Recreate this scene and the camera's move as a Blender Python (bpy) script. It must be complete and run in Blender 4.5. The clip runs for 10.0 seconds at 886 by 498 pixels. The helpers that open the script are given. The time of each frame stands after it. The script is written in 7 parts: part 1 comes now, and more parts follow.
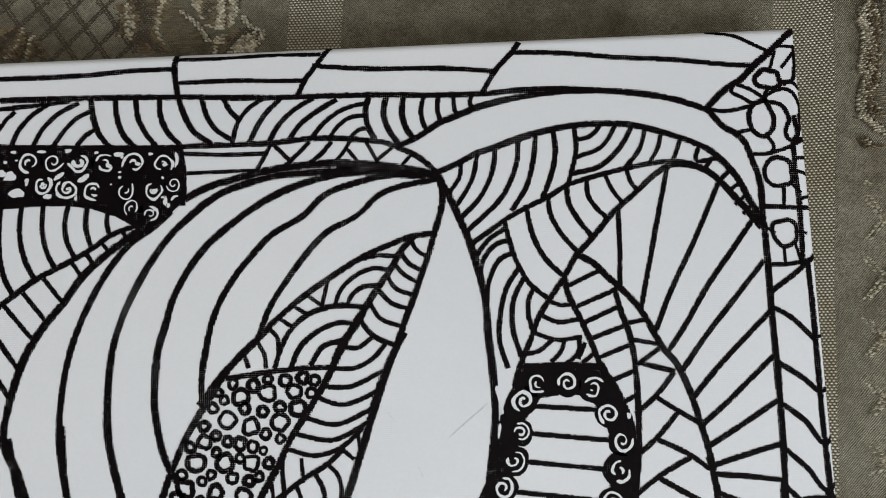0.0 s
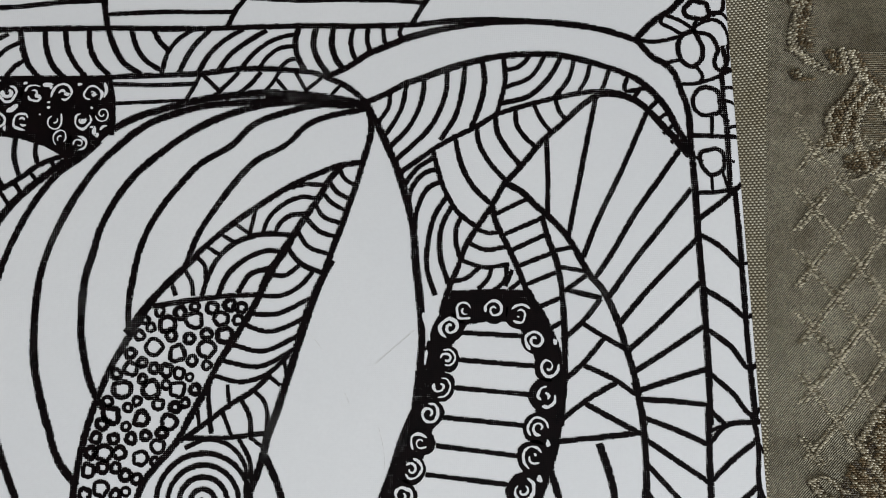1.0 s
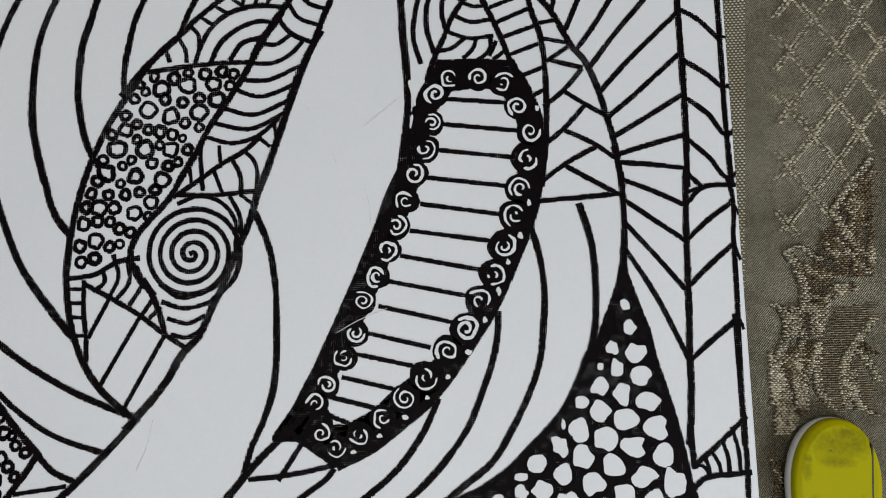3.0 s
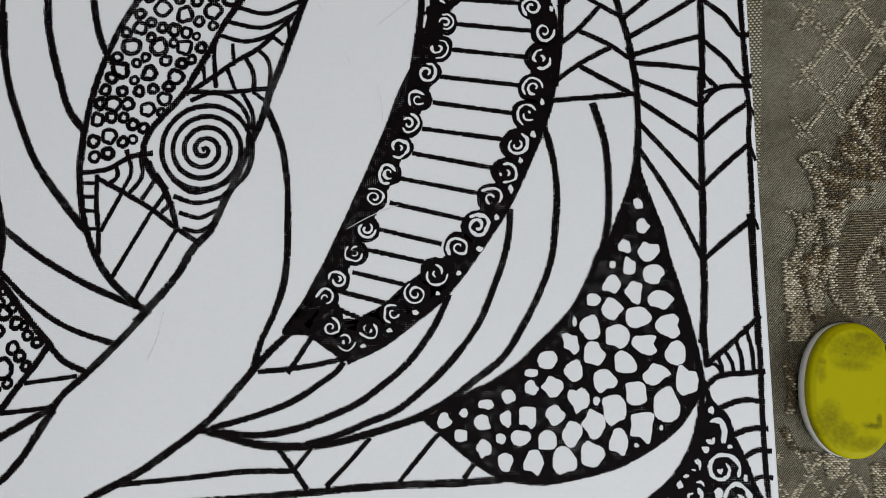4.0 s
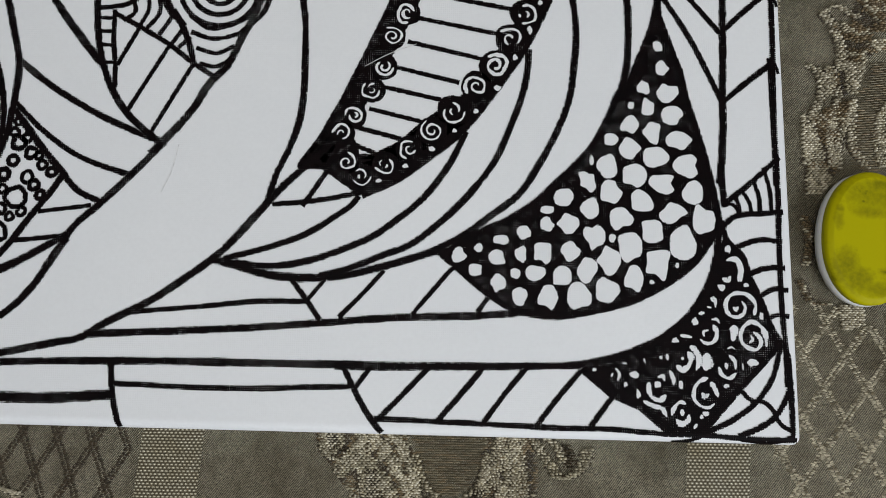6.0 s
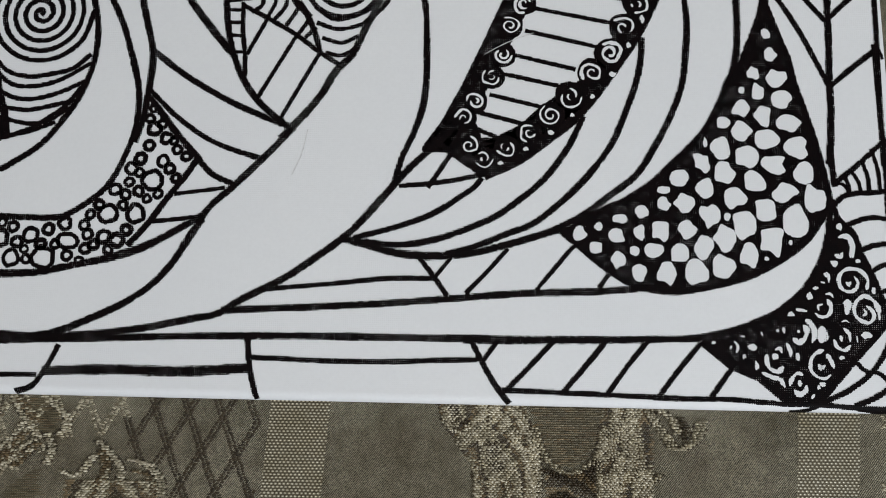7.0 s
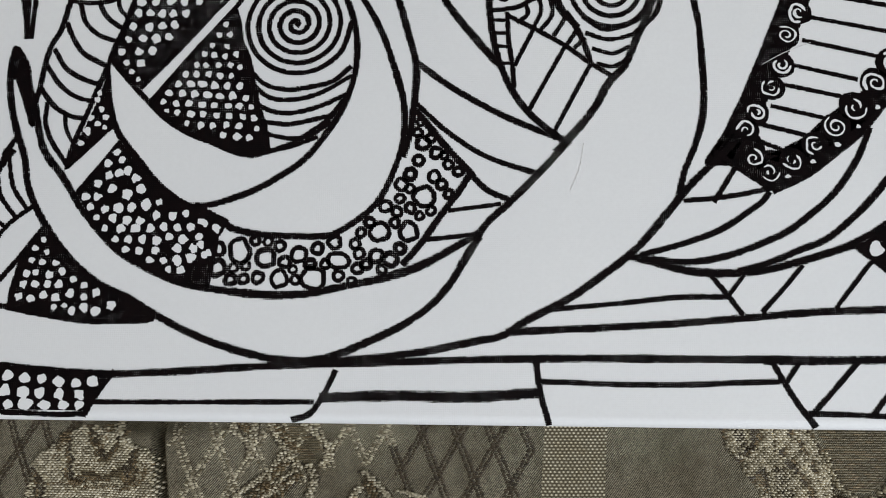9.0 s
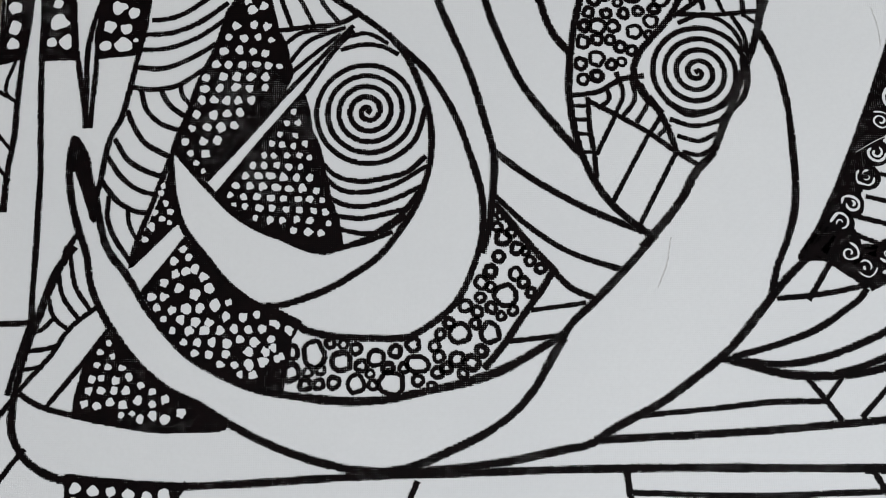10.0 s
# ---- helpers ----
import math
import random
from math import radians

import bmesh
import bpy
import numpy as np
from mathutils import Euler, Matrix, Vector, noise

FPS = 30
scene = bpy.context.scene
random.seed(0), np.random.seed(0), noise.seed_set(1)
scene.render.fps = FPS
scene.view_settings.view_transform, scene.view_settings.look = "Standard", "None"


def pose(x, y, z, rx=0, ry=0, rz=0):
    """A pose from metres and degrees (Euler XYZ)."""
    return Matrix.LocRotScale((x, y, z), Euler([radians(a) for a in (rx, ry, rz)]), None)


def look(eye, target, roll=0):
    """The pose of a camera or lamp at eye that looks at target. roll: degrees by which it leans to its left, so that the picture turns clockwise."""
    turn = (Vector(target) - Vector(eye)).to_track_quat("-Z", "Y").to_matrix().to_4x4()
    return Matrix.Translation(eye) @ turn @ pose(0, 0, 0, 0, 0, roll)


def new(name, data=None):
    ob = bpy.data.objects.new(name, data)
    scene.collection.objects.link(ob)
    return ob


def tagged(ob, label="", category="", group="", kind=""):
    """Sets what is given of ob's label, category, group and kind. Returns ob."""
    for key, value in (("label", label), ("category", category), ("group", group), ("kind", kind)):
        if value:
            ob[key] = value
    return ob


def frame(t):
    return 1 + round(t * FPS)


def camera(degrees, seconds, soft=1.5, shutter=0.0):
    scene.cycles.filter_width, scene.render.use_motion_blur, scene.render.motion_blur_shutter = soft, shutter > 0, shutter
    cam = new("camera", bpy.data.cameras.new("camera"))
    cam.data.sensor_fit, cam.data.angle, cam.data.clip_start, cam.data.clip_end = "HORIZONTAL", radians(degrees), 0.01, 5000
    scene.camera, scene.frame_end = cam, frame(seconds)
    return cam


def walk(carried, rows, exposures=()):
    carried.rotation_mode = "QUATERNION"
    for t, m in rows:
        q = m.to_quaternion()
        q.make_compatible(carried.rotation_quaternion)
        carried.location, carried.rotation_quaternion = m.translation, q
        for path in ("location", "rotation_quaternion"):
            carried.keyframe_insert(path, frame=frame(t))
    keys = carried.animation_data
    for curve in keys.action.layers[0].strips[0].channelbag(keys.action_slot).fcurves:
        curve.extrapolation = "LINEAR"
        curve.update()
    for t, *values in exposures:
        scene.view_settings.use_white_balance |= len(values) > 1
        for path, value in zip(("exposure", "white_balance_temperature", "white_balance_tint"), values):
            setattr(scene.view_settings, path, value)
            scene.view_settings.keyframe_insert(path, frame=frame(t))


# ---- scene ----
cam = camera(64.3, 10.0, soft=0.55)
# seconds, x, y, z in metres, turns about x, y, z in degrees
PATH = [
    (0, 0.07035, 0.05047, 0.20674, 7.105, 0.120, -1.603),
    (0.5, 0.07703, 0.04071, 0.20383, 7.383, -0.030, -1.637),
    (1, 0.09017, 0.02894, 0.20441, 7.109, -0.072, -1.702),
    (1.5, 0.09560, 0.01108, 0.20659, 7.135, -0.109, -1.829),
    (2, 0.09446, -0.00709, 0.20501, 7.170, -0.113, -1.716),
    (2.5, 0.09429, -0.02387, 0.20416, 7.075, -0.074, -1.573),
    (4, 0.09318, -0.06936, 0.19767, 7.195, 0.939, -0.451),
    (4.5, 0.09623, -0.08233, 0.19580, 7.126, 1.156, -0.357),
    (5, 0.09436, -0.09625, 0.18914, 7.265, 1.035, 0.210),
    (6.3, 0.08389, -0.11925, 0.19297, 7.596, 0.977, 0.764),
    (6.5, 0.07540, -0.12178, 0.19588, 7.817, 1.063, 0.707),
    (7, 0.05625, -0.12513, 0.19845, 8.204, 1.327, 0.597),
    (7.5, 0.03442, -0.12775, 0.20016, 8.636, 1.112, 0.504),
    (8, 0.01516, -0.12929, 0.19988, 9.226, 0.937, 0.339),
    (8.5, -0.01004, -0.12771, 0.19493, 9.574, 0.770, 0.230),
    (9, -0.02580, -0.12409, 0.19136, 9.594, 0.727, 0.054),
    (9.5, -0.04039, -0.11350, 0.18912, 9.394, 0.727, -0.208),
    (10, -0.04775, -0.09422, 0.18801, 9.045, 0.780, -0.309),
]
walk(cam, [(t, pose(x, y, z, rx, ry, rz)) for t, x, y, z, rx, ry, rz in PATH],
     ((0, -0.26), (1, -0.34), (2.5, -0.40), (6.5, -0.43), (7.5, -0.43), (8.2, -0.32), (10, -0.33)))

# ---- world and light ----
world = bpy.data.worlds.new("world")
scene.world = world
world.use_nodes = True
world.node_tree.nodes["Background"].inputs[0].default_value = (0.75, 0.82, 0.95, 1)
world.node_tree.nodes["Background"].inputs[1].default_value = 0.10


def area_lamp(name, eye, target, size, size_y, watts, colour):
    data = bpy.data.lights.new(name, "AREA")
    data.shape, data.size, data.size_y, data.energy, data.color = "RECTANGLE", size, size_y, watts, colour
    ob = new(name, data)
    ob.matrix_world = look(eye, target)
    return ob


area_lamp("window_light", (1.2, -1.4, 1.2), (0.05, 0, 0), 1.1, 0.9, 41, (0.83, 0.905, 1.0))
area_lamp("ceiling_lamp_light", (0.0, -0.3, 1.55), (0.1, 0, 0), 0.3, 0.3, 7, (0.99, 0.98, 0.97))

# ---- sizes ----
X0, X1 = -0.1785, 0.1808   # canvas outline
ROUND = 0.0028                                       # radius of the folded edge


def near_side(x):
    """The canvas is not quite square: its near border runs a little askew."""
    return -0.1394 - 0.0104 * x


def far_side(x):
    return 0.1392 + 0.0165 * x


TABLE = -0.0142                                      # height of the cloth


# ---- materials ----
def material(name):
    m = bpy.data.materials.new(name)
    m.use_nodes = True
    nt = m.node_tree
    return m, nt, nt.nodes["Principled BSDF"]


def node(nt, kind, **sets):
    n = nt.nodes.new(kind)
    for k, v in sets.items():
        n.inputs[k.replace("_", " ")].default_value = v
    return n


def math_node(nt, op, a, b=None, c=None):
    n = nt.nodes.new("ShaderNodeMath")
    n.operation = op
    for i, v in enumerate((a, b, c)):
        if v is None:
            continue
        if isinstance(v, (int, float)):
            n.inputs[i].default_value = v
        else:
            nt.links.new(v, n.inputs[i])
    return n.outputs[0]


def mix_colour(nt, fac, a, b):
    n = nt.nodes.new("ShaderNodeMix")
    n.data_type = "RGBA"
    for sock, v in ((n.inputs[0], fac), (n.inputs[6], a), (n.inputs[7], b)):
        if isinstance(v, (tuple, int, float)):
            sock.default_value = v
        else:
            nt.links.new(v, sock)
    return n.outputs[2]


def ramp(nt, value, lo, hi):
    n = nt.nodes.new("ShaderNodeMapRange")
    n.inputs[1].default_value, n.inputs[2].default_value = lo, hi
    nt.links.new(value, n.inputs[0])
    return n.outputs[0]


def noise_at(nt, coords, scale, detail=2.0):
    n = node(nt, "ShaderNodeTexNoise", Scale=scale, Detail=detail)
    nt.links.new(coords, n.inputs["Vector"])
    return n.outputs["Fac"]


def weave(nt, coords, pitch):
    """Height of a plain weave, 0 in the pits to 1 on the threads, and the distance from a pit."""
    sep = nt.nodes.new("ShaderNodeSeparateXYZ")
    nt.links.new(coords, sep.inputs[0])
    k = 2 * math.pi / pitch
    # the threads wander a little from their straight run
    drift = math_node(nt, "MULTIPLY", noise_at(nt, coords, 520, 2), 5.0)
    stray = math_node(nt, "MULTIPLY", noise_at(nt, coords, 410, 2), -5.0)
    sx = math_node(nt, "SINE", math_node(nt, "MULTIPLY_ADD", sep.outputs[0], k, drift))
    sy = math_node(nt, "SINE", math_node(nt, "MULTIPLY_ADD", sep.outputs[1], k, stray))
    low = math_node(nt, "ADD", sx, sy)
    high = math_node(nt, "MAXIMUM", sx, sy)
    return math_node(nt, "MULTIPLY_ADD", low, 0.25, 0.5), math_node(nt, "MULTIPLY_ADD", high, 0.5, 0.5)


def bump(nt, bsdf, height, strength, distance):
    b = node(nt, "ShaderNodeBump", Strength=strength, Distance=distance)
    nt.links.new(height, b.inputs["Height"])
    nt.links.new(b.outputs[0], bsdf.inputs["Normal"])


def canvas_colour(nt, coords):
    stain = ramp(nt, noise_at(nt, coords, 18, 4), 0.35, 0.7)
    grain = ramp(nt, noise_at(nt, coords, 900, 2), 0.3, 0.7)
    c = mix_colour(nt, stain, (0.77, 0.778, 0.785, 1), (0.805, 0.81, 0.81, 1))
    return mix_colour(nt, math_node(nt, "MULTIPLY", grain, 0.25), c, (0.72, 0.725, 0.725, 1))


PITCH = 0.00058


def primed_canvas():
    m, nt, b = material("primed_canvas")
    co = nt.nodes.new("ShaderNodeTexCoord").outputs["Object"]
    h, _ = weave(nt, co, PITCH)
    nt.links.new(canvas_colour(nt, co), b.inputs["Base Color"])
    b.inputs["Roughness"].default_value = 0.6
    h2 = math_node(nt, "MULTIPLY_ADD", noise_at(nt, co, 1400, 2), 0.9, h)
    bump(nt, b, h2, 0.28, 0.00009)
    return m


def reach_of(nt, co):
    """How far a stroke spreads at each place, less how far that place lies from its middle; and the weave."""
    uv = nt.nodes.new("ShaderNodeUVMap")
    uv.uv_map = "stroke"
    s = nt.nodes.new("ShaderNodeSeparateXYZ")
    nt.links.new(uv.outputs[0], s.inputs[0])
    across = math_node(nt, "ABSOLUTE", s.outputs[1])
    h, pit = weave(nt, co, PITCH)
    wander = noise_at(nt, co, 1100, 2)
    reach = math_node(nt, "MULTIPLY_ADD", h, 0.6, math_node(nt, "MULTIPLY_ADD", wander, 1.05, 0.10))
    return ramp(nt, math_node(nt, "SUBTRACT", reach, across), -0.03, 0.03), h, wander, pit


def show_through(nt, b, cover):
    """Let what lies below show wherever the stroke has not reached."""
    gap = nt.nodes.new("ShaderNodeBsdfTransparent")
    mix = nt.nodes.new("ShaderNodeMixShader")
    nt.links.new(cover, mix.inputs[0])
    nt.links.new(gap.outputs[0], mix.inputs[1])
    nt.links.new(b.outputs[0], mix.inputs[2])
    nt.links.new(mix.outputs[0], nt.nodes["Material Output"].inputs["Surface"])


def black_ink():
    """Marker ink that skips pits of the weave, most of all along its borders."""
    m, nt, b = material("black_ink")
    co = nt.nodes.new("ShaderNodeTexCoord").outputs["Object"]
    edge, h, wander, pit = reach_of(nt, co)
    patchy = math_node(nt, "ADD", math_node(nt, "MULTIPLY", noise_at(nt, co, 45, 2), 0.5), math_node(nt, "MULTIPLY", noise_at(nt, co, 420, 2), 0.5))
    dry = ramp(nt, patchy, 0.52, 0.62)
    pits = ramp(nt, math_node(nt, "MULTIPLY_ADD", wander, 0.9, pit), 0.58, 0.68)
    pits = math_node(nt, "MAXIMUM", pits, math_node(nt, "SUBTRACT", 1.0, dry))
    tone = mix_colour(nt, ramp(nt, noise_at(nt, co, 260, 3), 0.35, 0.75), (0.0012, 0.001, 0.0013, 1), (0.005, 0.0026, 0.003, 1))
    tone = mix_colour(nt, ramp(nt, pit, 0.40, 0.10), tone, (0.013, 0.0065, 0.006, 1))
    nt.links.new(tone, b.inputs["Base Color"])
    b.inputs["Roughness"].default_value = 0.55
    b.inputs["Specular IOR Level"].default_value = 0.05
    show_through(nt, b, math_node(nt, "MINIMUM", edge, pits))
    bump(nt, b, h, 0.3, 0.00008)
    return m


def bare_canvas():
    """Canvas left white inside the ink."""
    m, nt, b = material("bare_canvas")
    co = nt.nodes.new("ShaderNodeTexCoord").outputs["Object"]
    edge, h, _, _ = reach_of(nt, co)
    nt.links.new(canvas_colour(nt, co), b.inputs["Base Color"])
    b.inputs["Roughness"].default_value = 0.6
    show_through(nt, b, edge)
    bump(nt, b, h, 0.3, 0.00008)
    return m


BARE = bare_canvas()
CANVAS, INK = primed_canvas(), black_ink()


def plain(name, colour, rough, scale=30.0, spread=0.12, relief=0.0):
    m, nt, b = material(name)
    co = nt.nodes.new("ShaderNodeTexCoord").outputs["Object"]
    f = ramp(nt, noise_at(nt, co, scale, 5), 0.3, 0.7)
    dark = tuple(c * (1 - spread) for c in colour) + (1,)
    light = tuple(min(1, c * (1 + spread)) for c in colour) + (1,)
    nt.links.new(mix_colour(nt, f, dark, light), b.inputs["Base Color"])
    b.inputs["Roughness"].default_value = rough
    if relief:
        bump(nt, b, noise_at(nt, co, scale * 8, 3), 0.4, relief)
    return m


PLASTER = plain("wall_plaster", (0.62, 0.58, 0.52), 0.9, 6, 0.06, 0.002)
CEILING = plain("ceiling_paint", (0.78, 0.77, 0.74), 0.9, 6, 0.04)
FLOOR = plain("floor_boards", (0.24, 0.15, 0.09), 0.5, 9, 0.25, 0.001)
PENCIL = plain("pencil_graphite", (0.69, 0.69, 0.68), 0.7, 900, 0.25)
WOOD = plain("table_wood", (0.2, 0.11, 0.06), 0.45, 14, 0.3, 0.0005)


# ---- building helpers ----
def part(name, bm, mat, parent=None, label="", smooth=False):
    me = bpy.data.meshes.new(name)
    bm.to_mesh(me)
    bm.free()
    if smooth:
        me.polygons.foreach_set("use_smooth", [True] * len(me.polygons))
    me.materials.append(mat)
    ob = new(name, me)
    ob.parent = parent
    if label:
        tagged(ob, label)
    return ob


def box(bm, x0, x1, y0, y1, z0, z1, bevel=0.0):
    r = bmesh.ops.create_cube(bm, size=1, matrix=Matrix.LocRotScale(((x0 + x1) / 2, (y0 + y1) / 2, (z0 + z1) / 2), None, (x1 - x0, y1 - y0, z1 - z0)))
    if bevel:
        edges = list({e for v in r["verts"] for e in v.link_edges})
        bmesh.ops.bevel(bm, geom=edges, offset=bevel, segments=2, affect="EDGES")


# ---- room ----
def slab(name, mat, label, *b):
    bm = bmesh.new()
    box(bm, *b)
    return tagged(part(name, bm, mat), label, name.split("_")[0], kind="structure")


GROUND = TABLE - 0.76
slab("floor", FLOOR, "brown wooden floor under the table", -1.7, 2.0, -1.8, 1.6, GROUND - 0.1, GROUND)
slab("ceiling", CEILING, "plain white painted ceiling", -1.7, 2.0, -1.8, 1.6, GROUND + 2.5, GROUND + 2.6)
slab("wall_east", PLASTER, "plain beige plastered wall", 2.0, 2.1, -1.8, 1.6, GROUND, GROUND + 2.5)
slab("wall_south", PLASTER, "plain beige plastered wall", -1.7, 2.0, -1.9, -1.8, GROUND, GROUND + 2.5)
slab("wall_north", PLASTER, "plain beige plastered wall", -1.7, 2.0, 1.6, 1.7, GROUND, GROUND + 2.5)
slab("wall_west", PLASTER, "plain beige plastered wall", -1.8, -1.7, -1.8, 1.6, GROUND, GROUND + 2.5)


def build_table():
    root = tagged(new("dining_table"), "brown wooden dining table covered by a brocade cloth", "table")
    root.location = (0, 0, GROUND)
    bm = bmesh.new()
    box(bm, -0.62, 0.62, -0.42, 0.42, 0.728, 0.757, 0.004)
    part("tabletop", bm, WOOD, root)
    for x in (-0.56, 0.56):
        for y in (-0.36, 0.36):
            bm = bmesh.new()
            box(bm, x - 0.03, x + 0.03, y - 0.03, y + 0.03, 0, 0.728, 0.004)
            part("leg", bm, WOOD, root)


build_table()


# ---- the drawing on canvas ----
painting = tagged(new("canvas_painting"), "white stretched canvas with abstract black ink patterns on brocade cloth", "painting")
painting.location = (0, 0, TABLE)


def face_height(x, y, lift):
    """Height of the canvas face with its rounded borders, raised by lift."""
    d = min(x - X0, X1 - x, y - near_side(x), far_side(x) - y) + lift
    if d >= ROUND:
        return lift
    d = max(d, 0.0)
    return lift - ROUND + math.sqrt(ROUND ** 2 - (ROUND - d) ** 2)


def build_canvas():
    bm = bmesh.new()
    rings, n = [], 6
    for k in range(n + 1):
        a = k / n * math.pi / 2
        inset, z = ROUND * (1 - math.sin(a)), -ROUND * (1 - math.cos(a))
        rings.append((inset, z))
    rings += [(0.0, -0.008), (0.0004, TABLE + 0.0003)]
    loops = []
    for inset, z in rings:
        loop = []
        for cx, cy, a0 in ((X1, far_side(X1), 0), (X0, far_side(X0), 90), (X0, near_side(X0), 180), (X1, near_side(X1), 270)):
            r = 0.0022
            sx, sy = (1 if cx == X1 else -1), (1 if cy > 0 else -1)
            for j in range(5):
                a = radians(a0 + j * 22.5)
                rr = max(r - inset, 0.0001) if inset < r else 0.0001
                px, py = cx - sx * (inset + rr), cy - sy * (inset + rr)
                loop.append(bm.verts.new((px + rr * math.cos(a), py + rr * math.sin(a), z - TABLE)))
        loops.append(loop)
    bm.faces.new(loops[0])
    for a, b in zip(loops, loops[1:]):
        for i in range(len(a)):
            j = (i + 1) % len(a)
            bm.faces.new((a[i], b[i], b[j], a[j]))
    bm.faces.new(reversed(loops[-1]))
    bmesh.ops.recalc_face_normals(bm, faces=bm.faces)
    ob = part("stretched_canvas", bm, CANVAS, painting, "white primed cotton canvas", True)
    return ob


build_canvas()


def spline(points, step=0.0007, closed=False):
    """Points in millimetres, joined by a smooth curve; metres out."""
    p = [Vector((x / 1000, y / 1000)) for x, y in points]
    n = len(p)
    out = []
    for i in range(n if closed else n - 1):
        b, c = p[i], p[(i + 1) % n]
        a = p[i - 1] if closed or i else b * 2 - c
        d = p[(i + 2) % n] if closed or i + 2 < n else c * 2 - b
        # keep the handles in proportion to the span
        span = (c - b).length
        la, ld = max((b - a).length, 1e-6), max((d - c).length, 1e-6)
        tb = ((c - b) / max(span, 1e-6) * la + (b - a) / la * span) / (la + span) * span
        tc = ((d - c) / ld * span + (c - b) / max(span, 1e-6) * ld) / (span + ld) * span
        k = max(2, int(span / step))
        for j in range(k):
            u = j / k
            u2, u3 = u * u, u * u * u
            out.append(b * (2 * u3 - 3 * u2 + 1) + tb * (u3 - 2 * u2 + u) + c * (3 * u2 - 2 * u3) + tc * (u3 - u2))
    if not closed:
        out.append(p[-1])
    return out


WIDEN = 1.28   # the strip is wider than the stroke: its border is eaten by the weave


def strip(line, width, lift, closed=False, taper=None):
    """A flat ribbon along a line, with a coordinate across it."""
    bm = bmesh.new()
    uv = bm.loops.layers.uv.new("stroke")
    n, run, rows = len(line), 0.0, []
    wob = random.uniform(0, 100)
    for i, q in enumerate(line):
        a = line[i - 1] if i or closed else q
        b = line[(i + 1) % n] if i + 1 < n or closed else q
        d = (b - a).normalized() if (b - a).length > 1e-9 else Vector((1, 0))
        side = Vector((-d.y, d.x))
        w = width / 2000 * WIDEN * (1 + 0.16 * noise.noise((run * 90, wob, 0)) + 0.10 * noise.noise((run * 700, wob, 3)))
        if taper:
            w *= (taper[0] + (taper[1] - taper[0]) * i / n) * (1 + 0.6 * noise.noise((run * 420, wob, 9))) * min(1, 0.35 + 0.3 * min(i, n - 1 - i))
        edge = min(q.x - X0, X1 - q.x, q.y - near_side(q.x), far_side(q.x) - q.y)
        steps = 8 if edge < 0.0055 else 1
        row = []
        for j in range(9 if steps == 8 else 2):
            s = 1 - 2 * j / steps
            v = q + side * w * s
            v.x = min(max(v.x, X0 - 0.0001), X1 + 0.0001)
            v.y = min(max(v.y, near_side(v.x) - 0.0001), far_side(v.x) + 0.0001)
            row.append((bm.verts.new((v.x, v.y, face_height(v.x, v.y, lift) - TABLE)), s))
        rows.append((row, run))
        run += (b - q).length
    total = n if closed else n - 1
    for i in range(total):
        (a, ra), (b, rb) = rows[i], rows[(i + 1) % n]
        if len(a) != len(b):
            # where the count changes, only the outer points meet
            a, b = (a[0], a[-1]), (b[0], b[-1])
        for j in range(len(a) - 1):
            f = bm.faces.new((a[j + 1][0], b[j + 1][0], b[j][0], a[j][0]))
            for loop, v in zip(f.loops, ((ra, a[j + 1][1]), (rb, b[j + 1][1]), (rb, b[j][1]), (ra, a[j][1]))):
                loop[uv].uv = v
    return bm


LINE_LIFT, PATCH_LIFT, BARE_LIFT = 0.00012, 0.00008, 0.00017


def ink(width, *points):
    # the pen overlaps what it meets by half its own width
    points = list(points)
    for end, inner in ((0, 1), (-1, -2)):
        (x, y), (u, v) = points[end], points[inner]
        far = math.hypot(x - u, y - v) or 1.0
        points[end] = (x + (x - u) / far * 0.8, y + (y - v) / far * 0.8)
    return part("ink_line", strip(spline(points), width * 1.02, LINE_LIFT + random.uniform(-1, 1) * 0.00001), INK, painting)


def pencil(*points):
    return part("pencil_line", strip(spline(points), 0.16, LINE_LIFT), PENCIL, painting, "faint grey pencil line")


def bare(width, *points):
    return part("bare_stroke", strip(spline(points, 0.0004), width * 1.15 + 0.05, BARE_LIFT + random.uniform(0, 1) * 0.00003, False, (1.15, 1.0)), BARE, painting)


def fill(outline, lift, uvv=0.0):
    bm = bmesh.new()
    uv = bm.loops.layers.uv.new("stroke")
    vs = []
    for q in outline:
        x, y = min(max(q.x, X0 + ROUND), X1 - ROUND), min(max(q.y, near_side(q.x) + ROUND), far_side(q.x) - ROUND)
        vs.append(bm.verts.new((x, y, face_height(x, y, lift) - TABLE)))
    f = bm.faces.new(vs)
    f.normal_update()
    if f.normal.z < 0:
        f.normal_flip()
    bmesh.ops.triangulate(bm, faces=[f])
    for f in bm.faces:
        for loop in f.loops:
            loop[uv].uv = (0, uvv)
    return bm


def patch(smooth, *points):
    line = spline(points, 0.0012, True) if smooth else [Vector((x / 1000, y / 1000)) for x, y in points]
    bm = fill(line, PATCH_LIFT)
    # the ragged outline of the filled area
    rim = []
    for a, b in zip(line, line[1:] + line[:1]):
        k = max(1, int((b - a).length / 0.0007))
        rim += [a.lerp(b, i / k) for i in range(k)]
    edge = strip(rim, 1.3, PATCH_LIFT + 0.000015, True)
    me = bpy.data.meshes.new("outline")
    edge.to_mesh(me)
    edge.free()
    bm.from_mesh(me)
    bpy.data.meshes.remove(me)
    return part("ink_patch", bm, INK, painting)


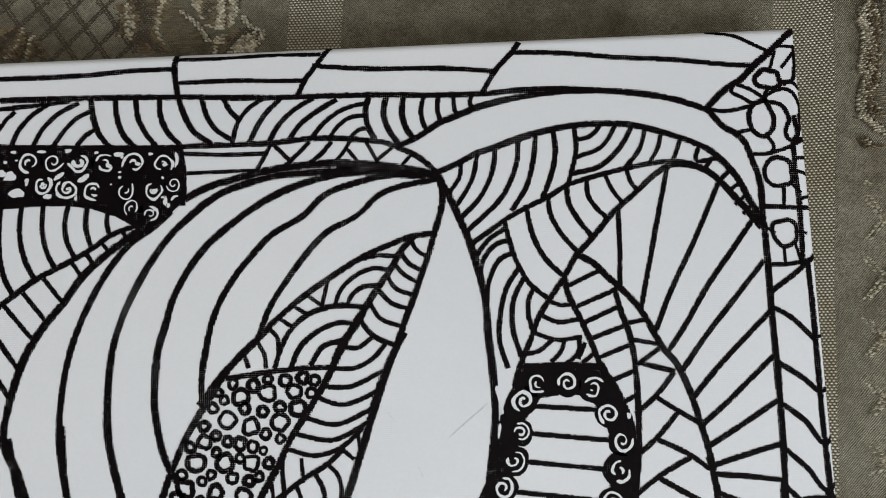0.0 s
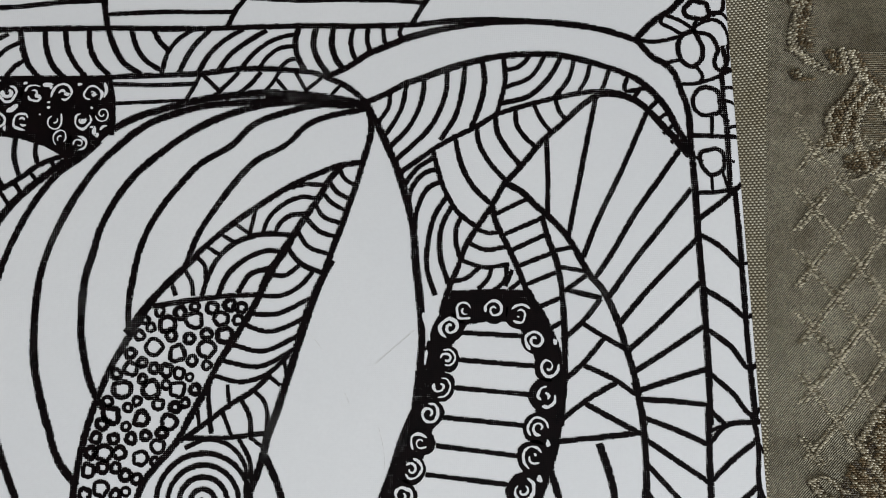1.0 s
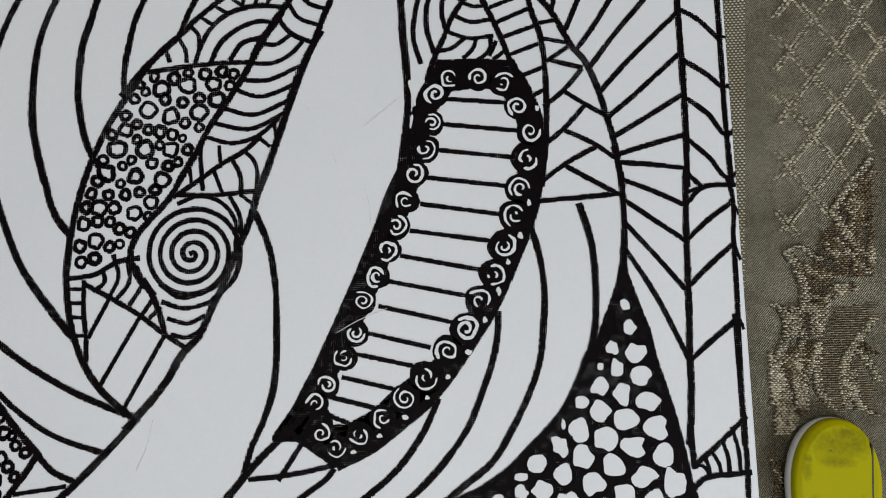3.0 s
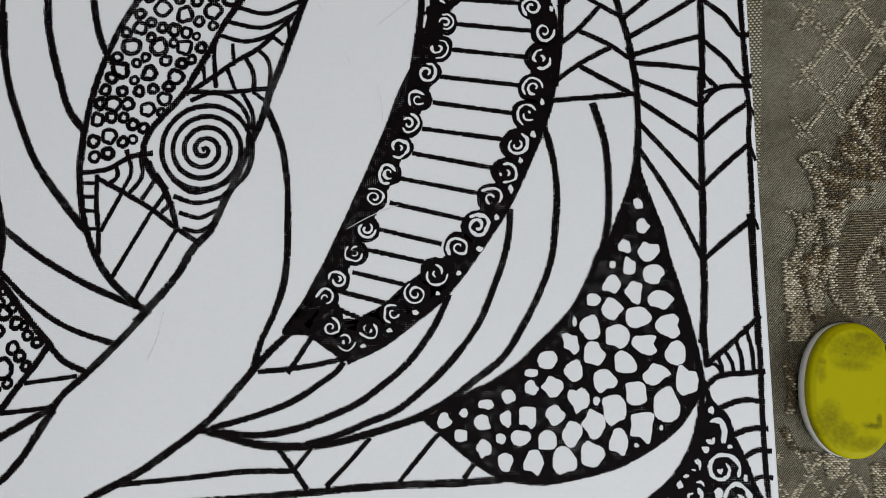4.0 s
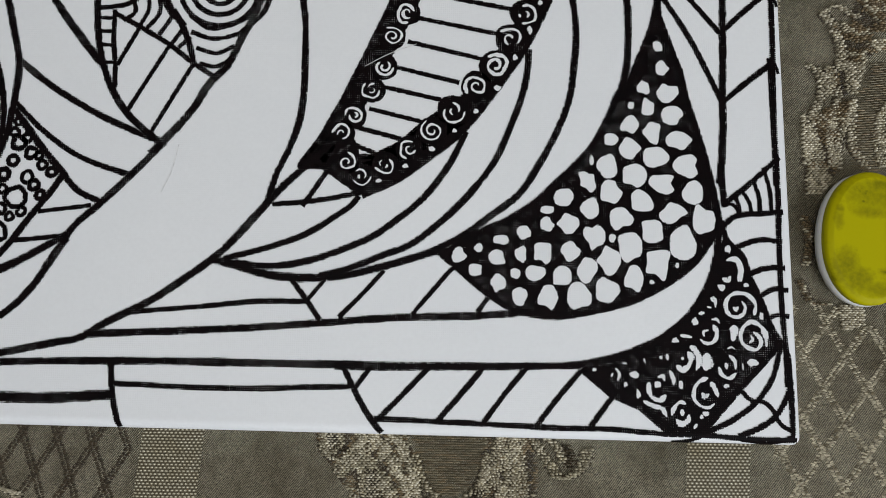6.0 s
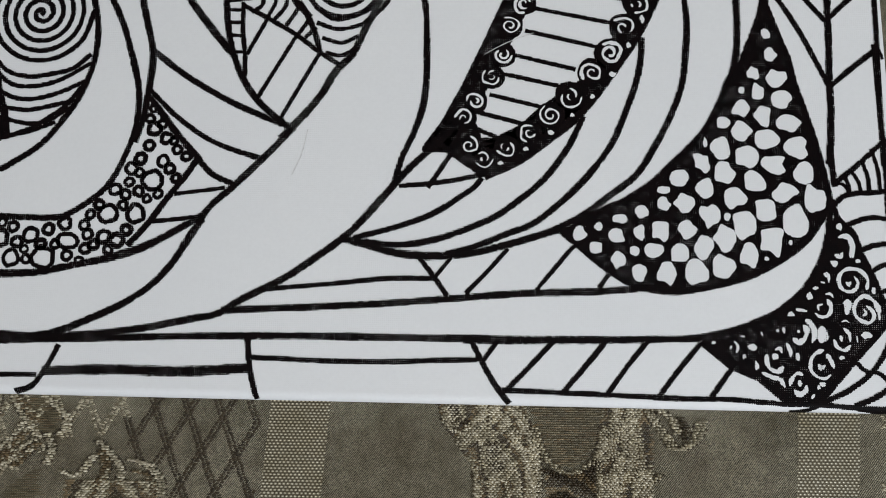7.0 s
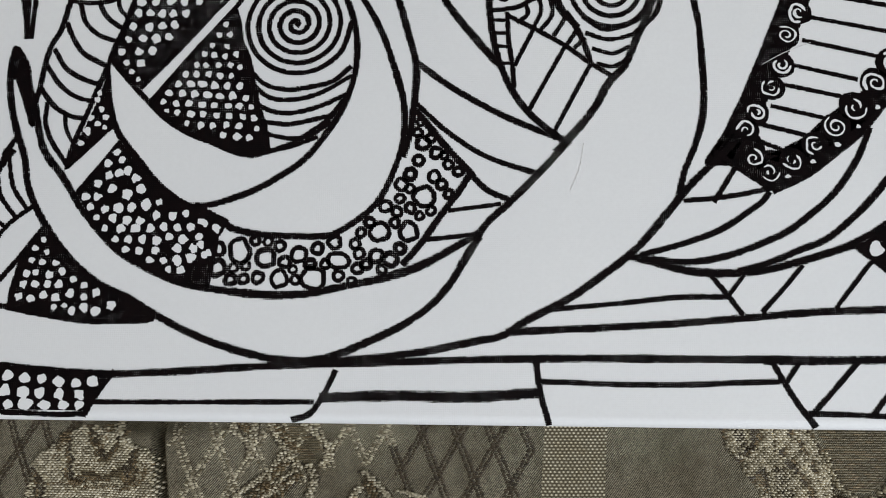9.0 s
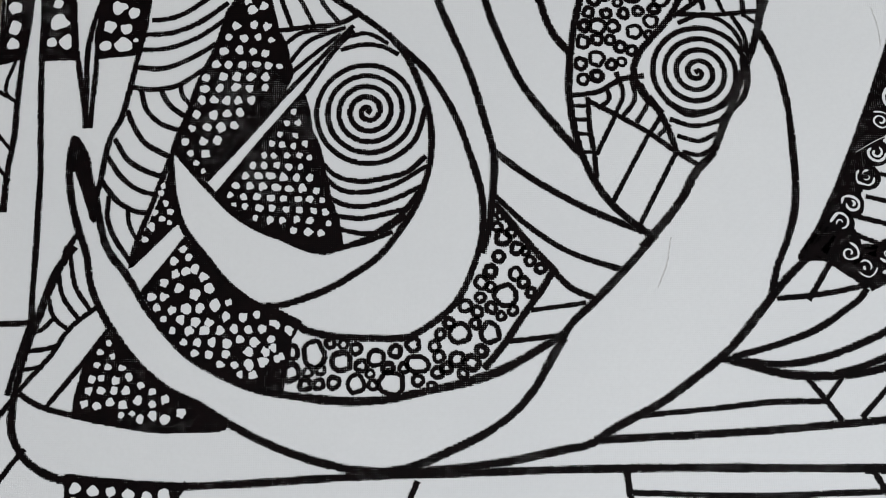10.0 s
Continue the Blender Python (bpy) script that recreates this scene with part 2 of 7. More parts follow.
def oval(x, y, rx, ry, wobble, n=14):
    seed = random.uniform(0, 50)
    pts = []
    for i in range(n):
        a = 2 * math.pi * i / n
        k = 1 + wobble * noise.noise((math.cos(a) * 1.3 + seed, math.sin(a) * 1.3, seed))
        pts.append((x + rx * k * math.cos(a), y + ry * k * math.sin(a)))
    return pts


def ring(x, y, rx, ry, width=1.2):
    pts = oval(x, y, rx, ry, 0.3, 10)
    return part("ink_ring", strip(spline(pts, 0.0006, True), min(width, rx * 0.85) * random.uniform(0.85, 1.2), LINE_LIFT, True), INK, painting)


def disc(x, y, rx, ry, wobble, lift):
    """A rough round dab with a ragged rim half a millimetre wide."""
    bm = bmesh.new()
    uv = bm.loops.layers.uv.new("stroke")
    grow = 0.16 if rx > 1.8 else 0.0
    rim = spline(oval(x, y, rx + grow, ry + grow, wobble, 10), 0.0005, True)
    mid = Vector((x / 1000, y / 1000))
    hub = bm.verts.new((mid.x, mid.y, face_height(mid.x, mid.y, lift) - TABLE))
    keep = max(0.25, 1 - 0.55 / max(rx, 0.3))
    loops = []
    for k in (keep, 1.0):
        ring_ = [mid.lerp(q, k) for q in rim]
        loops.append([bm.verts.new((q.x, q.y, face_height(q.x, q.y, lift) - TABLE)) for q in ring_])
    a, b = loops
    for i in range(len(a)):
        j = (i + 1) % len(a)
        f = bm.faces.new((hub, a[i], a[j]))
        for loop in f.loops:
            loop[uv].uv = (0, 0)
        f = bm.faces.new((a[i], b[i], b[j], a[j]))
        for loop, v in zip(f.loops, (0, 1, 1, 0)):
            loop[uv].uv = (0, v)
    return bm


def spot(x, y, rx, ry):
    return part("bare_spot", disc(x, y, rx, ry, 0.5, BARE_LIFT + random.uniform(0, 1) * 0.00003), BARE, painting)


def spiral_points(x, y, r, turns, start, way, r0=0.0):
    n = max(8, int(turns * 10))
    out = []
    for i in range(n + 1):
        u = i / n
        a = radians(start) + way * 2 * math.pi * turns * u
        rr = r0 + (r - r0) * u
        out.append((x + rr * math.cos(a), y + rr * math.sin(a)))
    return out


def spiral(x, y, r, turns, start, way, width):
    return ink(width, *spiral_points(x, y, r, turns, start, way, 0.25))


def curl(x, y, r, start, way):
    """A round black scallop with a bare spiral left inside it."""
    part("ink_curl", disc(x, y, r * 1.32, r * 1.32, 0.15, PATCH_LIFT + 0.00002), INK, painting)
    pts = []
    for px, py in spiral_points(x, y, r * random.uniform(1.02, 1.16), random.uniform(1.5, 1.9), start, way, r * 0.16):
        k = 1 + 0.26 * noise.noise((px * 0.4, py * 0.4, 7))
        pts.append((x + (px - x) * k, y + (py - y) * k))
    # the pen broke the spiral here and there
    count = random.choice((1, 2, 2, 3))
    cuts = [0] + [len(pts) * i // count + random.randint(-2, 2) for i in range(1, count)] + [len(pts)]
    for lo, hi in zip(cuts, cuts[1:]):
        part("bare_curl", strip(spline(pts[lo:hi - 1], 0.0003), max(0.4, r * random.uniform(0.16, 0.21)), BARE_LIFT + random.uniform(0, 1) * 0.00003, False, (random.uniform(0.75, 1.1), random.uniform(0.9, 1.5))), BARE, painting)


# arches and bricks along the far border
ink(1.55, (-62.7, 125.4), (-37.0, 125.4), (-9.7, 125.0), (19.4, 124.0), (31.9, 124.0), (48.9, 124.0), (74.5, 123.3), (83.6, 123.4), (95.0, 124.1), (109.1, 124.2), (122.7, 123.1))
ink(1.2, (-62.6, 122.6), (-52.3, 123.5), (-42.1, 124.5))
ink(1.70, (57.9, 107.9), (63.5, 110.2), (71.3, 115.0), (75.7, 116.7), (83.5, 119.5), (94.9, 122.0), (109.0, 123.5), (126.2, 122.8), (143.0, 119.7), (152.0, 116.4))
ink(1.71, (152.0, 116.4), (156.5, 110.9), (160.4, 108.3), (162.4, 105.8), (164.0, 100.7), (165.4, 96.3), (165.9, 83.9), (166.2, 72.1), (166.1, 55.6), (166.3, 40.8), (166.2, 19.2), (165.6, 2.6))
ink(1.69, (68.9, 99.2), (75.9, 102.0), (81.6, 104.9), (87.3, 106.7), (94.2, 109.1), (101.2, 111.0), (109.7, 112.5), (118.2, 113.0), (125.2, 112.8), (134.3, 110.9), (141.8, 108.4), (147.3, 106.2), (151.1, 104.2), (155.0, 100.6), (158.4, 96.5), (162.8, 87.4), (165.4, 82.2))
ink(1.38, (-63.1, 132.2), (-37.2, 132.6), (-23.4, 133.6), (-9.8, 133.9))
ink(1.56, (-9.2, 138.2), (-9.8, 134.5), (-9.4, 130.0), (-8.6, 125.1))
ink(1.04, (-8.3, 136.8), (2.4, 136.8), (19.3, 137.4), (34.1, 137.3))
ink(1.21, (-8.5, 129.4), (9.4, 129.6), (19.7, 129.3), (29.7, 129.0))
ink(1.39, (37.2, 139.1), (33.9, 134.5), (29.9, 129.0), (28.1, 125.1))
ink(1.38, (33.0, 133.6), (49.7, 132.3), (58.3, 132.1), (74.7, 131.6), (87.5, 130.4))
ink(1.39, (95.2, 139.0), (93.8, 136.9), (88.2, 130.7), (84.3, 124.4))
ink(1.38, (94.1, 136.3), (109.6, 135.5), (124.7, 133.8), (143.8, 132.4), (153.1, 131.2), (160.1, 130.4), (167.1, 129.9))
ink(1.74, (180.2, 141.3), (175.0, 136.9), (171.8, 133.9), (167.2, 130.1), (162.7, 125.7), (158.1, 122.9), (152.0, 117.3))
ink(1.04, (153.8, 141.1), (162.2, 139.3), (167.7, 136.4), (171.5, 134.4))
# border corner with pebbles
ring(170.9, 125.7, 3.75, 3.0)
ring(171.7, 96.6, 4.23, 4.74)
ring(172.1, 78.3, 3.68, 4.18)
ink(1.03, (160.7, 124.3), (164.5, 122.8), (168.2, 120.4))
ink(1.03, (160.1, 123.5), (159.4, 122.1), (162.2, 120.2), (165.5, 118.0))
ink(1.20, (152.0, 116.4), (159.0, 116.0), (165.4, 117.6), (168.8, 119.3))
ink(0.86, (173.5, 133.8), (172.1, 129.6))
ink(0.86, (174.9, 136.0), (179.7, 135.5))
ink(0.86, (179.2, 133.7), (175.7, 129.5))
ink(1.21, (179.9, 135.5), (179.3, 128.6), (178.5, 125.3), (175.9, 124.1))
ink(1.03, (168.8, 119.3), (172.8, 121.9), (176.5, 122.1), (179.1, 119.4), (180.0, 116.1), (179.7, 113.9))
ink(1.20, (170.8, 118.2), (174.0, 117.4), (175.8, 114.7), (176.2, 112.9), (174.8, 108.7), (175.4, 106.8), (179.7, 106.7))
ink(1.37, (177.7, 113.2), (178.1, 107.4), (177.1, 106.0), (176.7, 101.7), (176.7, 95.6), (177.0, 90.4), (176.9, 80.2), (176.4, 68.8))
ink(1.02, (161.3, 109.3), (164.1, 109.9))
ink(1.02, (163.8, 102.4), (168.4, 102.3), (173.5, 103.5), (179.3, 106.0))
ink(1.02, (169.2, 107.7), (170.9, 103.9), (170.2, 102.9))
ink(1.18, (166.1, 86.4), (174.5, 85.8), (179.5, 85.5))
ink(0.84, (172.8, 91.4), (172.5, 86.2))
ink(0.84, (176.1, 92.1), (177.3, 90.7))
ink(0.85, (176.9, 100.6), (179.8, 100.9))
ink(0.85, (177.8, 96.6), (180.1, 95.9))
ink(1.1, (175.3, 124.6), (178.7, 124.0), (179.8, 123.1))
ink(1.1, (170.4, 122.1), (168.8, 119.3))
ink(0.9, (179.3, 113.5), (179.5, 110.3), (178.4, 107.4))
ink(1.3, (169.5, 118.9), (165.4, 117.3), (164.2, 112.9), (165.4, 109.2), (168.2, 107.7), (170.7, 109.4), (171.7, 112.7), (170.6, 116.4), (169.5, 118.9))
ink(0.84, (177.4, 88.3), (179.8, 88.9))
ink(0.84, (166.4, 80.1), (168.5, 78.7))
ink(0.84, (175.8, 78.5), (177.8, 78.1))
ink(0.83, (171.4, 73.9), (171.3, 69.2))
ink(0.83, (174.8, 74.8), (176.0, 69.2))
ink(1.16, (167.2, 69.0), (173.0, 69.0), (178.1, 70.0))
ink(1.33, (166.7, 61.2), (172.6, 65.2), (179.8, 70.8))
# herringbone along the side
ink(1.50, (177.9, 68.3), (178.2, 56.7), (178.1, 40.4), (178.1, 21.2), (178.6, 2.5))
ink(1.32, (166.6, 56.4), (171.6, 53.3), (177.9, 46.6))
ink(1.31, (166.8, 40.4), (173.3, 36.0), (178.7, 32.0), (179.8, 32.3))
ink(1.30, (166.5, 29.0), (173.0, 23.7), (178.7, 17.4), (180.1, 18.3))
ink(1.29, (166.7, 16.0), (172.6, 10.4), (178.1, 4.3), (179.8, 5.5))
ink(1.66, (165.3, 6.4), (164.3, -13.5), (164.0, -26.5), (163.2, -47.9), (162.9, -58.0), (161.6, -70.6))
ink(1.33, (165.6, 6.0), (169.3, 2.3))
ink(1.32, (179.3, 2.3), (169.3, 1.3), (165.0, -3.3))
ink(0.99, (165.7, 0.4), (169.0, 1.6))
ink(1.32, (177.9, -3.1), (170.7, -8.2), (164.4, -13.8))
ink(1.31, (177.8, -15.1), (170.6, -21.1), (163.8, -27.4))
ink(1.29, (177.4, -36.8), (169.8, -42.6), (163.2, -48.2))
ink(0.99, (178.2, -2.6), (180.0, -5.7))
ink(0.98, (177.9, -15.2), (179.4, -19.1))
ink(0.97, (177.6, -36.1), (178.8, -39.0))
ink(0.85, (177.7, 47.3), (179.7, 47.6))
ink(1.32, (177.6, 3.5), (178.2, 1.0), (177.9, -15.2), (177.6, -36.4), (177.1, -52.2), (176.9, -71.1))
ink(1.58, (163.2, -45.5), (162.7, -59.9), (162.1, -69.3), (162.6, -77.1))
ink(1.27, (176.7, -36.0), (176.9, -52.1), (177.2, -64.7), (177.1, -80.2), (176.8, -92.4), (176.8, -104.4), (177.3, -116.3), (177.3, -125.3))
# fan of rays
ink(1.67, (110.5, 73.3), (114.9, 70.7), (118.8, 66.6), (122.6, 63.0), (127.7, 57.0), (131.4, 49.9), (133.1, 46.4), (137.2, 41.1), (139.0, 37.2), (141.1, 31.4), (142.7, 24.9), (144.5, 18.0), (145.8, 9.6), (146.6, 3.1))
ink(1.34, (123.0, 86.5), (122.9, 79.9), (122.8, 74.7), (122.2, 64.0))
ink(1.35, (138.3, 98.4), (135.1, 85.8), (131.8, 72.4), (128.0, 57.0))
ink(1.35, (153.1, 93.2), (148.5, 83.7), (143.3, 73.4), (137.7, 63.2), (131.7, 50.2))
ink(1.34, (163.4, 83.3), (156.3, 74.0), (147.3, 62.3), (140.4, 51.6), (135.8, 45.4))
ink(1.33, (164.6, 69.6), (155.1, 58.7), (147.0, 49.4), (139.2, 39.4))
ink(1.32, (166.1, 55.6), (157.4, 47.5), (150.3, 40.7), (142.3, 32.1))
ink(1.31, (165.1, 41.9), (158.0, 35.7), (152.1, 30.4), (144.3, 24.1))
ink(1.30, (165.0, 29.3), (157.1, 24.5), (145.8, 17.9))
ink(1.29, (166.0, 17.6), (155.3, 14.8), (146.4, 12.2))
ink(1.33, (146.3, 9.6), (156.2, 8.7), (164.4, 7.6))
ink(1.32, (146.8, 4.4), (155.7, 0.8), (164.6, -3.6))
ink(1.32, (146.8, -1.5), (155.1, -7.5), (163.9, -13.8))
ink(1.31, (146.6, -8.1), (154.5, -17.3), (162.7, -27.4))
ink(1.31, (146.1, -15.4), (153.8, -28.1), (162.9, -47.9))
ink(1.66, (144.8, 13.7), (146.1, 6.9), (146.6, -1.4), (146.2, -14.6), (144.2, -25.9), (140.4, -35.4), (136.4, -44.8))
# bands under the arch
ink(1.49, (110.6, 74.0), (115.0, 78.4), (122.3, 86.5), (128.2, 91.3), (134.1, 96.5), (138.8, 99.5), (143.8, 99.7), (150.5, 97.2), (157.9, 89.3), (164.7, 80.6))
ink(1.34, (79.0, 77.4), (84.5, 81.1), (90.3, 85.0), (96.0, 88.0), (102.4, 91.0), (108.1, 94.3), (116.0, 96.7), (126.5, 99.1), (133.3, 100.3), (139.6, 100.8), (145.8, 100.0), (150.6, 97.7), (157.9, 90.1), (164.3, 81.9))
ink(1.19, (76.7, 101.8), (76.3, 98.1), (73.3, 93.6))
ink(1.19, (81.5, 103.7), (80.3, 98.0), (74.8, 88.7))
ink(1.36, (87.2, 106.2), (86.0, 99.2), (82.3, 91.6), (76.2, 85.4))
ink(1.36, (94.1, 108.4), (93.5, 102.0), (90.0, 93.4), (77.8, 81.2))
ink(1.36, (99.5, 109.7), (98.2, 101.1), (96.3, 94.8), (91.8, 87.7))
ink(1.36, (104.8, 111.1), (105.2, 104.4), (103.3, 96.7), (101.0, 91.4))
ink(1.36, (111.2, 111.8), (111.5, 105.8), (109.6, 97.9), (108.4, 94.5))
ink(1.19, (118.9, 112.3), (115.8, 109.2), (111.7, 108.4))
ink(1.19, (123.5, 112.1), (119.2, 105.9), (111.7, 103.0))
ink(1.36, (128.4, 111.5), (124.1, 104.8), (118.9, 100.2), (110.1, 97.9))
ink(1.19, (132.4, 110.8), (130.7, 105.3), (125.8, 99.1))
ink(1.19, (137.3, 109.8), (136.0, 105.1), (133.3, 100.7))
ink(1.19, (142.8, 107.4), (141.5, 103.7), (139.9, 100.3))
ink(1.19, (148.6, 105.5), (147.3, 101.0), (152.9, 101.3))
ink(1.19, (151.7, 100.8), (149.5, 98.1))
ink(1.18, (156.9, 97.5), (154.0, 94.5))
ink(1.01, (159.6, 93.5), (156.4, 91.3))
ink(1.01, (161.4, 90.0), (158.5, 87.5))
ink(1.01, (163.1, 87.0), (160.6, 84.7))
ink(1.34, (89.1, 84.1), (90.4, 77.8), (92.6, 71.0), (96.0, 65.0), (101.0, 60.9))
ink(1.34, (95.7, 88.0), (97.5, 79.2), (100.2, 73.3), (105.7, 67.3))
ink(1.35, (102.4, 91.0), (102.8, 86.1), (105.4, 80.4), (110.3, 74.3))
ink(1.35, (108.1, 94.1), (108.5, 88.8), (111.1, 83.8), (114.2, 79.5))
ink(1.35, (114.1, 96.0), (114.5, 90.7), (116.8, 87.0), (119.7, 84.2))
ink(1.18, (119.7, 97.4), (121.4, 93.1), (124.2, 89.0))
ink(1.18, (126.4, 98.8), (127.1, 95.3), (128.6, 93.0))
# tall bare leaf
ink(1.86, (69.7, 98.8), (70.8, 96.1), (72.6, 92.6), (75.7, 85.5), (79.0, 76.6), (81.5, 66.9), (82.6, 60.6), (83.2, 49.8), (83.9, 41.8), (84.4, 30.2), (83.5, 19.2), (81.1, 4.9))
ink(1.69, (69.9, 98.3), (70.9, 91.8), (70.0, 86.6), (68.2, 81.1), (66.4, 74.9), (64.1, 68.8), (61.9, 62.7), (58.9, 55.2), (56.5, 48.6), (54.1, 42.6), (49.5, 29.6), (45.7, 18.6), (41.4, 6.0))
ink(1.33, (81.1, 74.8), (84.2, 78.6), (88.2, 81.2))
ink(1.33, (81.5, 69.3), (82.7, 73.1), (87.0, 77.5), (89.7, 78.1))
ink(1.31, (83.6, 49.3), (83.0, 58.6), (84.3, 67.4), (87.8, 73.0), (90.6, 74.2))
ink(1.31, (88.3, 41.7), (86.3, 49.0), (86.9, 56.5), (89.2, 64.6), (92.5, 69.6))
ink(1.31, (92.2, 45.0), (90.2, 53.7), (90.8, 60.4), (94.1, 66.9))
ink(1.32, (96.2, 51.5), (95.0, 57.0), (95.5, 61.1), (97.1, 64.0))
ink(1.50, (110.2, 74.0), (106.4, 67.6), (103.6, 63.5), (100.9, 59.8), (97.7, 54.8), (95.3, 48.8), (93.1, 44.1), (90.4, 36.5))
ink(1.49, (106.1, 66.9), (107.1, 61.4), (109.9, 55.2), (112.7, 48.3), (115.0, 41.6))
ink(1.16, (102.1, 59.7), (104.7, 58.7), (108.2, 59.2))
ink(1.15, (99.7, 55.5), (103.1, 53.9), (108.6, 54.4))
ink(1.15, (97.5, 50.5), (102.9, 48.7), (109.6, 49.3))
ink(1.15, (93.5, 44.9), (97.3, 45.5), (101.2, 48.4))
ink(1.15, (101.6, 42.9), (104.0, 45.3), (105.1, 48.3))
ink(1.15, (105.8, 42.1), (109.1, 45.1), (109.4, 48.5))
ink(1.15, (110.8, 47.0), (109.3, 43.7))
ink(1.1, (110.6, 42.3), (113.5, 44.4))
ink(1.16, (106.9, 64.2), (115.8, 68.3))
ink(1.16, (109.4, 58.2), (120.6, 62.7))
ink(1.15, (111.2, 53.4), (121.6, 57.9))
ink(1.15, (113.4, 48.9), (122.6, 52.1))
ink(1.15, (115.0, 43.2), (123.4, 46.4))
ink(1.14, (117.6, 36.3), (124.2, 38.9))
ink(1.14, (121.6, 30.5), (124.2, 31.8))
ink(1.50, (120.6, 62.7), (122.2, 56.2), (124.0, 50.7), (125.2, 42.6), (125.5, 32.3), (124.9, 18.0), (123.2, 3.7))
ink(1.15, (123.8, 52.9), (128.2, 53.7))
ink(1.15, (125.2, 48.1), (131.8, 46.8))
ink(1.14, (126.6, 41.4), (132.0, 45.0))
ink(1.31, (127.0, 41.3), (136.0, 38.9))
ink(1.30, (125.2, 27.5), (130.6, 31.8), (135.9, 37.9))
ink(1.30, (130.7, 31.6), (136.6, 27.7), (143.7, 23.3))
ink(1.29, (124.8, 15.7), (130.2, 20.1), (136.6, 27.0))
ink(1.29, (130.2, 19.8), (139.6, 15.0), (145.2, 10.7))
ink(1.28, (124.0, 5.1), (130.3, 9.5), (139.6, 14.6))
ink(1.33, (130.6, 8.8), (137.9, 4.4), (145.1, 0.4))
ink(1.32, (122.2, -1.3), (132.5, -0.7), (145.1, 0.3))
# striped band behind the big leaf
ink(1.53, (-62.0, 110.9), (-44.4, 109.6), (-28.2, 109.1), (-12.7, 109.1), (-4.4, 109.5), (8.2, 109.6), (19.4, 109.8), (32.5, 110.9), (48.0, 109.9), (55.0, 108.7), (58.5, 107.1), (63.4, 104.7), (68.9, 99.9))
ink(1.20, (-62.3, 116.4), (-60.4, 119.3), (-58.4, 121.2))
ink(1.37, (-58.4, 111.2), (-56.6, 115.8), (-53.2, 120.0), (-48.6, 123.4))
ink(1.37, (-51.8, 111.0), (-49.6, 115.6), (-45.5, 120.1), (-39.3, 123.7))
ink(1.37, (-45.8, 110.8), (-42.5, 115.7), (-38.5, 119.6), (-34.6, 121.3))
ink(1.37, (-38.8, 110.3), (-36.5, 113.4), (-33.4, 115.5))
ink(1.55, (-34.9, 124.3), (-34.2, 119.5), (-32.3, 114.3), (-28.6, 109.6))
ink(1.55, (-27.5, 124.1), (-26.8, 118.5), (-24.9, 113.7), (-21.3, 109.8))
ink(1.37, (-21.3, 123.9), (-20.5, 118.7), (-18.1, 113.9), (-15.0, 110.0))
ink(1.55, (-14.2, 124.0), (-13.7, 118.9), (-11.5, 114.1), (-7.3, 109.7))
ink(1.55, (-8.2, 123.9), (-6.3, 118.7), (-3.8, 114.3), (1.2, 110.5))
ink(1.37, (-1.2, 124.0), (0.4, 118.5), (2.8, 114.8), (7.5, 111.4))
ink(1.37, (5.5, 123.8), (7.4, 120.1), (10.0, 117.5))
ink(1.37, (16.3, 123.2), (12.4, 120.3), (10.0, 117.1), (8.2, 110.9))
ink(1.37, (22.0, 123.0), (17.8, 118.7), (15.6, 115.2), (13.6, 110.9))
ink(1.37, (31.9, 123.1), (26.2, 119.6), (22.1, 115.4), (19.6, 111.1))
ink(1.37, (39.0, 122.5), (32.7, 118.7), (28.1, 114.9), (25.4, 110.9))
ink(1.20, (48.5, 121.5), (41.1, 119.5), (35.8, 115.7), (32.0, 111.1))
ink(1.20, (48.1, 117.6), (43.2, 116.9), (39.7, 114.2), (37.3, 110.6))
ink(1.19, (49.1, 113.7), (46.4, 113.2), (43.6, 110.6))
ink(1.55, (49.2, 122.6), (48.3, 118.6), (48.8, 115.0), (51.3, 109.8))
ink(1.55, (54.6, 122.8), (53.8, 117.7), (55.1, 113.3), (58.5, 108.2))
ink(1.55, (59.9, 123.0), (59.4, 117.5), (60.4, 113.6), (62.3, 110.4))
ink(1.37, (65.9, 122.4), (65.1, 118.5), (65.7, 114.8), (66.8, 112.5))
ink(1.37, (70.5, 122.7), (70.2, 118.3), (71.0, 115.4))
ink(1.20, (75.2, 122.9), (75.1, 120.0), (75.8, 117.0))
ink(1.20, (80.6, 122.7), (80.1, 120.3), (81.0, 119.2))
# dark block with curls
patch(False, (-62.0, 110.8), (-7.8, 109.2), (-6.3, 102.6), (-6.0, 93.6), (-10.3, 90.1), (-15.1, 86.0), (-18.8, 83.9), (-22.0, 86.9), (-26.3, 89.4), (-33.3, 91.8), (-40.2, 93.0), (-52.7, 93.0), (-61.1, 92.6))
curl(-52.9, 105.9, 3.14, 40, 1)
curl(-45.6, 105.9, 2.95, 200, 1)
curl(-37.8, 105.5, 3.14, 90, -1)
curl(-30.1, 104.8, 3.14, 300, 1)
curl(-21.3, 104.7, 3.14, 20, 1)
curl(-12.8, 104.4, 3.14, 120, -1)
curl(-48.7, 98.9, 2.93, 180, 1)
curl(-41.0, 97.5, 3.12, 60, -1)
curl(-33.2, 96.7, 3.12, 10, 1)
curl(-23.8, 96.4, 2.93, 250, 1)
curl(-15.5, 96.4, 2.93, 130, 1)
curl(-9.4, 98.1, 2.08, 0, -1)
curl(-21.6, 91.1, 2.45, 50, 1)
curl(-16.2, 89.2, 2.63, 220, 1)
bare(0.60, (-9.0, 107.8), (-8.4, 105.4), (-9.0, 103.1))
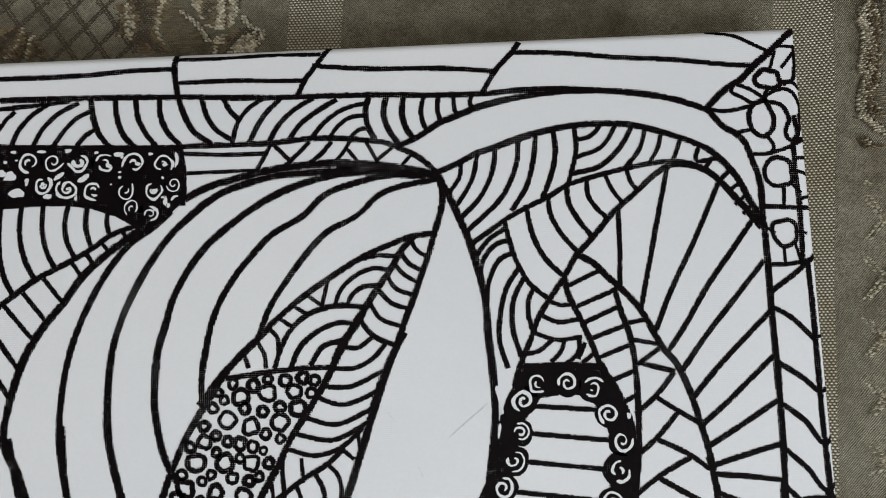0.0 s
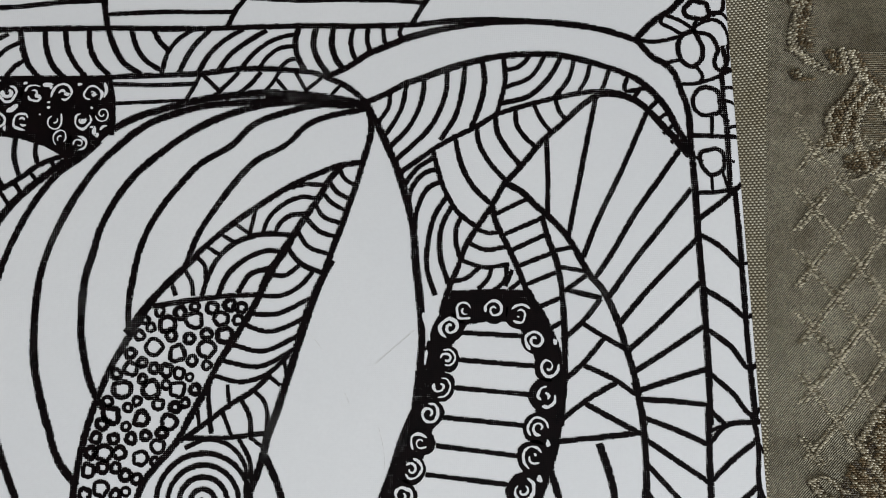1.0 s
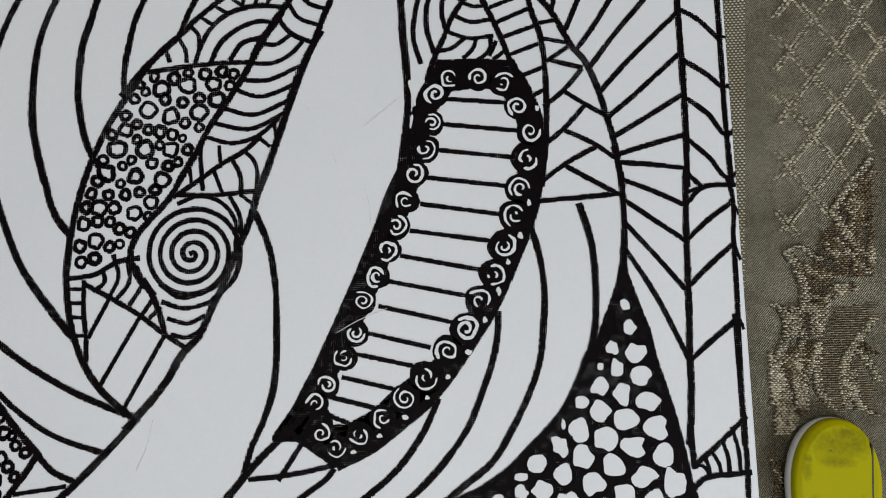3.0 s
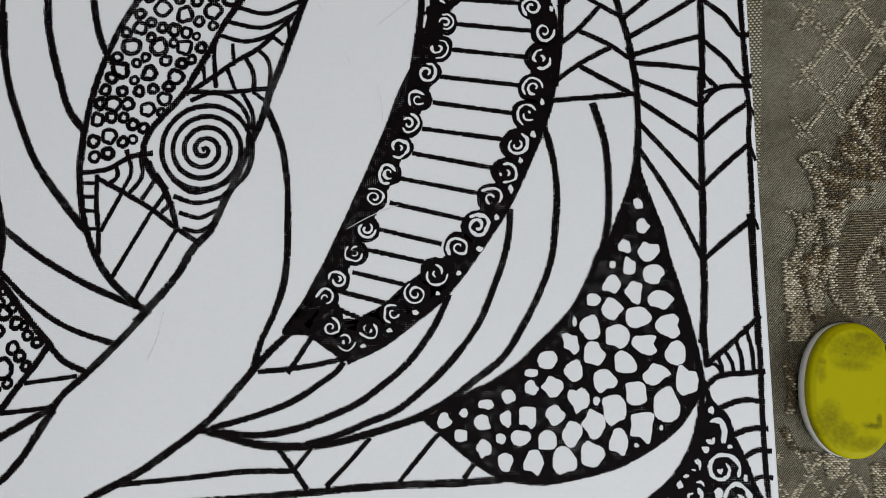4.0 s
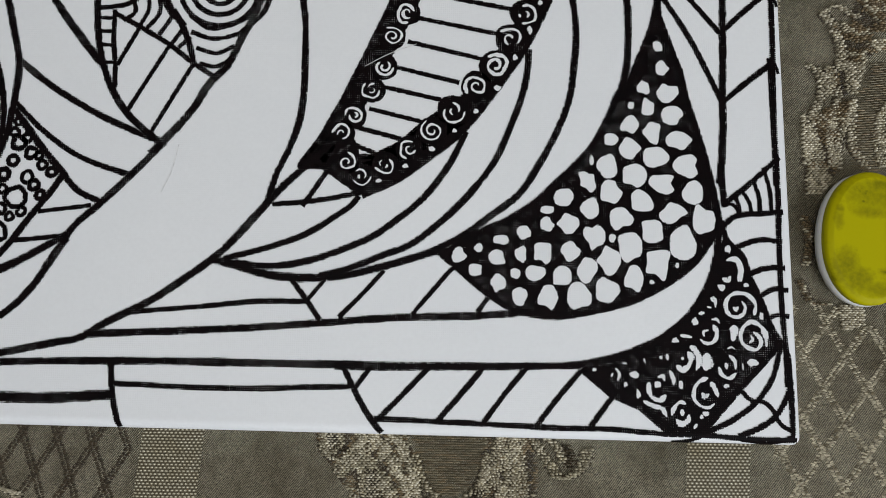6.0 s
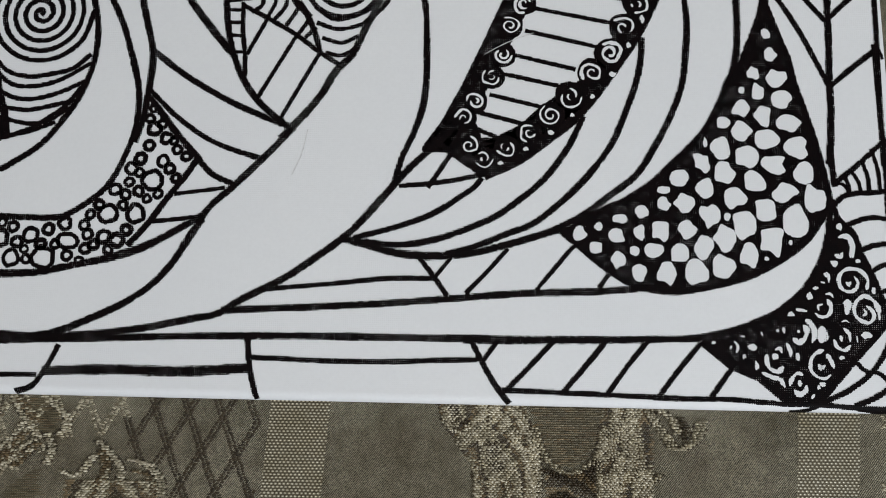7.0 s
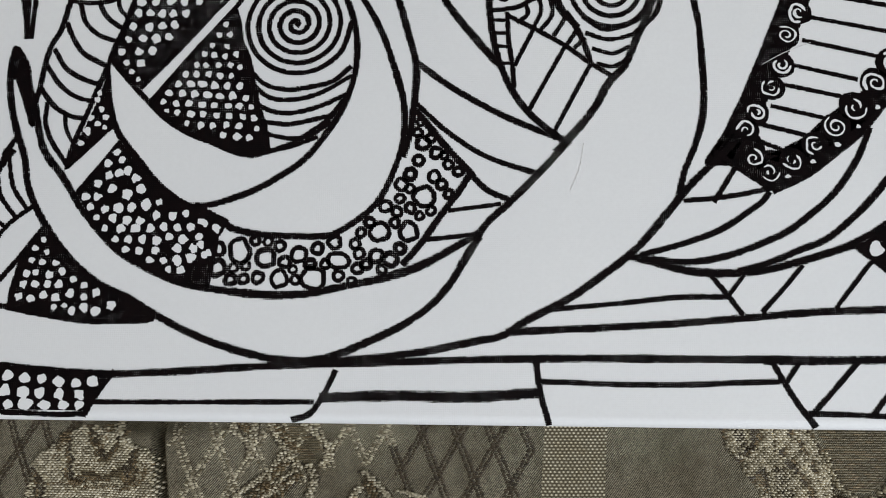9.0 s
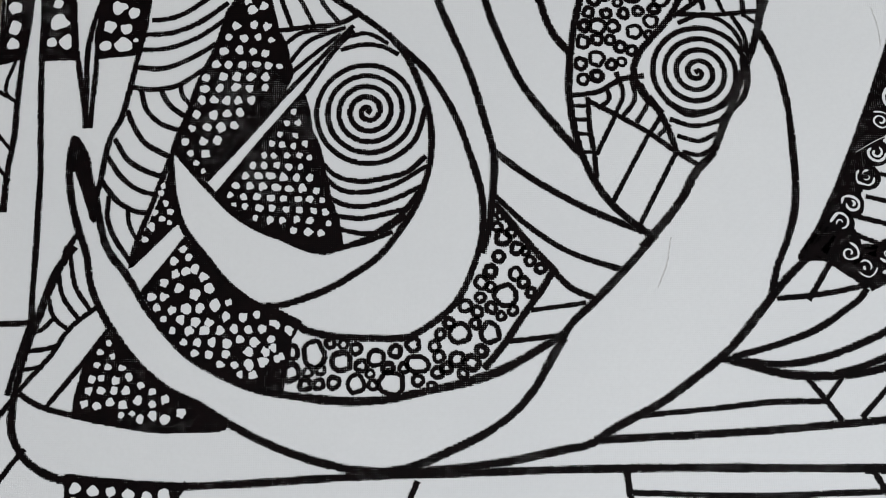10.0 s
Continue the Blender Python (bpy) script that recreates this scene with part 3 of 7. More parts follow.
bare(0.85, (-45.2, 100.3), (-43.6, 101.5), (-42.2, 102.5))
bare(1.02, (-38.1, 99.6), (-36.4, 100.4), (-34.8, 101.8))
bare(0.67, (-10.0, 93.1), (-8.9, 94.3), (-7.9, 94.4))
spot(-49.1, 109.1, 1.36, 0.51)
spot(-57.6, 109.2, 0.85, 0.51)
spot(-41.3, 109.1, 1.19, 0.68)
spot(-32.6, 108.3, 0.68, 0.51)
spot(-26.1, 107.6, 1.53, 0.68)
spot(-25.1, 107.0, 0.51, 0.85)
spot(-16.4, 107.5, 0.68, 0.51)
spot(-53.3, 100.4, 0.85, 0.68)
spot(-53.4, 99.4, 0.51, 0.85)
spot(-46.9, 95.4, 1.35, 0.84)
spot(-38.4, 94.5, 0.51, 0.84)
spot(-28.9, 104.2, 0.85, 0.68)
spot(-20.1, 104.5, 0.85, 0.68)
spot(-12.1, 104.1, 0.85, 0.68)
spot(-48.4, 99.0, 0.85, 0.68)
spot(-41.0, 97.5, 0.51, 0.51)
spot(-25.6, 102.2, 0.51, 0.34)
spot(-25.6, 100.6, 0.51, 0.51)
spot(-28.1, 98.5, 0.34, 0.34)
spot(-15.0, 96.2, 1.01, 0.51)
spot(-12.7, 100.1, 0.51, 0.51)
spot(-11.7, 92.8, 0.67, 1.52)
spot(-10.8, 91.6, 0.67, 0.67)
spot(-14.7, 90.4, 0.67, 0.34)
spot(-12.4, 94.1, 0.67, 0.34)
spot(-60.0, 106.1, 0.68, 0.51)
spot(-56.7, 106.6, 0.51, 0.34)
spot(-58.5, 101.9, 1.86, 1.52)
spot(-56.2, 96.5, 2.20, 1.35)
spot(-60.9, 102.7, 1.19, 1.19)
ink(1.36, (-7.3, 108.5), (-6.6, 102.5), (-6.5, 92.2))
ink(1.19, (-6.8, 107.3), (5.5, 106.6), (18.1, 106.7))
ink(1.02, (-5.6, 101.2), (5.5, 101.4), (15.4, 101.6))
ink(1.19, (19.4, 109.0), (17.4, 105.0), (15.6, 101.9))
ink(1.19, (19.9, 109.7), (23.5, 106.2), (25.5, 104.1))
ink(1.19, (30.8, 109.3), (27.3, 105.8), (23.5, 102.4))
ink(1.19, (37.5, 109.2), (34.7, 105.9), (31.8, 103.7))
ink(1.02, (43.1, 109.0), (41.0, 105.7), (38.8, 103.5))
ink(1.02, (42.7, 107.3), (45.2, 104.1))
ink(1.02, (48.7, 108.8), (51.5, 103.5))
ink(1.02, (55.6, 106.9), (51.8, 103.9))
ink(1.02, (61.2, 104.3), (58.8, 101.6))
# big leaf of long stripes
ink(2.03, (68.9, 98.9), (60.4, 100.7), (50.8, 102.2), (41.0, 103.0), (32.5, 102.9), (22.1, 101.8), (13.0, 100.1), (8.3, 98.9), (1.4, 97.0), (-3.5, 94.7), (-10.5, 91.0), (-19.3, 84.2), (-27.3, 78.6), (-36.0, 70.6), (-40.6, 63.9), (-46.1, 57.1), (-49.2, 52.5), (-52.1, 46.6), (-54.6, 38.6), (-56.1, 31.4), (-56.7, 24.9), (-55.2, 20.3), (-53.0, 16.7), (-49.8, 8.5))
ink(1.35, (69.8, 98.0), (60.4, 99.5), (50.3, 101.1), (40.1, 101.8))
ink(1.68, (-10.5, 89.3), (-16.4, 84.2), (-21.8, 80.4), (-27.2, 73.9), (-32.4, 65.0), (-35.6, 57.8), (-38.0, 50.9), (-39.8, 42.2), (-40.6, 35.0), (-40.8, 27.7), (-40.4, 21.2), (-39.6, 16.3), (-37.8, 8.2))
ink(1.86, (46.9, 100.5), (33.3, 100.4), (19.4, 99.4), (14.5, 98.2), (4.9, 94.8), (-5.4, 87.1), (-10.8, 81.6), (-15.5, 74.9), (-20.1, 66.7), (-23.7, 58.3), (-25.8, 51.2), (-26.9, 42.5), (-27.2, 32.5), (-26.7, 24.7), (-24.8, 15.9), (-22.5, 7.8))
ink(1.86, (60.4, 99.5), (50.8, 100.1), (40.9, 99.7), (30.4, 97.5), (19.4, 93.0), (8.4, 85.7), (-0.4, 77.8), (-5.1, 71.1), (-9.1, 63.0), (-11.1, 55.5), (-12.7, 50.2), (-13.6, 40.8), (-13.6, 33.4), (-12.4, 25.6), (-9.5, 16.4), (-7.0, 12.3))
ink(1.69, (65.3, 98.3), (54.8, 98.9), (45.8, 97.1), (35.3, 93.1), (29.9, 87.8), (19.5, 81.5), (14.0, 75.7), (8.5, 68.7), (3.8, 59.9), (1.9, 53.8), (1.2, 49.9), (0.1, 43.0), (0.0, 35.8), (0.7, 33.0))
ink(1.52, (68.8, 97.3), (66.6, 96.9), (58.3, 95.4), (52.0, 93.0), (45.9, 87.3), (36.1, 82.0), (29.2, 74.6), (23.7, 67.1), (19.5, 60.4), (16.9, 53.7), (15.9, 51.0))
ink(1.83, (-25.9, 20.6), (-24.2, 13.5), (-22.3, 7.7), (-19.1, -1.9), (-14.0, -8.9))
ink(1.84, (-40.2, 27.3), (-39.2, 16.2), (-37.8, 8.1), (-33.0, -6.1), (-27.6, -18.0), (-19.3, -29.4), (-12.2, -37.9))
ink(1.80, (-55.2, 24.2), (-50.8, 6.6), (-47.2, -2.4), (-43.3, -11.8), (-39.8, -22.7), (-38.1, -29.3), (-36.2, -36.6), (-36.4, -48.6), (-37.3, -56.3), (-39.4, -64.8))
ink(1.56, (-36.2, -36.9), (-26.0, -44.7), (-10.9, -53.5), (3.2, -59.7))
ink(1.39, (-36.1, -49.4), (-26.3, -58.7), (-17.4, -64.7), (-1.7, -70.5))
ink(1.35, (-61.1, 92.6), (-52.7, 93.0), (-40.2, 93.0), (-33.3, 91.8), (-26.3, 89.4), (-22.0, 87.4), (-18.8, 85.6))
ink(1.35, (-60.7, 92.2), (-60.9, 84.9), (-60.3, 77.5), (-58.7, 71.2), (-56.0, 66.3))
ink(1.35, (-54.5, 92.7), (-54.9, 85.6), (-53.5, 78.0), (-49.7, 70.3))
ink(1.35, (-48.0, 92.9), (-48.2, 86.3), (-46.7, 79.1), (-44.0, 73.8))
ink(1.35, (-40.5, 93.0), (-41.5, 86.1), (-40.2, 80.4), (-38.3, 77.0))
ink(1.35, (-35.0, 92.2), (-35.2, 85.9), (-33.5, 79.7))
ink(1.18, (-28.7, 90.6), (-28.9, 86.4), (-28.1, 83.3))
ink(1.51, (-60.2, 62.5), (-55.6, 66.0), (-49.7, 70.3), (-43.6, 73.5), (-38.9, 75.9), (-32.8, 79.4), (-28.1, 82.8), (-22.0, 85.2), (-18.8, 86.3))
ink(1.16, (-46.7, 70.2), (-41.3, 63.6))
ink(1.16, (-58.3, 62.9), (-49.2, 52.5))
ink(1.16, (-52.6, 66.2), (-45.8, 58.0))
ink(1.16, (-38.9, 75.2), (-35.7, 70.6))
ink(1.17, (-34.5, 77.4), (-32.3, 74.0))
ink(1.17, (-30.2, 80.8), (-28.3, 78.3))
ink(1.17, (-24.1, 83.7), (-22.5, 81.6))
ink(1.32, (-59.6, 52.9), (-52.9, 43.8))
ink(1.31, (-59.0, 41.4), (-55.3, 36.0))
# patterned leaf
ink(1.51, (67.9, 80.9), (61.7, 80.3), (54.8, 77.9), (49.2, 75.7), (39.5, 70.1), (30.5, 64.2), (24.3, 59.3), (19.5, 55.0), (15.6, 50.7), (11.5, 46.7), (8.1, 43.9), (-0.4, 33.4))
ink(1.70, (19.1, 54.2), (12.2, 47.9), (7.5, 42.9), (1.5, 33.7), (-1.9, 28.2), (-5.0, 22.6), (-7.6, 16.4), (-9.2, 12.3), (-11.9, 2.7), (-13.6, -6.0), (-14.3, -12.1), (-14.7, -20.1), (-14.0, -28.2), (-11.9, -37.5), (-8.8, -45.3), (-3.6, -52.9), (3.1, -58.8), (6.5, -61.3))
ink(1.90, (58.3, 51.5), (53.3, 41.7), (49.9, 32.4), (47.1, 22.6), (44.8, 15.7), (42.3, 8.2), (39.7, 1.3), (38.4, -4.2), (35.1, -12.1), (32.5, -18.7), (29.5, -26.2), (27.6, -30.0), (23.7, -38.5), (19.2, -43.5), (14.8, -51.1), (10.4, -56.7), (3.9, -63.6))
ink(1.73, (61.7, 79.9), (58.1, 75.8), (55.3, 71.0), (51.0, 65.0), (47.5, 59.6), (45.4, 55.6), (41.3, 50.4), (38.6, 45.2))
ink(1.73, (47.1, 59.3), (44.3, 54.9), (39.5, 46.2), (36.0, 39.2), (30.5, 30.2), (25.8, 23.1), (22.5, 16.3), (17.9, 8.2), (14.5, 1.9), (9.9, -3.4), (5.5, -8.7), (3.5, -14.7), (5.8, -20.7), (10.4, -26.1))
ink(1.21, (61.3, 79.6), (62.6, 76.4), (65.5, 74.3))
ink(1.20, (58.4, 75.5), (60.0, 72.7), (64.1, 70.1))
ink(1.20, (56.6, 71.7), (58.6, 69.3), (63.0, 66.6))
ink(1.20, (54.1, 68.7), (56.2, 65.2), (61.3, 63.0))
ink(1.20, (52.0, 64.0), (55.1, 60.7), (60.2, 58.9))
ink(1.19, (49.0, 60.6), (51.6, 56.5), (57.9, 53.9))
ink(1.36, (46.4, 55.2), (49.5, 51.5), (55.5, 48.6))
ink(1.36, (46.8, 59.6), (42.0, 60.4), (35.9, 59.9), (29.8, 57.5), (25.0, 52.9), (22.7, 48.2), (21.2, 43.5))
ink(1.36, (43.8, 55.0), (40.0, 55.4), (33.9, 53.3), (28.4, 48.7), (26.0, 43.4))
ink(1.36, (39.9, 50.0), (35.2, 48.8), (31.7, 43.9))
ink(1.35, (7.5, 40.3), (26.3, 42.4), (38.1, 42.6))
ink(1.18, (38.1, 42.4), (44.4, 42.3), (50.0, 45.3), (52.7, 48.5))
ink(1.19, (40.8, 48.5), (45.0, 48.0), (48.6, 50.4))
ink(1.18, (36.3, 37.1), (42.2, 36.9), (51.3, 40.7))
ink(1.17, (34.0, 33.9), (39.6, 32.0), (51.3, 35.7))
ink(1.17, (30.5, 28.3), (38.2, 26.4), (48.6, 30.4))
ink(1.17, (27.3, 24.0), (37.6, 22.1), (47.9, 26.8))
ink(1.17, (25.1, 19.8), (32.8, 17.9), (39.0, 19.4), (45.8, 24.8))
ink(1.16, (23.2, 16.9), (23.3, 12.7), (24.0, 4.5))
ink(1.00, (28.7, 16.5), (29.1, 11.2))
ink(1.16, (32.9, 12.1), (34.6, 9.1), (35.3, 2.5))
ink(1.16, (36.2, 15.2), (39.0, 12.3), (40.0, 6.7), (39.4, 3.4))
ink(1.00, (40.3, 19.4), (43.1, 17.1))
ink(1.0, (44.8, 24.2), (45.3, 19.9))
ink(1.32, (16.0, 2.4), (23.3, 7.2), (29.4, 11.6), (36.2, 15.6), (40.3, 19.4))
ink(1.32, (17.3, 2.7), (26.9, 2.4), (39.1, 3.4))
ink(0.99, (20.2, 10.1), (20.6, 6.6))
ink(1.0, (27.5, 8.9), (29.5, 3.7))
ink(1.21, (56.0, 74.5), (50.5, 74.8), (47.7, 74.1))
ink(1.20, (54.6, 70.5), (49.1, 70.9), (43.6, 68.3), (40.1, 64.6), (38.7, 60.5))
ink(1.20, (51.0, 66.0), (46.2, 65.4), (43.5, 63.2), (42.4, 60.8))
ink(1.03, (36.6, 68.2), (35.6, 64.1), (34.6, 60.0))
ink(1.02, (31.1, 63.2), (34.6, 60.6))
ink(1.02, (27.1, 60.2), (30.4, 58.1))
ink(1.02, (23.0, 56.7), (26.0, 54.5))
ink(1.19, (19.5, 54.0), (21.7, 51.5), (22.0, 48.2))
ink(1.19, (16.3, 49.7), (17.9, 47.0), (18.3, 43.6))
ink(1.18, (12.2, 46.5), (13.2, 43.8))
ring(8.9, 38.6, 1.35, 1.35)
ring(14.8, 38.1, 1.51, 1.51)
ring(19.0, 39.7, 1.18, 1.18)
ring(24.0, 39.2, 1.52, 1.52)
ring(29.1, 39.9, 1.52, 1.52)
ring(32.4, 39.0, 1.35, 1.35)
ring(11.2, 34.9, 2.18, 2.18)
ring(19.0, 35.9, 2.35, 2.35)
ring(26.6, 36.0, 2.02, 2.02)
ring(31.6, 35.5, 1.34, 1.34)
ring(3.2, 32.0, 1.34, 1.34)
ring(6.5, 34.2, 1.17, 1.17)
ring(12.4, 31.6, 1.34, 1.34)
ring(17.5, 30.6, 1.34, 1.34)
ring(22.5, 31.8, 1.34, 1.34)
ring(27.5, 31.2, 2.18, 2.18)
ring(0.8, 26.9, 1.34, 1.34)
ring(7.5, 28.5, 2.34, 2.34)
ring(14.2, 26.6, 2.34, 2.34)
ring(22.5, 27.2, 2.34, 2.34)
ring(-3.1, 21.1, 1.33, 1.33)
ring(1.0, 22.7, 1.83, 1.83)
ring(7.6, 22.5, 1.33, 1.33)
ring(11.0, 21.9, 1.67, 1.67)
ring(14.8, 20.9, 1.50, 1.50)
ring(18.4, 24.2, 1.34, 1.34)
ring(-1.4, 16.8, 2.49, 2.49)
ring(-5.4, 13.6, 1.33, 1.33)
ring(4.4, 19.5, 1.16, 1.16)
ring(6.9, 16.6, 2.33, 2.33)
ring(11.1, 17.7, 1.16, 1.16)
ring(14.4, 16.4, 2.16, 2.16)
ring(19.4, 16.2, 1.33, 1.33)
ring(2.9, 13.3, 1.16, 1.16)
ring(-4.4, 9.8, 2.32, 2.32)
ring(0.4, 11.7, 1.16, 1.16)
ring(4.2, 8.6, 1.98, 1.98)
ring(9.0, 12.3, 1.49, 1.49)
ring(12.1, 7.2, 1.98, 1.98)
ring(-6.8, 7.4, 1.49, 1.49)
ring(-0.2, 6.4, 1.16, 1.16)
ring(13.7, 11.4, 1.32, 1.32)
ring(16.6, 12.5, 1.16, 1.16)
ring(-8.4, 3.6, 1.32, 1.32)
ring(-9.9, -0.5, 1.48, 1.48)
ring(-6.1, -0.6, 2.14, 2.14)
ring(-1.6, -0.7, 1.64, 1.64)
ring(4.1, -2.5, 1.97, 1.97)
ring(9.0, 0.7, 1.81, 1.81)
ring(-10.2, -5.4, 1.80, 1.80)
ring(-6.4, -4.7, 1.48, 1.48)
ring(-2.7, -4.8, 1.31, 1.31)
ring(0.2, -7.0, 1.47, 1.47)
ring(8.3, -3.5, 1.15, 1.15)
ring(3.5, -8.1, 1.31, 1.31)
ring(-11.1, -11.9, 1.47, 1.47)
ring(-6.7, -10.4, 1.96, 1.96)
ring(-2.6, -12.2, 1.31, 1.31)
ring(-10.4, -16.5, 1.46, 1.46)
ring(-6.9, -15.6, 1.47, 1.47)
ring(5.6, 3.7, 1.32, 1.32)
ring(1.5, 3.0, 1.32, 1.32)
ring(-3.4, 3.1, 1.32, 1.32)
ring(10.2, 4.3, 1.32, 1.32)
ring(0.3, -11.4, 1.14, 1.14)
ring(4.8, 36.3, 1.01, 1.01)
ring(22.6, 22.9, 1.17, 1.17)
ring(4.2, 24.3, 1.17, 1.17)
ring(17.7, 19.7, 1.00, 1.00)
spiral(21.3, -14.8, 14.6, 4.4, 80, -1, 1.3)
ink(1.15, (17.4, 0.2), (22.8, 2.2), (29.5, 0.2), (33.7, -5.3), (33.8, -12.1))
ink(1.15, (32.3, 1.3), (35.0, -4.1), (35.4, -8.8))
ink(0.99, (36.1, 1.6), (38.6, -0.5))
ink(1.30, (12.8, -23.6), (18.2, -27.2), (24.2, -26.2), (29.5, -23.5))
ink(1.13, (13.6, -28.6), (19.6, -30.4), (26.3, -29.0))
ink(1.13, (15.4, -33.3), (20.5, -34.7), (24.9, -32.9))
ink(1.13, (16.5, -37.9), (20.5, -38.7), (24.3, -36.7))
ink(1.31, (5.6, -15.7), (0.5, -16.5), (-6.7, -20.2), (-13.5, -21.1))
ink(1.47, (5.8, -20.7), (10.0, -26.1), (12.3, -31.2), (13.9, -36.8))
ink(1.30, (-9.2, -23.0), (-2.5, -26.6), (7.7, -32.8), (13.8, -37.5), (19.9, -41.5))
ink(1.14, (-4.3, -19.1), (-3.7, -22.4), (-6.3, -24.6))
ink(1.14, (-1.2, -15.2), (0.3, -21.2), (-1.7, -25.8))
ink(1.14, (2.9, -16.6), (3.4, -22.6), (0.3, -27.0))
ink(1.14, (5.6, -18.6), (7.1, -22.8), (4.0, -28.7))
ink(1.14, (7.9, -22.2), (10.3, -26.9), (7.7, -31.5))
ink(1.13, (12.3, -30.4), (10.1, -32.5))
ink(1.13, (-2.1, -27.2), (-7.4, -37.6))
ink(1.13, (6.4, -33.4), (-3.6, -51.3))
ink(1.13, (13.8, -38.5), (3.1, -58.2))
ink(1.30, (-9.6, -22.5), (-9.2, -31.7), (-8.4, -37.6), (-8.0, -44.3))
ink(0.97, (-13.5, -24.2), (-9.8, -24.3))
ink(0.97, (-13.4, -28.2), (-10.0, -28.3))
ink(0.97, (-12.6, -32.2), (-9.5, -32.6))
ink(0.97, (-11.3, -37.5), (-8.7, -37.6))
# slender stem
ink(1.64, (39.7, -3.6), (43.6, -13.3), (45.4, -23.2), (46.0, -35.9), (46.0, -44.3), (45.1, -54.1), (42.4, -62.7), (38.9, -70.6), (37.3, -76.9))
ink(1.75, (56.9, -57.4), (50.0, -64.9), (40.2, -74.2), (34.0, -81.5), (23.2, -93.2), (16.0, -98.6), (7.1, -104.8), (-5.4, -111.3), (-13.1, -115.8), (-19.0, -116.9), (-33.6, -119.8), (-51.0, -121.8), (-71.4, -122.6))
# ladder leaf with curls along both sides
patch(False, (94.0, 41.3), (88.4, 32.3), (84.5, 22.1), (81.5, 8.7), (77.2, -0.4), (73.8, -10.2), (69.1, -21.4), (63.3, -34.6), (57.4, -47.3), (50.9, -59.6), (45.3, -67.4), (52.9, -67.6), (58.0, -58.5), (61.2, -52.4), (64.5, -46.3), (68.1, -38.8), (72.0, -31.2), (76.1, -21.9), (79.8, -12.8), (82.9, -5.5), (86.1, 3.2), (88.8, 13.2), (90.4, 21.1), (92.6, 27.0), (97.1, 32.9), (105.2, 33.9), (111.6, 33.0), (115.7, 27.2), (117.5, 21.2), (118.0, 16.1), (116.1, 3.5), (113.8, -5.8), (110.1, -15.3), (106.6, -24.1), (101.7, -32.8), (96.7, -40.9), (90.1, -47.9), (81.9, -54.6), (73.1, -61.0), (64.9, -64.9), (60.3, -66.6), (64.3, -67.9), (70.6, -68.1), (80.2, -63.5), (91.4, -55.8), (99.7, -45.4), (108.2, -32.9), (114.4, -20.2), (119.8, -7.3), (123.3, 7.5), (123.8, 21.0), (120.6, 31.4), (115.1, 40.7))
ink(1.52, (93.1, 41.2), (104.1, 41.4), (115.6, 40.9))
ink(1.69, (115.6, 40.9), (120.6, 31.4), (123.8, 21.0), (123.3, 7.5), (119.8, -7.3), (114.4, -20.2), (108.2, -32.9), (99.7, -45.4), (91.4, -56.1), (80.1, -63.8))
curl(92.6, 31.6, 3.02, 40, 1)
curl(91.3, 22.7, 2.81, 200, 1)
curl(89.2, 15.1, 3.19, 90, -1)
curl(85.7, 7.3, 3.18, 300, 1)
curl(83.4, -0.4, 2.96, 20, 1)
curl(80.4, -7.8, 2.95, 160, 1)
curl(77.8, -14.7, 2.94, 80, -1)
curl(74.8, -22.3, 2.93, 0, 1)
curl(70.6, -29.4, 2.91, 220, 1)
curl(68.5, -38.4, 2.90, 120, 1)
curl(65.2, -45.2, 2.88, 40, -1)
curl(60.5, -52.8, 2.68, 270, 1)
curl(57.1, -58.0, 2.67, 10, 1)
curl(96.9, 36.5, 3.03, 120, 1)
curl(105.5, 36.3, 3.03, 30, 1)
curl(112.7, 34.5, 3.03, 270, -1)
curl(116.9, 27.2, 3.02, 40, 1)
curl(120.3, 19.4, 3.00, 200, 1)
curl(119.0, 11.5, 3.39, 90, -1)
curl(116.9, 2.6, 3.37, 300, 1)
curl(115.0, -5.4, 3.55, 20, 1)
curl(111.5, -14.5, 3.33, 160, 1)
curl(108.3, -22.4, 3.32, 80, -1)
curl(104.1, -29.9, 3.11, 0, 1)
curl(100.0, -38.0, 3.48, 220, 1)
curl(94.6, -44.0, 3.27, 20, 1)
curl(88.1, -51.1, 3.26, 120, 1)
curl(82.4, -57.0, 3.25, 40, -1)
ink(1.17, (96.7, 29.9), (114.0, 28.4))
ink(1.17, (94.7, 22.3), (117.0, 19.8))
ink(1.16, (93.0, 14.5), (114.5, 11.9))
ink(1.16, (90.4, 6.2), (112.8, 3.3))
ink(1.15, (88.3, -1.6), (110.4, -5.0))
ink(1.15, (85.1, -9.4), (107.6, -12.8))
ink(1.14, (82.2, -16.7), (104.9, -21.2))
ink(1.14, (78.6, -24.0), (100.8, -28.6))
ink(1.13, (75.8, -31.1), (96.2, -36.0))
ink(1.13, (72.4, -38.7), (89.0, -42.8))
ink(1.12, (69.6, -44.6), (86.2, -48.4))
ink(1.12, (65.3, -50.9), (80.8, -54.8))
patch(False, (47.3, -64.7), (54.4, -56.8), (57.5, -54.9), (60.3, -60.4), (61.6, -64.3), (66.4, -64.6), (73.9, -60.4), (79.0, -55.6), (85.5, -50.8), (92.5, -54.8), (82.2, -64.4), (72.7, -71.3), (62.4, -74.8), (53.5, -68.5))
ink(1.11, (60.9, -56.1), (73.1, -59.3))
ink(1.11, (59.0, -60.4), (66.2, -63.5))
curl(76.1, -62.2, 2.85, 80, 1)
curl(69.4, -66.8, 2.84, 20, -1)
curl(62.8, -70.0, 2.65, 140, 1)
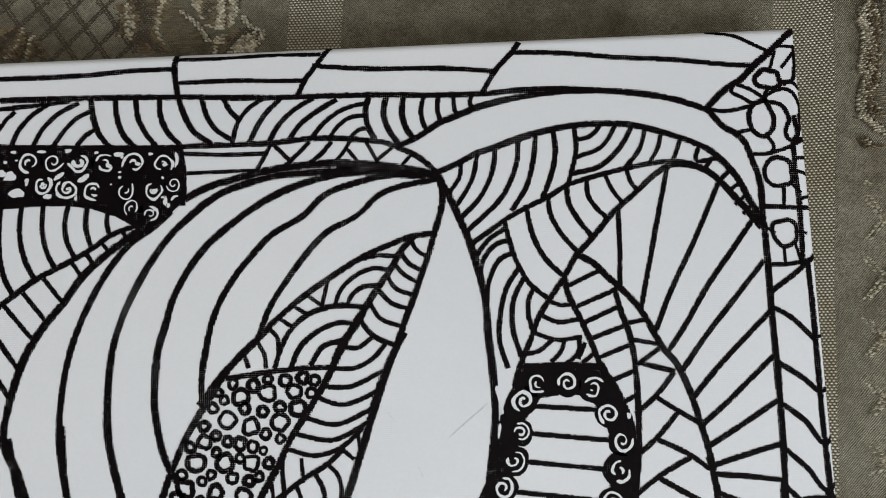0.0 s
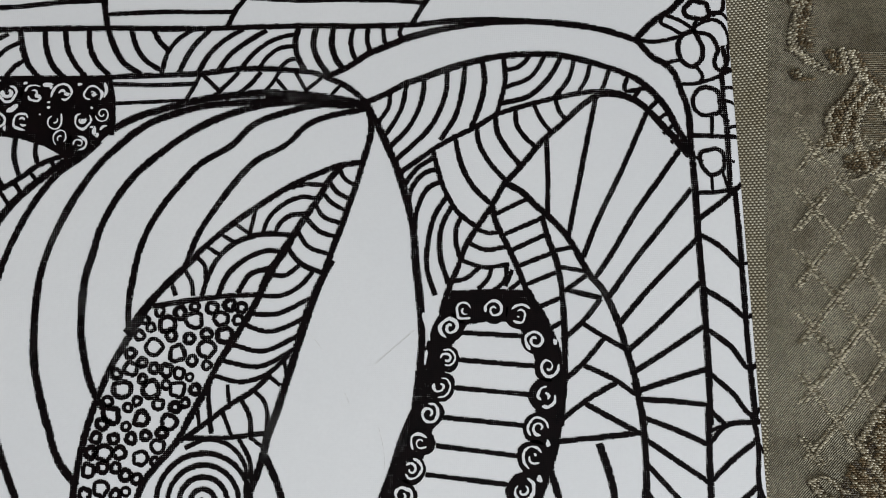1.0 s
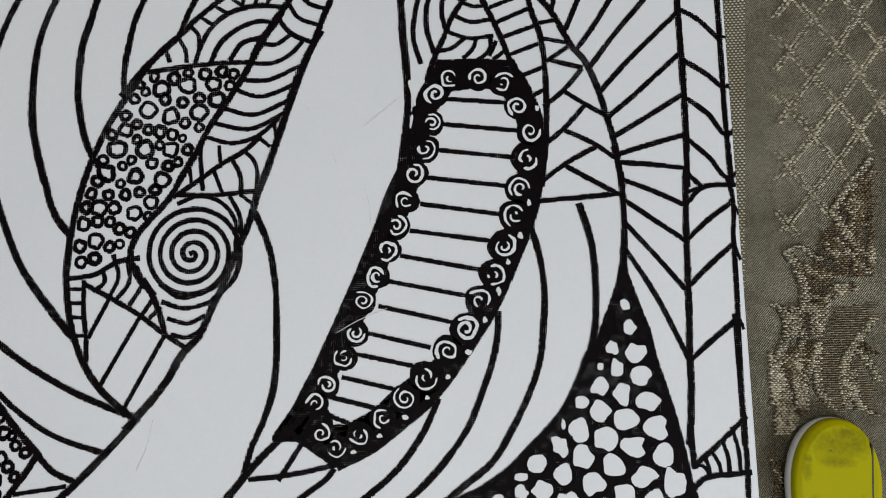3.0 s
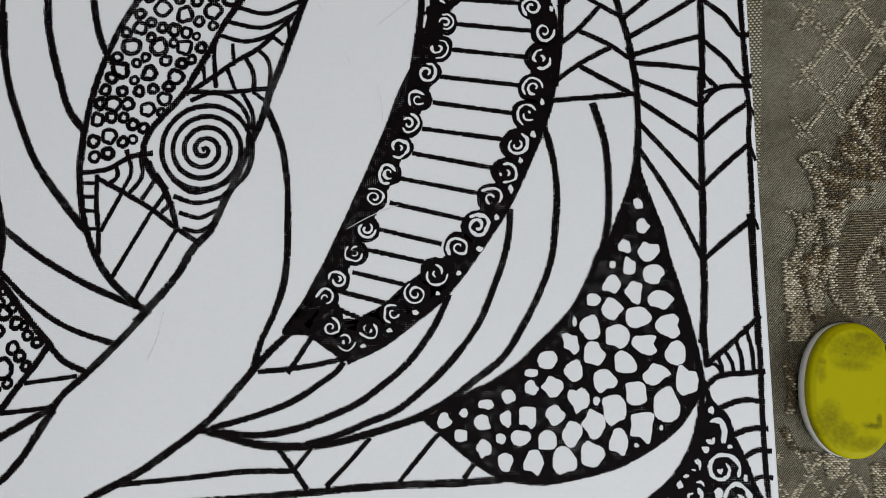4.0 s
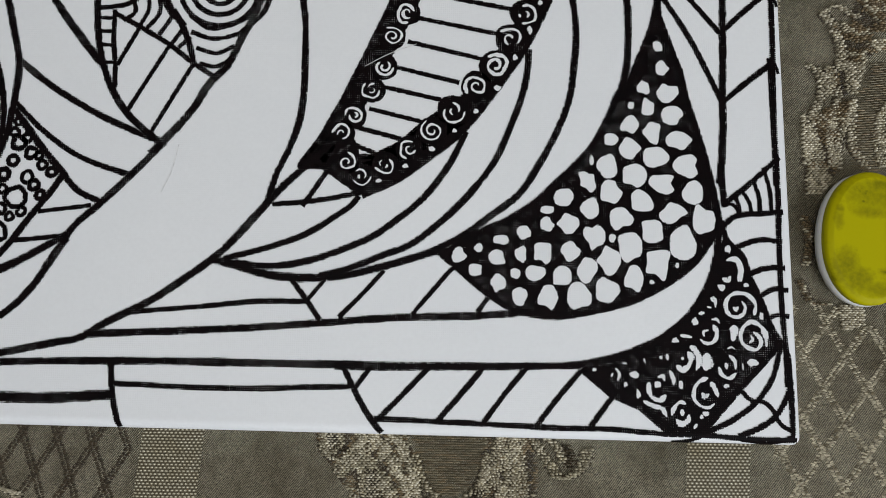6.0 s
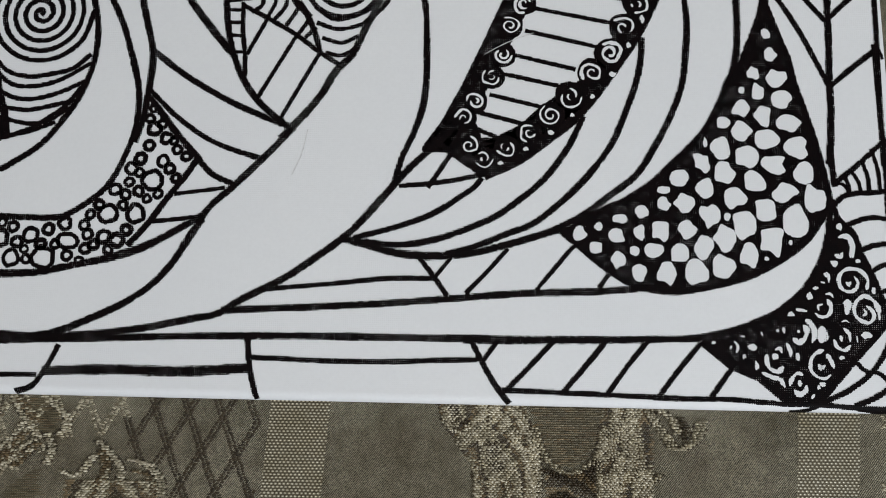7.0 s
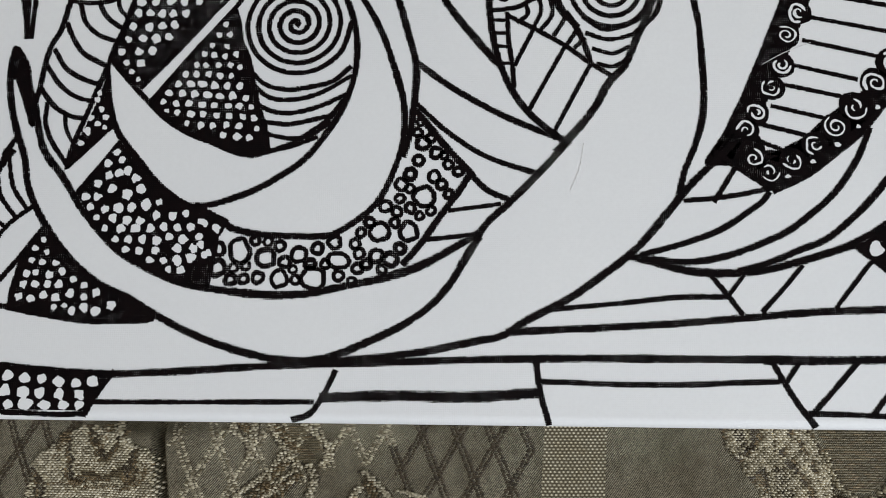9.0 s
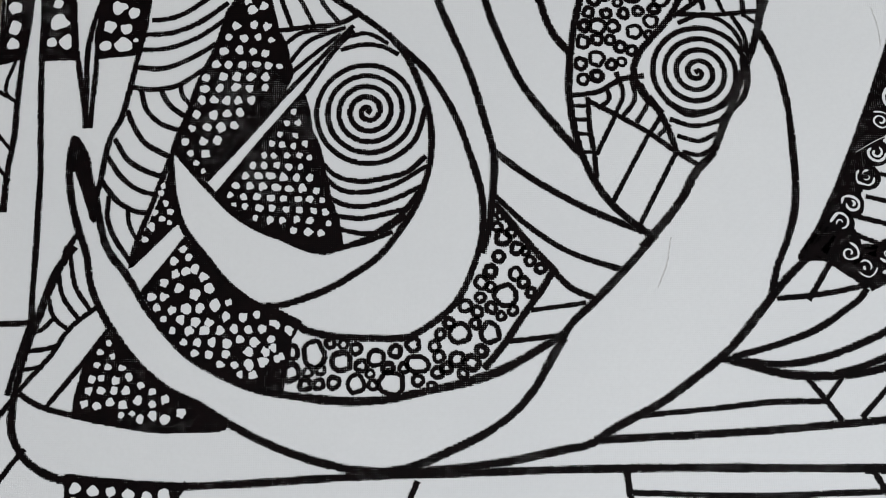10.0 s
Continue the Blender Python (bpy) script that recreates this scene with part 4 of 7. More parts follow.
curl(58.6, -66.2, 2.47, 300, 1)
ink(1.43, (95.0, -52.0), (89.1, -58.9), (82.2, -64.4), (72.7, -71.3), (63.9, -75.4))
ink(1.26, (39.2, -78.2), (47.5, -77.5), (55.0, -76.4), (62.4, -74.8))
ink(1.26, (53.5, -68.5), (50.6, -73.0), (47.2, -78.1))
ink(1.42, (48.3, -64.6), (53.5, -68.1), (62.3, -74.2))
spot(116.4, -11.2, 0.80, 1.20)
spot(112.6, -19.1, 0.70, 1.00)
spot(109.6, -27.4, 0.70, 1.30)
spot(119.2, -1.7, 0.70, 1.00)
spot(105.4, -35.5, 0.70, 0.90)
spot(122.6, 26.5, 0.70, 0.90)
spot(121.0, 16.8, 0.50, 0.70)
spot(67.7, -71.4, 0.90, 0.50)
spot(75.1, -67.1, 0.90, 0.60)
spot(82.2, -62.2, 1.10, 0.70)
spot(94.5, -51.3, 0.80, 0.80)
spot(100.5, -44.5, 1.00, 0.80)
spot(88.6, -57.0, 0.70, 0.60)
bare(0.7, (84.9, 36.1), (85.7, 32.0), (86.6, 28.0))
bare(0.5, (85.6, 25.4), (85.3, 23.4), (85.0, 21.2))
# sweeping stripes
ink(1.63, (119.3, -8.7), (121.9, -18.7), (122.7, -28.7), (121.9, -38.7), (120.8, -46.7), (117.6, -55.8), (111.8, -66.8), (106.7, -74.6), (98.4, -81.2), (91.2, -86.6), (83.6, -90.5))
ink(1.79, (133.9, -3.0), (136.8, -14.0), (137.4, -27.3), (136.6, -38.8), (134.7, -46.8))
ink(1.60, (109.2, -33.8), (109.0, -38.7), (107.4, -46.7), (104.1, -55.8), (100.1, -65.0), (92.8, -75.0), (84.1, -83.6), (76.6, -89.3), (69.2, -92.2), (60.5, -95.8), (53.1, -97.9))
ink(1.58, (91.4, -57.9), (88.8, -63.8), (84.9, -70.2), (79.6, -76.7), (72.8, -82.5), (66.6, -86.9), (57.9, -90.8), (49.1, -93.9), (38.5, -95.5), (26.6, -94.3))
ink(1.41, (61.9, -76.4), (61.2, -77.4), (55.0, -82.2), (48.3, -86.4), (39.5, -89.8), (26.5, -93.4))
ink(1.87, (22.7, -93.7), (28.4, -95.2), (37.4, -97.7), (48.1, -98.6), (58.1, -97.9), (66.8, -96.0), (76.7, -93.1), (85.4, -90.3))
ink(1.93, (145.5, -20.7), (144.5, -26.6), (141.3, -35.4), (137.6, -42.2), (134.2, -46.2), (132.0, -51.8), (127.0, -61.0), (121.9, -66.8), (116.8, -71.9), (110.5, -77.6), (103.3, -82.4), (94.6, -86.1), (86.2, -91.4))
# pebbled wedge
patch(False, (146.4, -23.2), (141.3, -36.2), (137.6, -42.2), (134.2, -46.2), (132.0, -51.8), (127.0, -61.0), (121.9, -66.8), (116.8, -71.9), (110.5, -77.6), (103.3, -82.4), (94.6, -86.1), (86.2, -91.4), (89.2, -95.0), (95.5, -100.5), (105.2, -106.6), (116.7, -107.9), (128.0, -106.2), (138.2, -103.0), (145.0, -99.5), (153.7, -93.3), (159.7, -85.5), (160.8, -83.5), (158.8, -69.2), (156.1, -57.7), (153.3, -47.9), (151.3, -38.6))
ink(1.61, (146.0, -17.4), (146.2, -24.0), (151.3, -38.6), (153.3, -47.9), (156.1, -57.7), (158.8, -69.2), (160.6, -78.6), (161.4, -84.7))
ink(1.53, (104.5, -106.9), (116.7, -108.2), (128.0, -106.4), (138.2, -103.3), (145.0, -99.8), (153.7, -93.5), (159.7, -85.5))
spot(141.4, -43.9, 1.79, 2.05)
spot(147.7, -45.6, 2.88, 2.43)
spot(137.7, -49.2, 0.96, 1.15)
spot(142.5, -50.0, 2.11, 2.24)
spot(149.4, -52.1, 2.88, 2.56)
spot(137.0, -54.9, 2.56, 2.24)
spot(143.5, -57.0, 2.43, 2.88)
spot(131.8, -59.2, 1.79, 1.92)
spot(150.4, -59.0, 3.07, 2.56)
spot(137.1, -61.6, 2.68, 3.07)
spot(144.6, -64.1, 3.07, 2.88)
spot(131.0, -66.4, 2.43, 3.20)
spot(152.7, -66.4, 3.00, 3.20)
spot(137.9, -69.3, 3.07, 3.20)
spot(146.0, -71.4, 3.32, 3.07)
spot(125.3, -70.8, 2.24, 2.88)
spot(131.8, -74.1, 3.00, 3.07)
spot(154.0, -74.1, 2.88, 3.20)
spot(119.5, -75.6, 2.56, 2.56)
spot(140.2, -76.7, 3.00, 3.07)
spot(126.6, -64.9, 0.64, 1.60)
spot(114.2, -79.0, 1.92, 1.02)
spot(120.1, -83.0, 2.64, 2.64)
spot(126.2, -78.8, 2.64, 2.46)
spot(134.2, -81.4, 3.23, 2.93)
spot(142.9, -84.7, 2.93, 3.40)
spot(148.5, -79.8, 3.05, 2.64)
spot(127.2, -86.4, 2.46, 3.52)
spot(156.4, -81.8, 3.05, 3.99)
spot(132.0, -86.8, 1.00, 1.17)
spot(136.8, -89.2, 3.05, 3.99)
spot(150.8, -88.2, 3.34, 4.57)
spot(120.3, -90.5, 2.46, 3.05)
spot(131.1, -93.1, 2.81, 3.64)
spot(144.1, -93.3, 3.40, 4.22)
spot(125.1, -95.7, 2.23, 3.40)
spot(137.5, -97.9, 2.81, 3.23)
spot(118.2, -97.5, 2.23, 2.64)
spot(122.4, -102.8, 3.23, 3.23)
spot(130.2, -101.2, 2.93, 2.93)
spot(142.3, -98.7, 0.70, 0.59)
spot(149.2, -94.1, 0.59, 0.70)
spot(132.3, -101.9, 0.47, 0.47)
spot(145.6, -32.0, 1.28, 1.92)
spot(146.4, -38.5, 1.75, 2.23)
spot(114.2, -83.2, 1.86, 1.86)
spot(107.9, -85.3, 1.86, 1.86)
spot(101.7, -87.3, 2.02, 1.24)
spot(113.0, -90.7, 2.16, 3.09)
spot(107.1, -91.5, 1.70, 2.01)
spot(100.6, -92.2, 2.17, 2.17)
spot(90.1, -92.0, 2.17, 1.86)
spot(95.5, -89.9, 1.24, 1.24)
spot(94.7, -95.8, 1.85, 1.85)
spot(110.8, -96.6, 2.47, 1.85)
spot(100.8, -99.3, 1.85, 2.31)
spot(105.5, -96.6, 1.39, 1.39)
spot(106.6, -103.1, 2.30, 2.30)
spot(114.2, -103.1, 2.91, 2.91)
# runner and bricks along the near border
ink(1.71, (161.5, -82.4), (160.8, -85.4), (160.1, -91.2), (157.5, -99.3), (152.7, -107.0), (146.9, -112.3), (137.3, -117.1), (130.5, -119.3), (123.8, -120.8), (108.9, -121.5), (79.2, -122.0), (57.9, -122.1))
ink(1.69, (-150.7, -63.5), (-155.5, -71.1), (-157.9, -79.4), (-160.8, -89.2), (-162.9, -99.6), (-163.6, -105.4), (-163.0, -112.6), (-159.8, -118.1), (-153.5, -122.6), (-143.0, -124.9), (-132.7, -125.8), (-119.5, -125.8), (-99.1, -125.0), (-77.2, -123.7), (-48.1, -122.7), (-19.1, -121.9), (9.8, -121.5), (38.6, -121.7), (48.7, -121.8), (64.0, -121.7))
ink(1.68, (105.2, -107.5), (95.5, -108.3), (73.3, -109.1), (54.7, -110.6), (39.2, -111.9), (23.7, -112.9), (9.8, -113.6), (-4.3, -114.2), (-10.5, -114.5))
ink(1.24, (2.5, -108.3), (23.4, -106.4), (35.8, -105.1), (47.7, -105.0))
ink(1.24, (44.9, -99.5), (48.3, -103.8), (52.2, -109.3))
ink(1.08, (53.1, -99.7), (49.8, -103.8))
ink(1.08, (69.3, -96.9), (63.8, -103.1), (58.4, -108.6))
ink(1.08, (88.3, -95.6), (83.1, -101.7), (78.2, -107.6))
ink(1.39, (85.4, -91.8), (89.2, -95.0), (95.5, -100.5), (104.8, -106.8))
ink(1.08, (99.2, -101.9), (95.8, -106.7))
ink(1.41, (-3.3, -122.1), (-2.4, -130.1), (-0.3, -138.3))
ink(1.25, (-1.9, -127.6), (27.7, -128.5), (61.1, -127.5))
ink(1.40, (59.9, -123.1), (63.0, -129.1), (66.4, -134.8), (69.6, -138.9))
ink(1.09, (66.5, -122.8), (63.1, -127.4))
ink(1.24, (82.0, -122.6), (75.9, -129.1), (69.8, -135.3))
ink(1.24, (97.2, -121.8), (91.3, -128.9), (85.2, -135.8))
ink(1.24, (108.7, -121.6), (102.9, -128.7), (97.5, -135.9))
ink(1.24, (122.4, -123.1), (116.5, -130.1), (111.4, -136.6))
ink(1.23, (131.1, -129.4), (125.4, -137.0))
ink(1.23, (68.8, -135.9), (83.6, -136.3), (97.5, -136.8), (116.4, -137.5), (130.2, -137.6), (143.9, -138.6), (154.9, -138.8), (165.8, -139.6), (178.4, -139.8))
# curled corner
patch(False, (123.2, -122.4), (130.5, -119.3), (137.3, -117.2), (144.6, -113.4), (149.3, -110.0), (152.7, -106.7), (157.5, -99.3), (160.1, -91.5), (162.4, -86.9), (166.8, -91.1), (168.8, -97.4), (171.3, -103.0), (172.8, -108.1), (175.3, -115.3), (165.3, -126.3), (154.9, -137.8), (145.1, -137.6), (138.5, -132.0), (130.8, -128.8))
bare(0.55, (162.4, -92.6), (165.2, -91.9), (166.6, -94.6), (166.1, -98.3))
bare(0.71, (163.5, -92.4), (165.2, -92.7), (166.0, -95.1), (165.5, -98.3))
bare(0.94, (161.2, -97.4), (162.7, -98.0), (163.4, -96.7))
bare(0.70, (169.3, -107.3), (169.8, -104.5), (168.4, -102.3), (165.6, -101.3), (163.1, -102.1), (161.8, -104.3), (162.3, -106.6), (164.4, -107.8), (166.4, -107.0), (167.0, -104.9), (166.1, -103.5))
bare(0.78, (163.7, -105.2), (164.6, -105.8), (165.1, -104.9))
bare(0.47, (158.5, -102.3), (159.0, -103.1), (159.1, -105.3))
bare(0.94, (158.0, -102.6), (158.7, -103.8))
bare(0.47, (156.8, -105.1), (158.0, -105.4))
bare(0.62, (154.5, -107.0), (156.1, -106.7))
bare(0.70, (158.3, -109.9), (159.2, -112.1), (158.4, -114.3), (156.3, -114.9), (154.7, -113.8))
bare(0.54, (155.8, -113.1), (155.7, -111.8), (157.0, -111.3))
bare(0.47, (157.9, -108.5), (159.4, -108.5), (160.0, -109.6))
bare(0.70, (172.2, -115.6), (172.1, -112.6), (171.0, -110.3), (168.6, -109.0), (166.7, -110.0), (165.5, -112.3), (166.0, -114.8), (167.6, -116.0), (169.4, -116.3), (170.8, -114.7), (170.3, -112.9), (168.8, -111.7))
bare(0.62, (167.7, -114.5), (168.7, -113.7), (168.1, -112.6))
bare(1.24, (163.8, -109.9), (163.8, -112.0), (163.3, -114.2))
bare(0.93, (152.0, -115.6), (153.6, -117.1), (154.3, -119.5), (153.4, -122.0))
bare(0.93, (148.2, -120.8), (149.9, -121.9), (151.6, -120.5), (152.2, -118.6), (151.3, -117.1))
bare(1.08, (149.9, -118.5), (150.0, -119.3))
bare(1.55, (156.2, -117.4), (156.4, -119.5), (155.8, -122.0))
bare(0.62, (162.2, -117.9), (163.6, -119.4), (163.8, -121.6))
bare(0.77, (159.4, -121.0), (160.2, -123.1), (162.3, -123.9), (163.9, -122.5))
bare(0.93, (161.3, -119.9), (161.5, -121.6))
bare(0.46, (161.8, -116.2), (163.0, -115.8), (163.9, -116.4))
bare(0.46, (165.7, -120.0), (165.8, -121.8))
bare(0.62, (146.3, -122.1), (147.2, -123.9), (147.4, -126.0))
bare(1.39, (149.1, -124.8), (149.4, -126.9))
bare(0.77, (140.9, -125.2), (140.8, -127.6), (141.9, -129.4), (143.8, -129.9), (145.2, -128.5))
bare(0.77, (143.2, -124.0), (144.6, -123.6), (145.0, -124.9))
bare(0.62, (137.7, -127.1), (138.0, -128.9), (137.7, -129.5))
bare(0.62, (156.5, -123.9), (154.0, -125.0), (152.7, -127.2), (152.6, -129.3), (154.1, -131.1), (156.2, -131.7), (158.0, -130.6))
bare(0.77, (157.1, -125.0), (158.2, -126.8), (159.0, -128.9))
bare(0.77, (154.7, -127.8), (155.4, -128.8), (156.6, -128.0))
bare(0.69, (146.6, -133.8), (147.5, -131.6), (149.2, -130.3), (150.4, -130.8))
bare(0.92, (147.7, -134.8), (149.0, -136.0), (150.8, -135.1), (151.2, -133.5))
bare(1.07, (149.4, -132.2), (149.4, -133.9))
bare(0.61, (152.3, -137.1), (153.2, -135.9))
bare(0.77, (139.2, -130.2), (141.9, -131.4), (144.6, -132.4), (145.3, -134.2))
bare(0.54, (132.1, -121.7), (133.1, -123.2), (132.6, -125.0))
bare(0.62, (130.9, -124.0), (131.4, -123.0))
bare(0.62, (145.8, -117.8), (146.0, -119.5))
bare(0.62, (139.6, -119.1), (140.1, -120.3))
bare(0.62, (149.5, -112.8), (152.6, -113.3))
spot(153.5, -109.1, 0.93, 1.09)
spot(148.1, -114.1, 1.09, 0.78)
spot(160.9, -99.9, 1.10, 0.94)
spot(167.5, -99.2, 0.78, 0.63)
spot(137.0, -123.3, 1.24, 0.93)
spot(134.7, -125.9, 0.62, 0.77)
spot(126.5, -122.2, 0.77, 0.46)
spot(171.2, -107.5, 0.62, 0.93)
spot(168.3, -119.8, 1.39, 1.08)
spot(161.3, -126.0, 0.77, 0.61)
spot(155.6, -133.2, 0.92, 0.77)
spot(143.1, -125.9, 0.92, 0.92)
spot(163.0, -89.4, 0.79, 1.10)
spot(134.6, -120.4, 0.62, 0.31)
spot(144.2, -118.7, 0.46, 0.46)
spot(144.6, -132.7, 0.77, 0.92)
spot(154.5, -134.1, 0.46, 0.61)
ink(1.27, (161.9, -82.4), (162.7, -86.6), (166.8, -91.1), (168.8, -97.4), (171.3, -103.0), (174.3, -111.4), (177.4, -116.7), (178.1, -123.5), (178.2, -131.6), (178.2, -137.9))
ink(1.24, (175.6, -115.3), (165.3, -126.3), (154.9, -137.8))
ink(1.24, (175.7, -116.4), (173.1, -124.5), (168.4, -130.6), (163.3, -134.4), (156.1, -137.9))
ink(1.08, (164.7, -126.6), (167.9, -129.7), (171.2, -130.2), (173.8, -133.2), (174.7, -135.3), (177.3, -137.1))
ink(1.23, (177.9, -126.2), (176.1, -130.5), (173.2, -134.3), (168.7, -137.1), (164.7, -138.7))
ink(1.06, (177.8, -139.0), (173.2, -140.6), (165.7, -139.9))
ink(1.07, (155.2, -138.3), (151.4, -140.4), (147.6, -140.9))
ink(1.27, (162.5, -77.0), (169.4, -71.6), (177.4, -64.3))
ink(0.96, (165.9, -76.0), (166.5, -77.7), (166.4, -79.6)); ink(0.96, (167.9, -74.0), (169.3, -76.5), (169.8, -79.3)); ink(0.9, (163.1, -77.1), (164.9, -77.2), (165.9, -78.6))
ink(0.96, (171.0, -71.5), (172.0, -75.0), (172.1, -79.3))
ink(0.96, (173.7, -67.5), (175.0, -72.8), (175.2, -78.8))
ink(1.27, (162.8, -82.6), (163.8, -81.4), (166.0, -80.3), (171.6, -79.7), (177.6, -79.2))
ink(1.26, (166.3, -88.6), (171.5, -86.9), (177.0, -87.2))
ink(1.26, (169.1, -95.9), (173.5, -94.5), (177.4, -94.5))
ink(1.09, (171.4, -102.1), (174.9, -100.2), (178.0, -100.4))
ink(1.09, (173.3, -108.0), (175.7, -107.1), (177.9, -107.4))
# near border, far end
patch(False, (-147.9, -123.2), (-138.6, -124.2), (-127.7, -125.1), (-118.5, -125.4), (-121.2, -130.6), (-123.7, -136.1), (-131.3, -136.4), (-146.6, -135.7))
spot(-145.3, -126.2, 1.52, 1.52)
spot(-140.6, -126.6, 1.52, 1.52)
spot(-136.0, -126.9, 1.37, 1.37)
spot(-131.3, -127.7, 1.52, 1.52)
spot(-126.7, -128.1, 1.37, 1.37)
spot(-122.2, -127.6, 1.67, 1.67)
spot(-145.6, -130.2, 1.52, 1.52)
spot(-141.0, -130.6, 1.67, 1.67)
spot(-136.4, -130.6, 1.51, 1.51)
spot(-131.0, -131.1, 1.51, 1.51)
spot(-125.7, -131.1, 1.51, 1.51)
spot(-144.5, -133.6, 1.36, 1.36)
spot(-139.9, -133.6, 1.96, 1.36)
spot(-134.6, -133.9, 1.66, 1.36)
spot(-129.7, -133.9, 1.36, 1.36)
spot(-125.4, -134.0, 1.36, 1.21)
ink(1.22, (-117.0, -125.4), (-120.8, -130.9), (-124.0, -136.1))
ink(1.06, (-122.5, -133.1), (-101.2, -133.1), (-63.4, -133.0))
ink(1.36, (-57.3, -125.3), (-60.2, -131.3), (-64.1, -136.4), (-67.8, -137.5))
ink(2.3, (-60.4, -131.9), (-40.9, -131.4), (-21.3, -131.7), (-3.3, -130.6))
# eye with a spiral
ink(1.62, (-80.8, 8.7), (-73.5, 3.7), (-66.0, -2.2), (-60.0, -7.9), (-54.0, -14.0), (-49.1, -21.6), (-45.5, -29.2), (-42.2, -39.0), (-39.5, -49.4), (-39.3, -59.4), (-41.8, -68.7), (-47.2, -79.3), (-53.4, -84.5), (-58.9, -87.6), (-69.4, -88.1), (-79.9, -87.5), (-86.9, -85.8), (-92.9, -81.8), (-101.3, -78.6), (-108.7, -72.9), (-114.7, -65.8), (-121.2, -57.2), (-123.9, -49.9), (-124.8, -44.0), (-125.5, -37.9))
ink(1.41, (-124.0, -36.6), (-119.0, -42.1), (-112.7, -48.9), (-107.8, -53.7), (-101.2, -58.0), (-92.9, -61.5), (-87.0, -63.9), (-82.4, -64.8), (-77.8, -63.8), (-70.8, -61.3), (-66.2, -58.3), (-60.7, -53.9), (-56.7, -48.6))
ink(1.61, (-64.9, -2.9), (-60.0, -9.4), (-56.3, -17.7), (-54.0, -25.3), (-53.1, -33.4), (-54.2, -42.9), (-56.8, -50.8), (-61.4, -58.5), (-67.5, -66.2), (-75.1, -71.6), (-81.1, -75.0), (-87.1, -77.3), (-93.1, -79.1), (-100.4, -79.5))
spiral(-70.9, -25.2, 15.9, 5.0, 0, 1, 1.30)
ink(1.25, (-83.5, -40.0), (-79.2, -43.8), (-72.8, -45.3), (-66.3, -44.5), (-59.9, -42.8), (-55.3, -38.8))
ink(1.24, (-82.2, -44.4), (-78.1, -47.6), (-70.9, -48.3), (-64.6, -46.8), (-55.3, -41.6))
ink(1.24, (-81.3, -49.8), (-76.8, -51.9), (-72.3, -52.4), (-64.5, -50.7), (-56.0, -46.8))
ink(1.23, (-79.6, -54.9), (-72.2, -55.7), (-64.5, -54.2), (-57.6, -52.4))
ink(1.23, (-78.8, -58.5), (-70.8, -59.9), (-67.6, -59.5), (-60.7, -55.5))
ink(1.22, (-78.3, -63.6), (-72.2, -62.4), (-64.5, -59.7))
ink(1.26, (-87.0, -30.4), (-84.7, -35.2), (-82.8, -43.1), (-81.3, -49.8), (-79.0, -56.3), (-77.8, -63.5))
ink(1.29, (-97.1, -1.0), (-88.6, -0.0), (-78.3, 1.4), (-74.6, 3.4))
ink(1.12, (-94.6, -5.1), (-90.5, -1.9), (-83.7, -0.8))
ink(1.12, (-93.3, -10.9), (-88.5, -4.7), (-78.2, -0.5))
ink(1.11, (-92.6, -13.6), (-86.0, -7.9), (-79.5, -2.7))
ink(1.25, (-114.8, -44.2), (-104.0, -31.9), (-96.0, -22.2), (-85.4, -10.5), (-75.8, -0.2))
ink(1.24, (-111.8, -48.3), (-100.3, -33.5), (-88.7, -19.3), (-80.5, -7.1), (-75.8, -1.6))
ink(1.12, (-75.8, -2.8), (-71.3, -2.1), (-66.0, -4.9))
ink(1.12, (-78.1, -6.8), (-72.9, -5.5), (-66.4, -6.3), (-63.1, -8.2))
ink(1.14, (-99.7, 9.3), (-97.1, -0.6))
ink(1.14, (-96.3, 9.2), (-92.9, 0.0))
ink(1.14, (-90.9, 9.1), (-86.8, 1.1))
ink(1.13, (-84.9, 9.1), (-83.9, 7.0), (-80.1, 2.1))
patch(False, (-108.2, 9.5), (-99.7, 9.4), (-97.1, -1.0), (-94.6, -5.3), (-93.3, -10.9), (-92.6, -13.8), (-96.0, -22.2), (-104.0, -31.9), (-114.8, -44.2), (-119.0, -42.1), (-124.0, -36.6), (-123.9, -32.7), (-121.8, -27.1), (-119.2, -18.3), (-117.1, -12.6), (-113.9, -5.1), (-111.1, 5.2))
spot(-104.2, 5.5, 1.46, 1.46)
spot(-108.9, 0.6, 1.29, 1.29)
spot(-103.7, 0.8, 1.29, 1.29)
spot(-100.0, 0.3, 1.29, 1.29)
spot(-110.8, -2.7, 1.13, 1.13)
spot(-106.5, -3.1, 1.29, 1.29)
spot(-102.4, -2.9, 1.13, 1.13)
spot(-98.7, -3.8, 0.96, 0.96)
spot(-111.8, -7.1, 1.28, 1.28)
spot(-107.4, -6.8, 1.28, 1.28)
spot(-103.7, -7.2, 1.12, 1.12)
spot(-100.2, -7.7, 1.28, 1.28)
spot(-114.0, -11.0, 1.28, 1.28)
spot(-110.5, -11.0, 1.28, 1.28)
spot(-106.5, -11.1, 1.28, 1.28)
spot(-102.5, -11.1, 1.12, 1.12)
spot(-99.2, -11.5, 1.12, 1.12)
spot(-96.0, -11.7, 0.96, 0.96)
spot(-116.7, -14.8, 1.28, 1.28)
spot(-111.9, -14.7, 1.44, 1.44)
spot(-107.9, -14.7, 1.28, 1.28)
spot(-103.9, -14.8, 1.28, 1.28)
spot(-99.9, -15.0, 1.27, 1.27)
spot(-117.1, -18.2, 1.43, 1.43)
spot(-112.6, -18.0, 1.27, 1.27)
